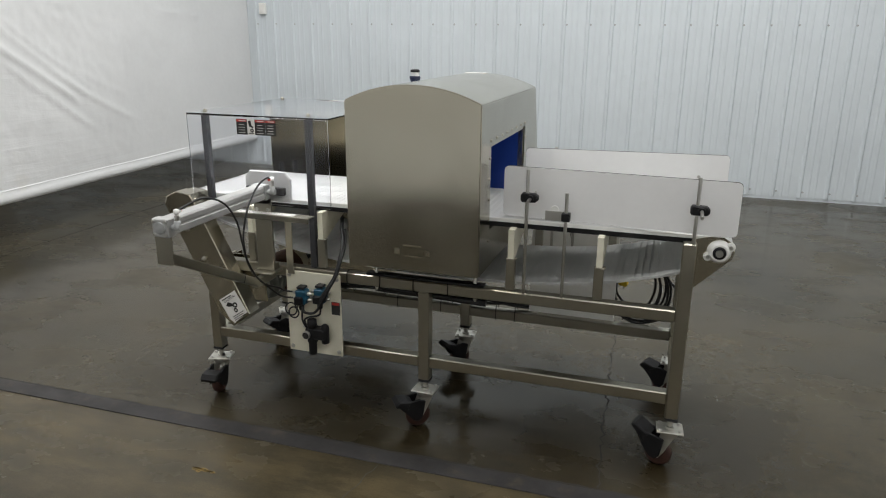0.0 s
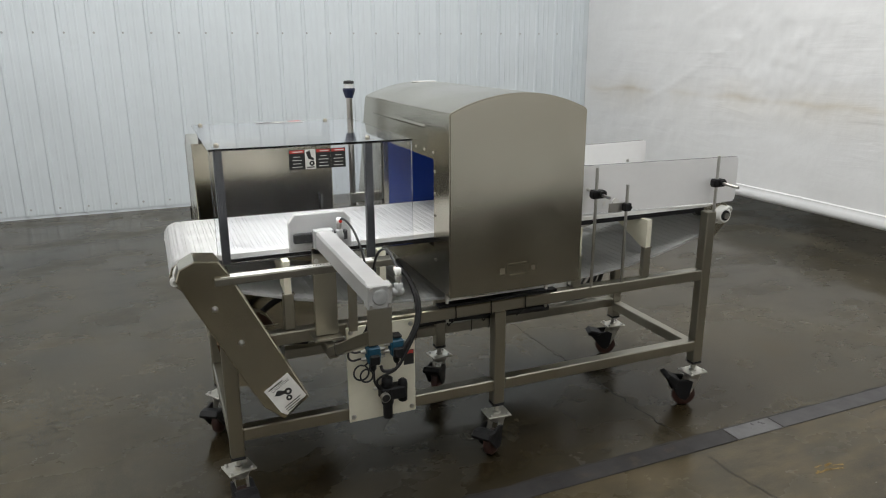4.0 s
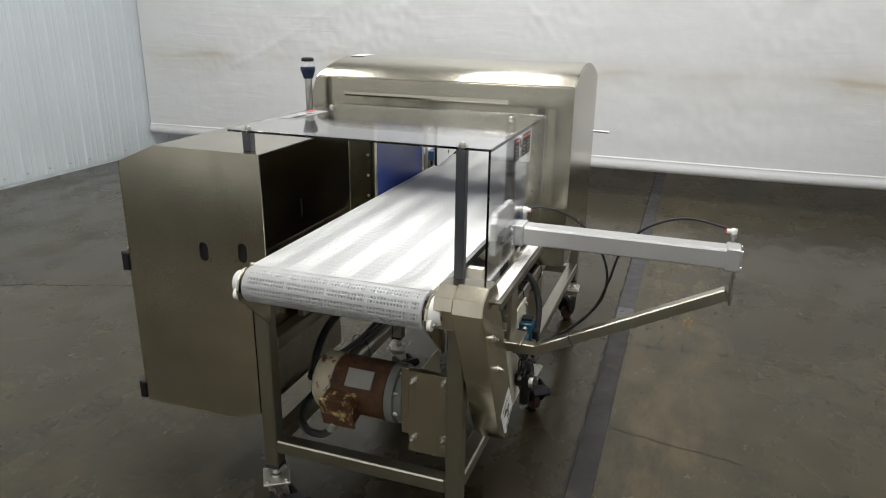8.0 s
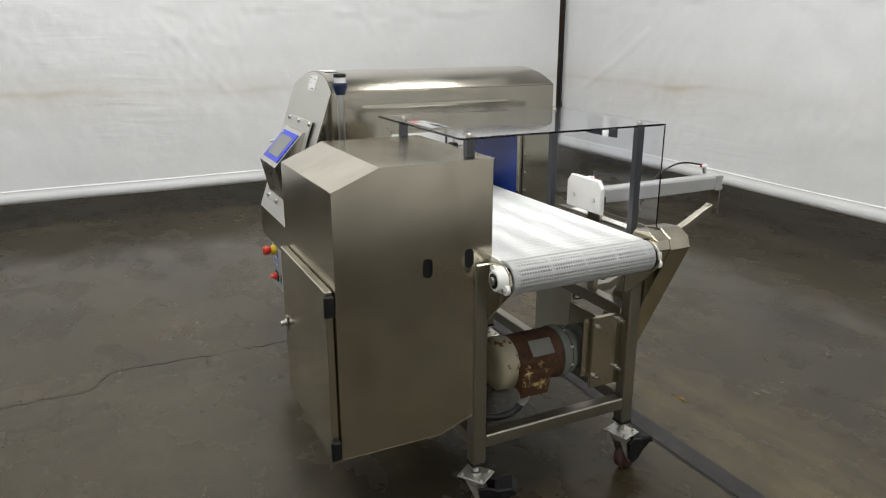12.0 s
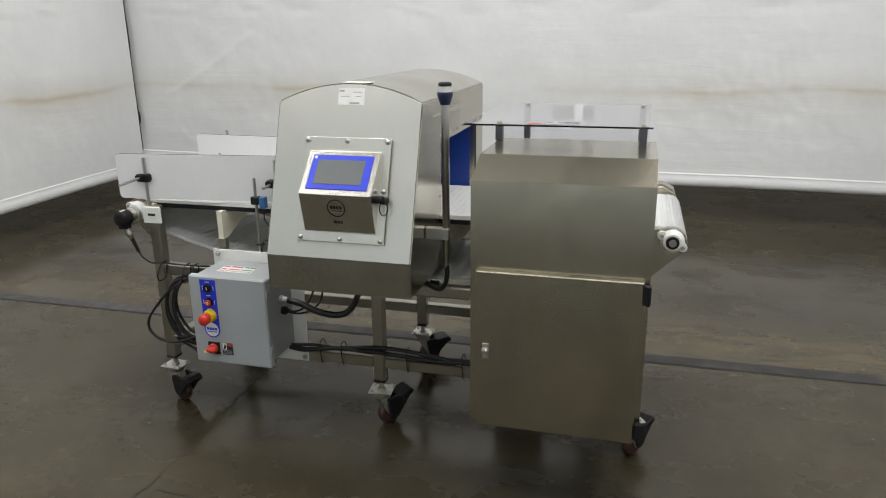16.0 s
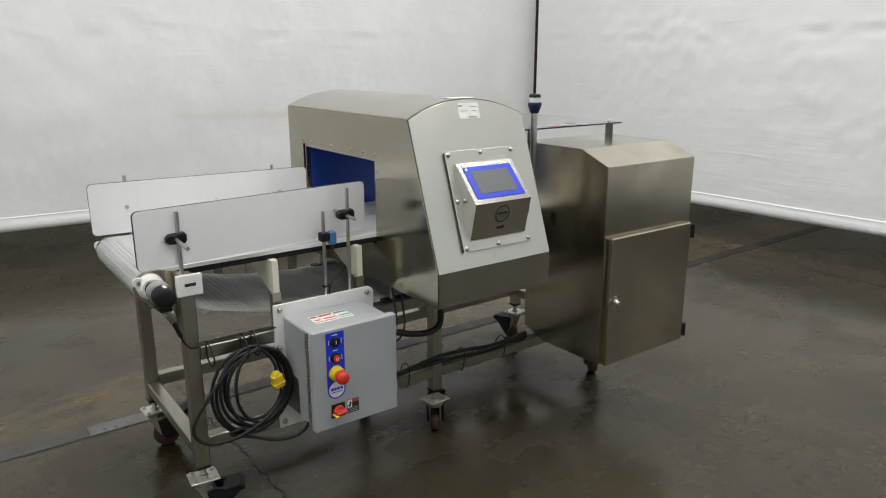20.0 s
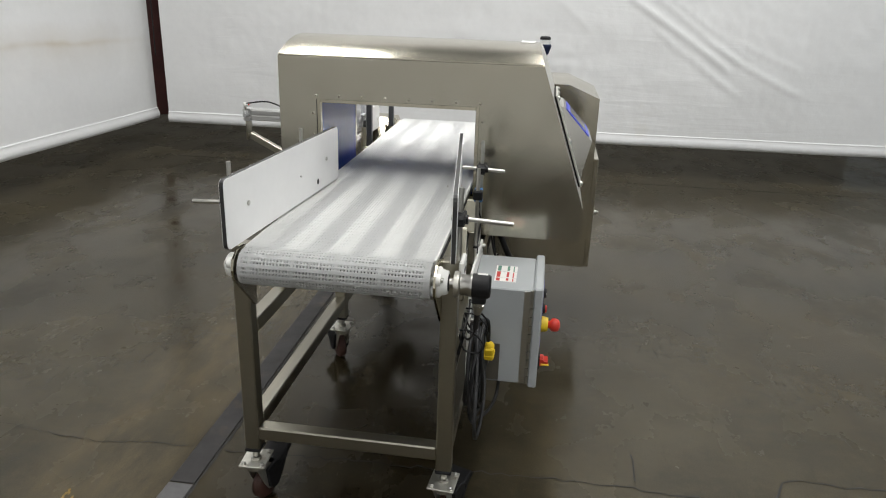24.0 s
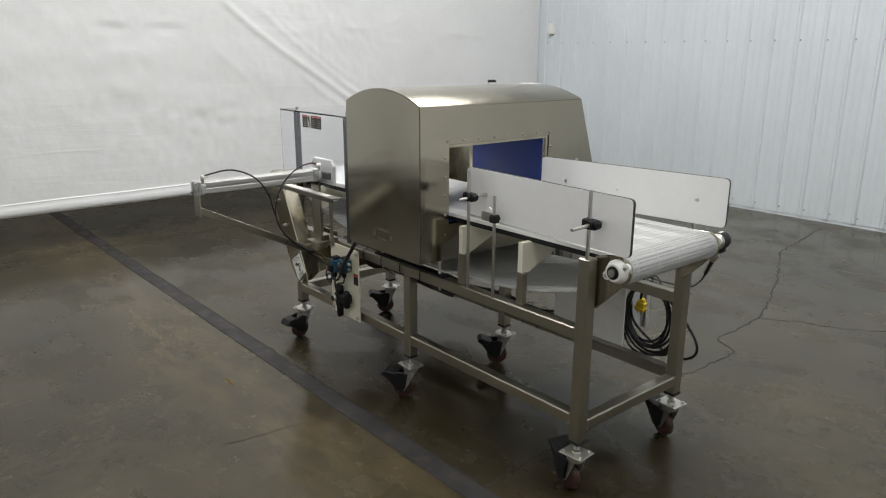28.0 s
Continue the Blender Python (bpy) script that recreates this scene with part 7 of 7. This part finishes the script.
m = M()
ribbon(m, [(-0.130, 2.222), (-0.145, 2.37), (-0.16, 2.72), (-0.178, 3.10), (-0.190, 3.40), (-0.195, 3.60), (-0.182, 3.80), (-0.168, 4.04), (-0.22, 4.08), (-0.335, 4.17), (-0.325, 4.34), (-0.34, 4.64), (-0.42, 4.90), (-0.60, 5.40), (-0.95, 6.20), (-1.1, 7.3)], 0.0085, 0.0012, 0.010, 1)
ribbon(m, [(-0.34, 4.64), (-0.15, 4.77), (0.044, 4.84), (0.30, 5.05)], 0.007, 0.0013, 0.010, 2)
ribbon(m, [(-0.134, 2.10), (-0.10, 1.7), (-0.16, 1.2)], 0.004, 0.0012, 0.010, 7)
ribbon(m, [(-0.926, 2.105), (-0.95, 1.95), (-0.965, 1.83), (-1.00, 1.62)], 0.005, 0.0012, 0.008, 12)
ribbon(m, [(-0.377, 3.639), (-0.30, 3.645), (-0.229, 3.640)], 0.010, 0.0012, 0.004, 13)
solid("floor_crack", m, CRACK, (-0.2, 3.5, 0), "dark jagged crack in the concrete floor", "floor crack", "floor cracks", "structure")
m = M()
ribbon(m, [(-8.4, 2.133), (6.4, 2.281)], 0.015, 0.0012, 0.004, 3, 0.04)
solid("floor_crack", m, CRACK, (-1, 2.2185, 0), "ragged dark joint along the cover plates", "floor crack", "floor cracks", "structure")
m = M()
for x0, y0, dx, dy, s in ((0.20, 1.85, 0.09, 0.02, 5), (-1.53, 1.87, 0.06, 0.01, 6)):
    rnd = random.Random(s)
    for k in range(9):
        x, y = x0 + rnd.uniform(-dx, dx) * 0.6, y0 + rnd.uniform(-dy, dy)
        ribbon(m, [(x, y), (x + rnd.uniform(0.02, 0.05), y + rnd.uniform(-0.012, 0.012))], 0.010, 0.0012, 0.003, s * 10 + k, 0.006)
solid("paint_mark", m, PAINT_MARK, (-0.6, 1.86, 0), "worn yellow paint marks on the floor", "paint mark", kind="structure")
m = M()
ribbon(m, [(-4.42, -0.6), (-4.50, 7.4)], 0.008, 0.0012, 0.001, 9, 0.2)
solid("floor_joint", m, CRACK, (-4.46, 3.4, 0), "thin sawn joint in the concrete floor", "floor joint", kind="structure")
m = M()
m.box(-4.672, -4.592, WALL_Y - 0.045, WALL_Y - 0.003, 1.745, 1.868, 0.004)
ob = solid("junction_box", m, WHITE_PLASTIC, (-4.63, WALL_Y, 1.745), "small white junction box on the ribbed wall", "junction box")
m = M()
m.box(-4.660, -4.604, WALL_Y - 0.048, WALL_Y - 0.045, 1.765, 1.850, 0.002)
part("cover", m, WHITE_LABEL, ob)
x = -0.927 - 17 * RIB
while x < 2.5:
    for z in (1.640, 0.085):
        m = M()
        m.turned((x + 0.022, WALL_Y, z), (0, -1, 0), [(0, 0.010), (0.002, 0.010), (0.003, 0.007), (0.008, 0.006)], 8)
        part("screw", m, CAST_GREY, wall)
    x += RIB
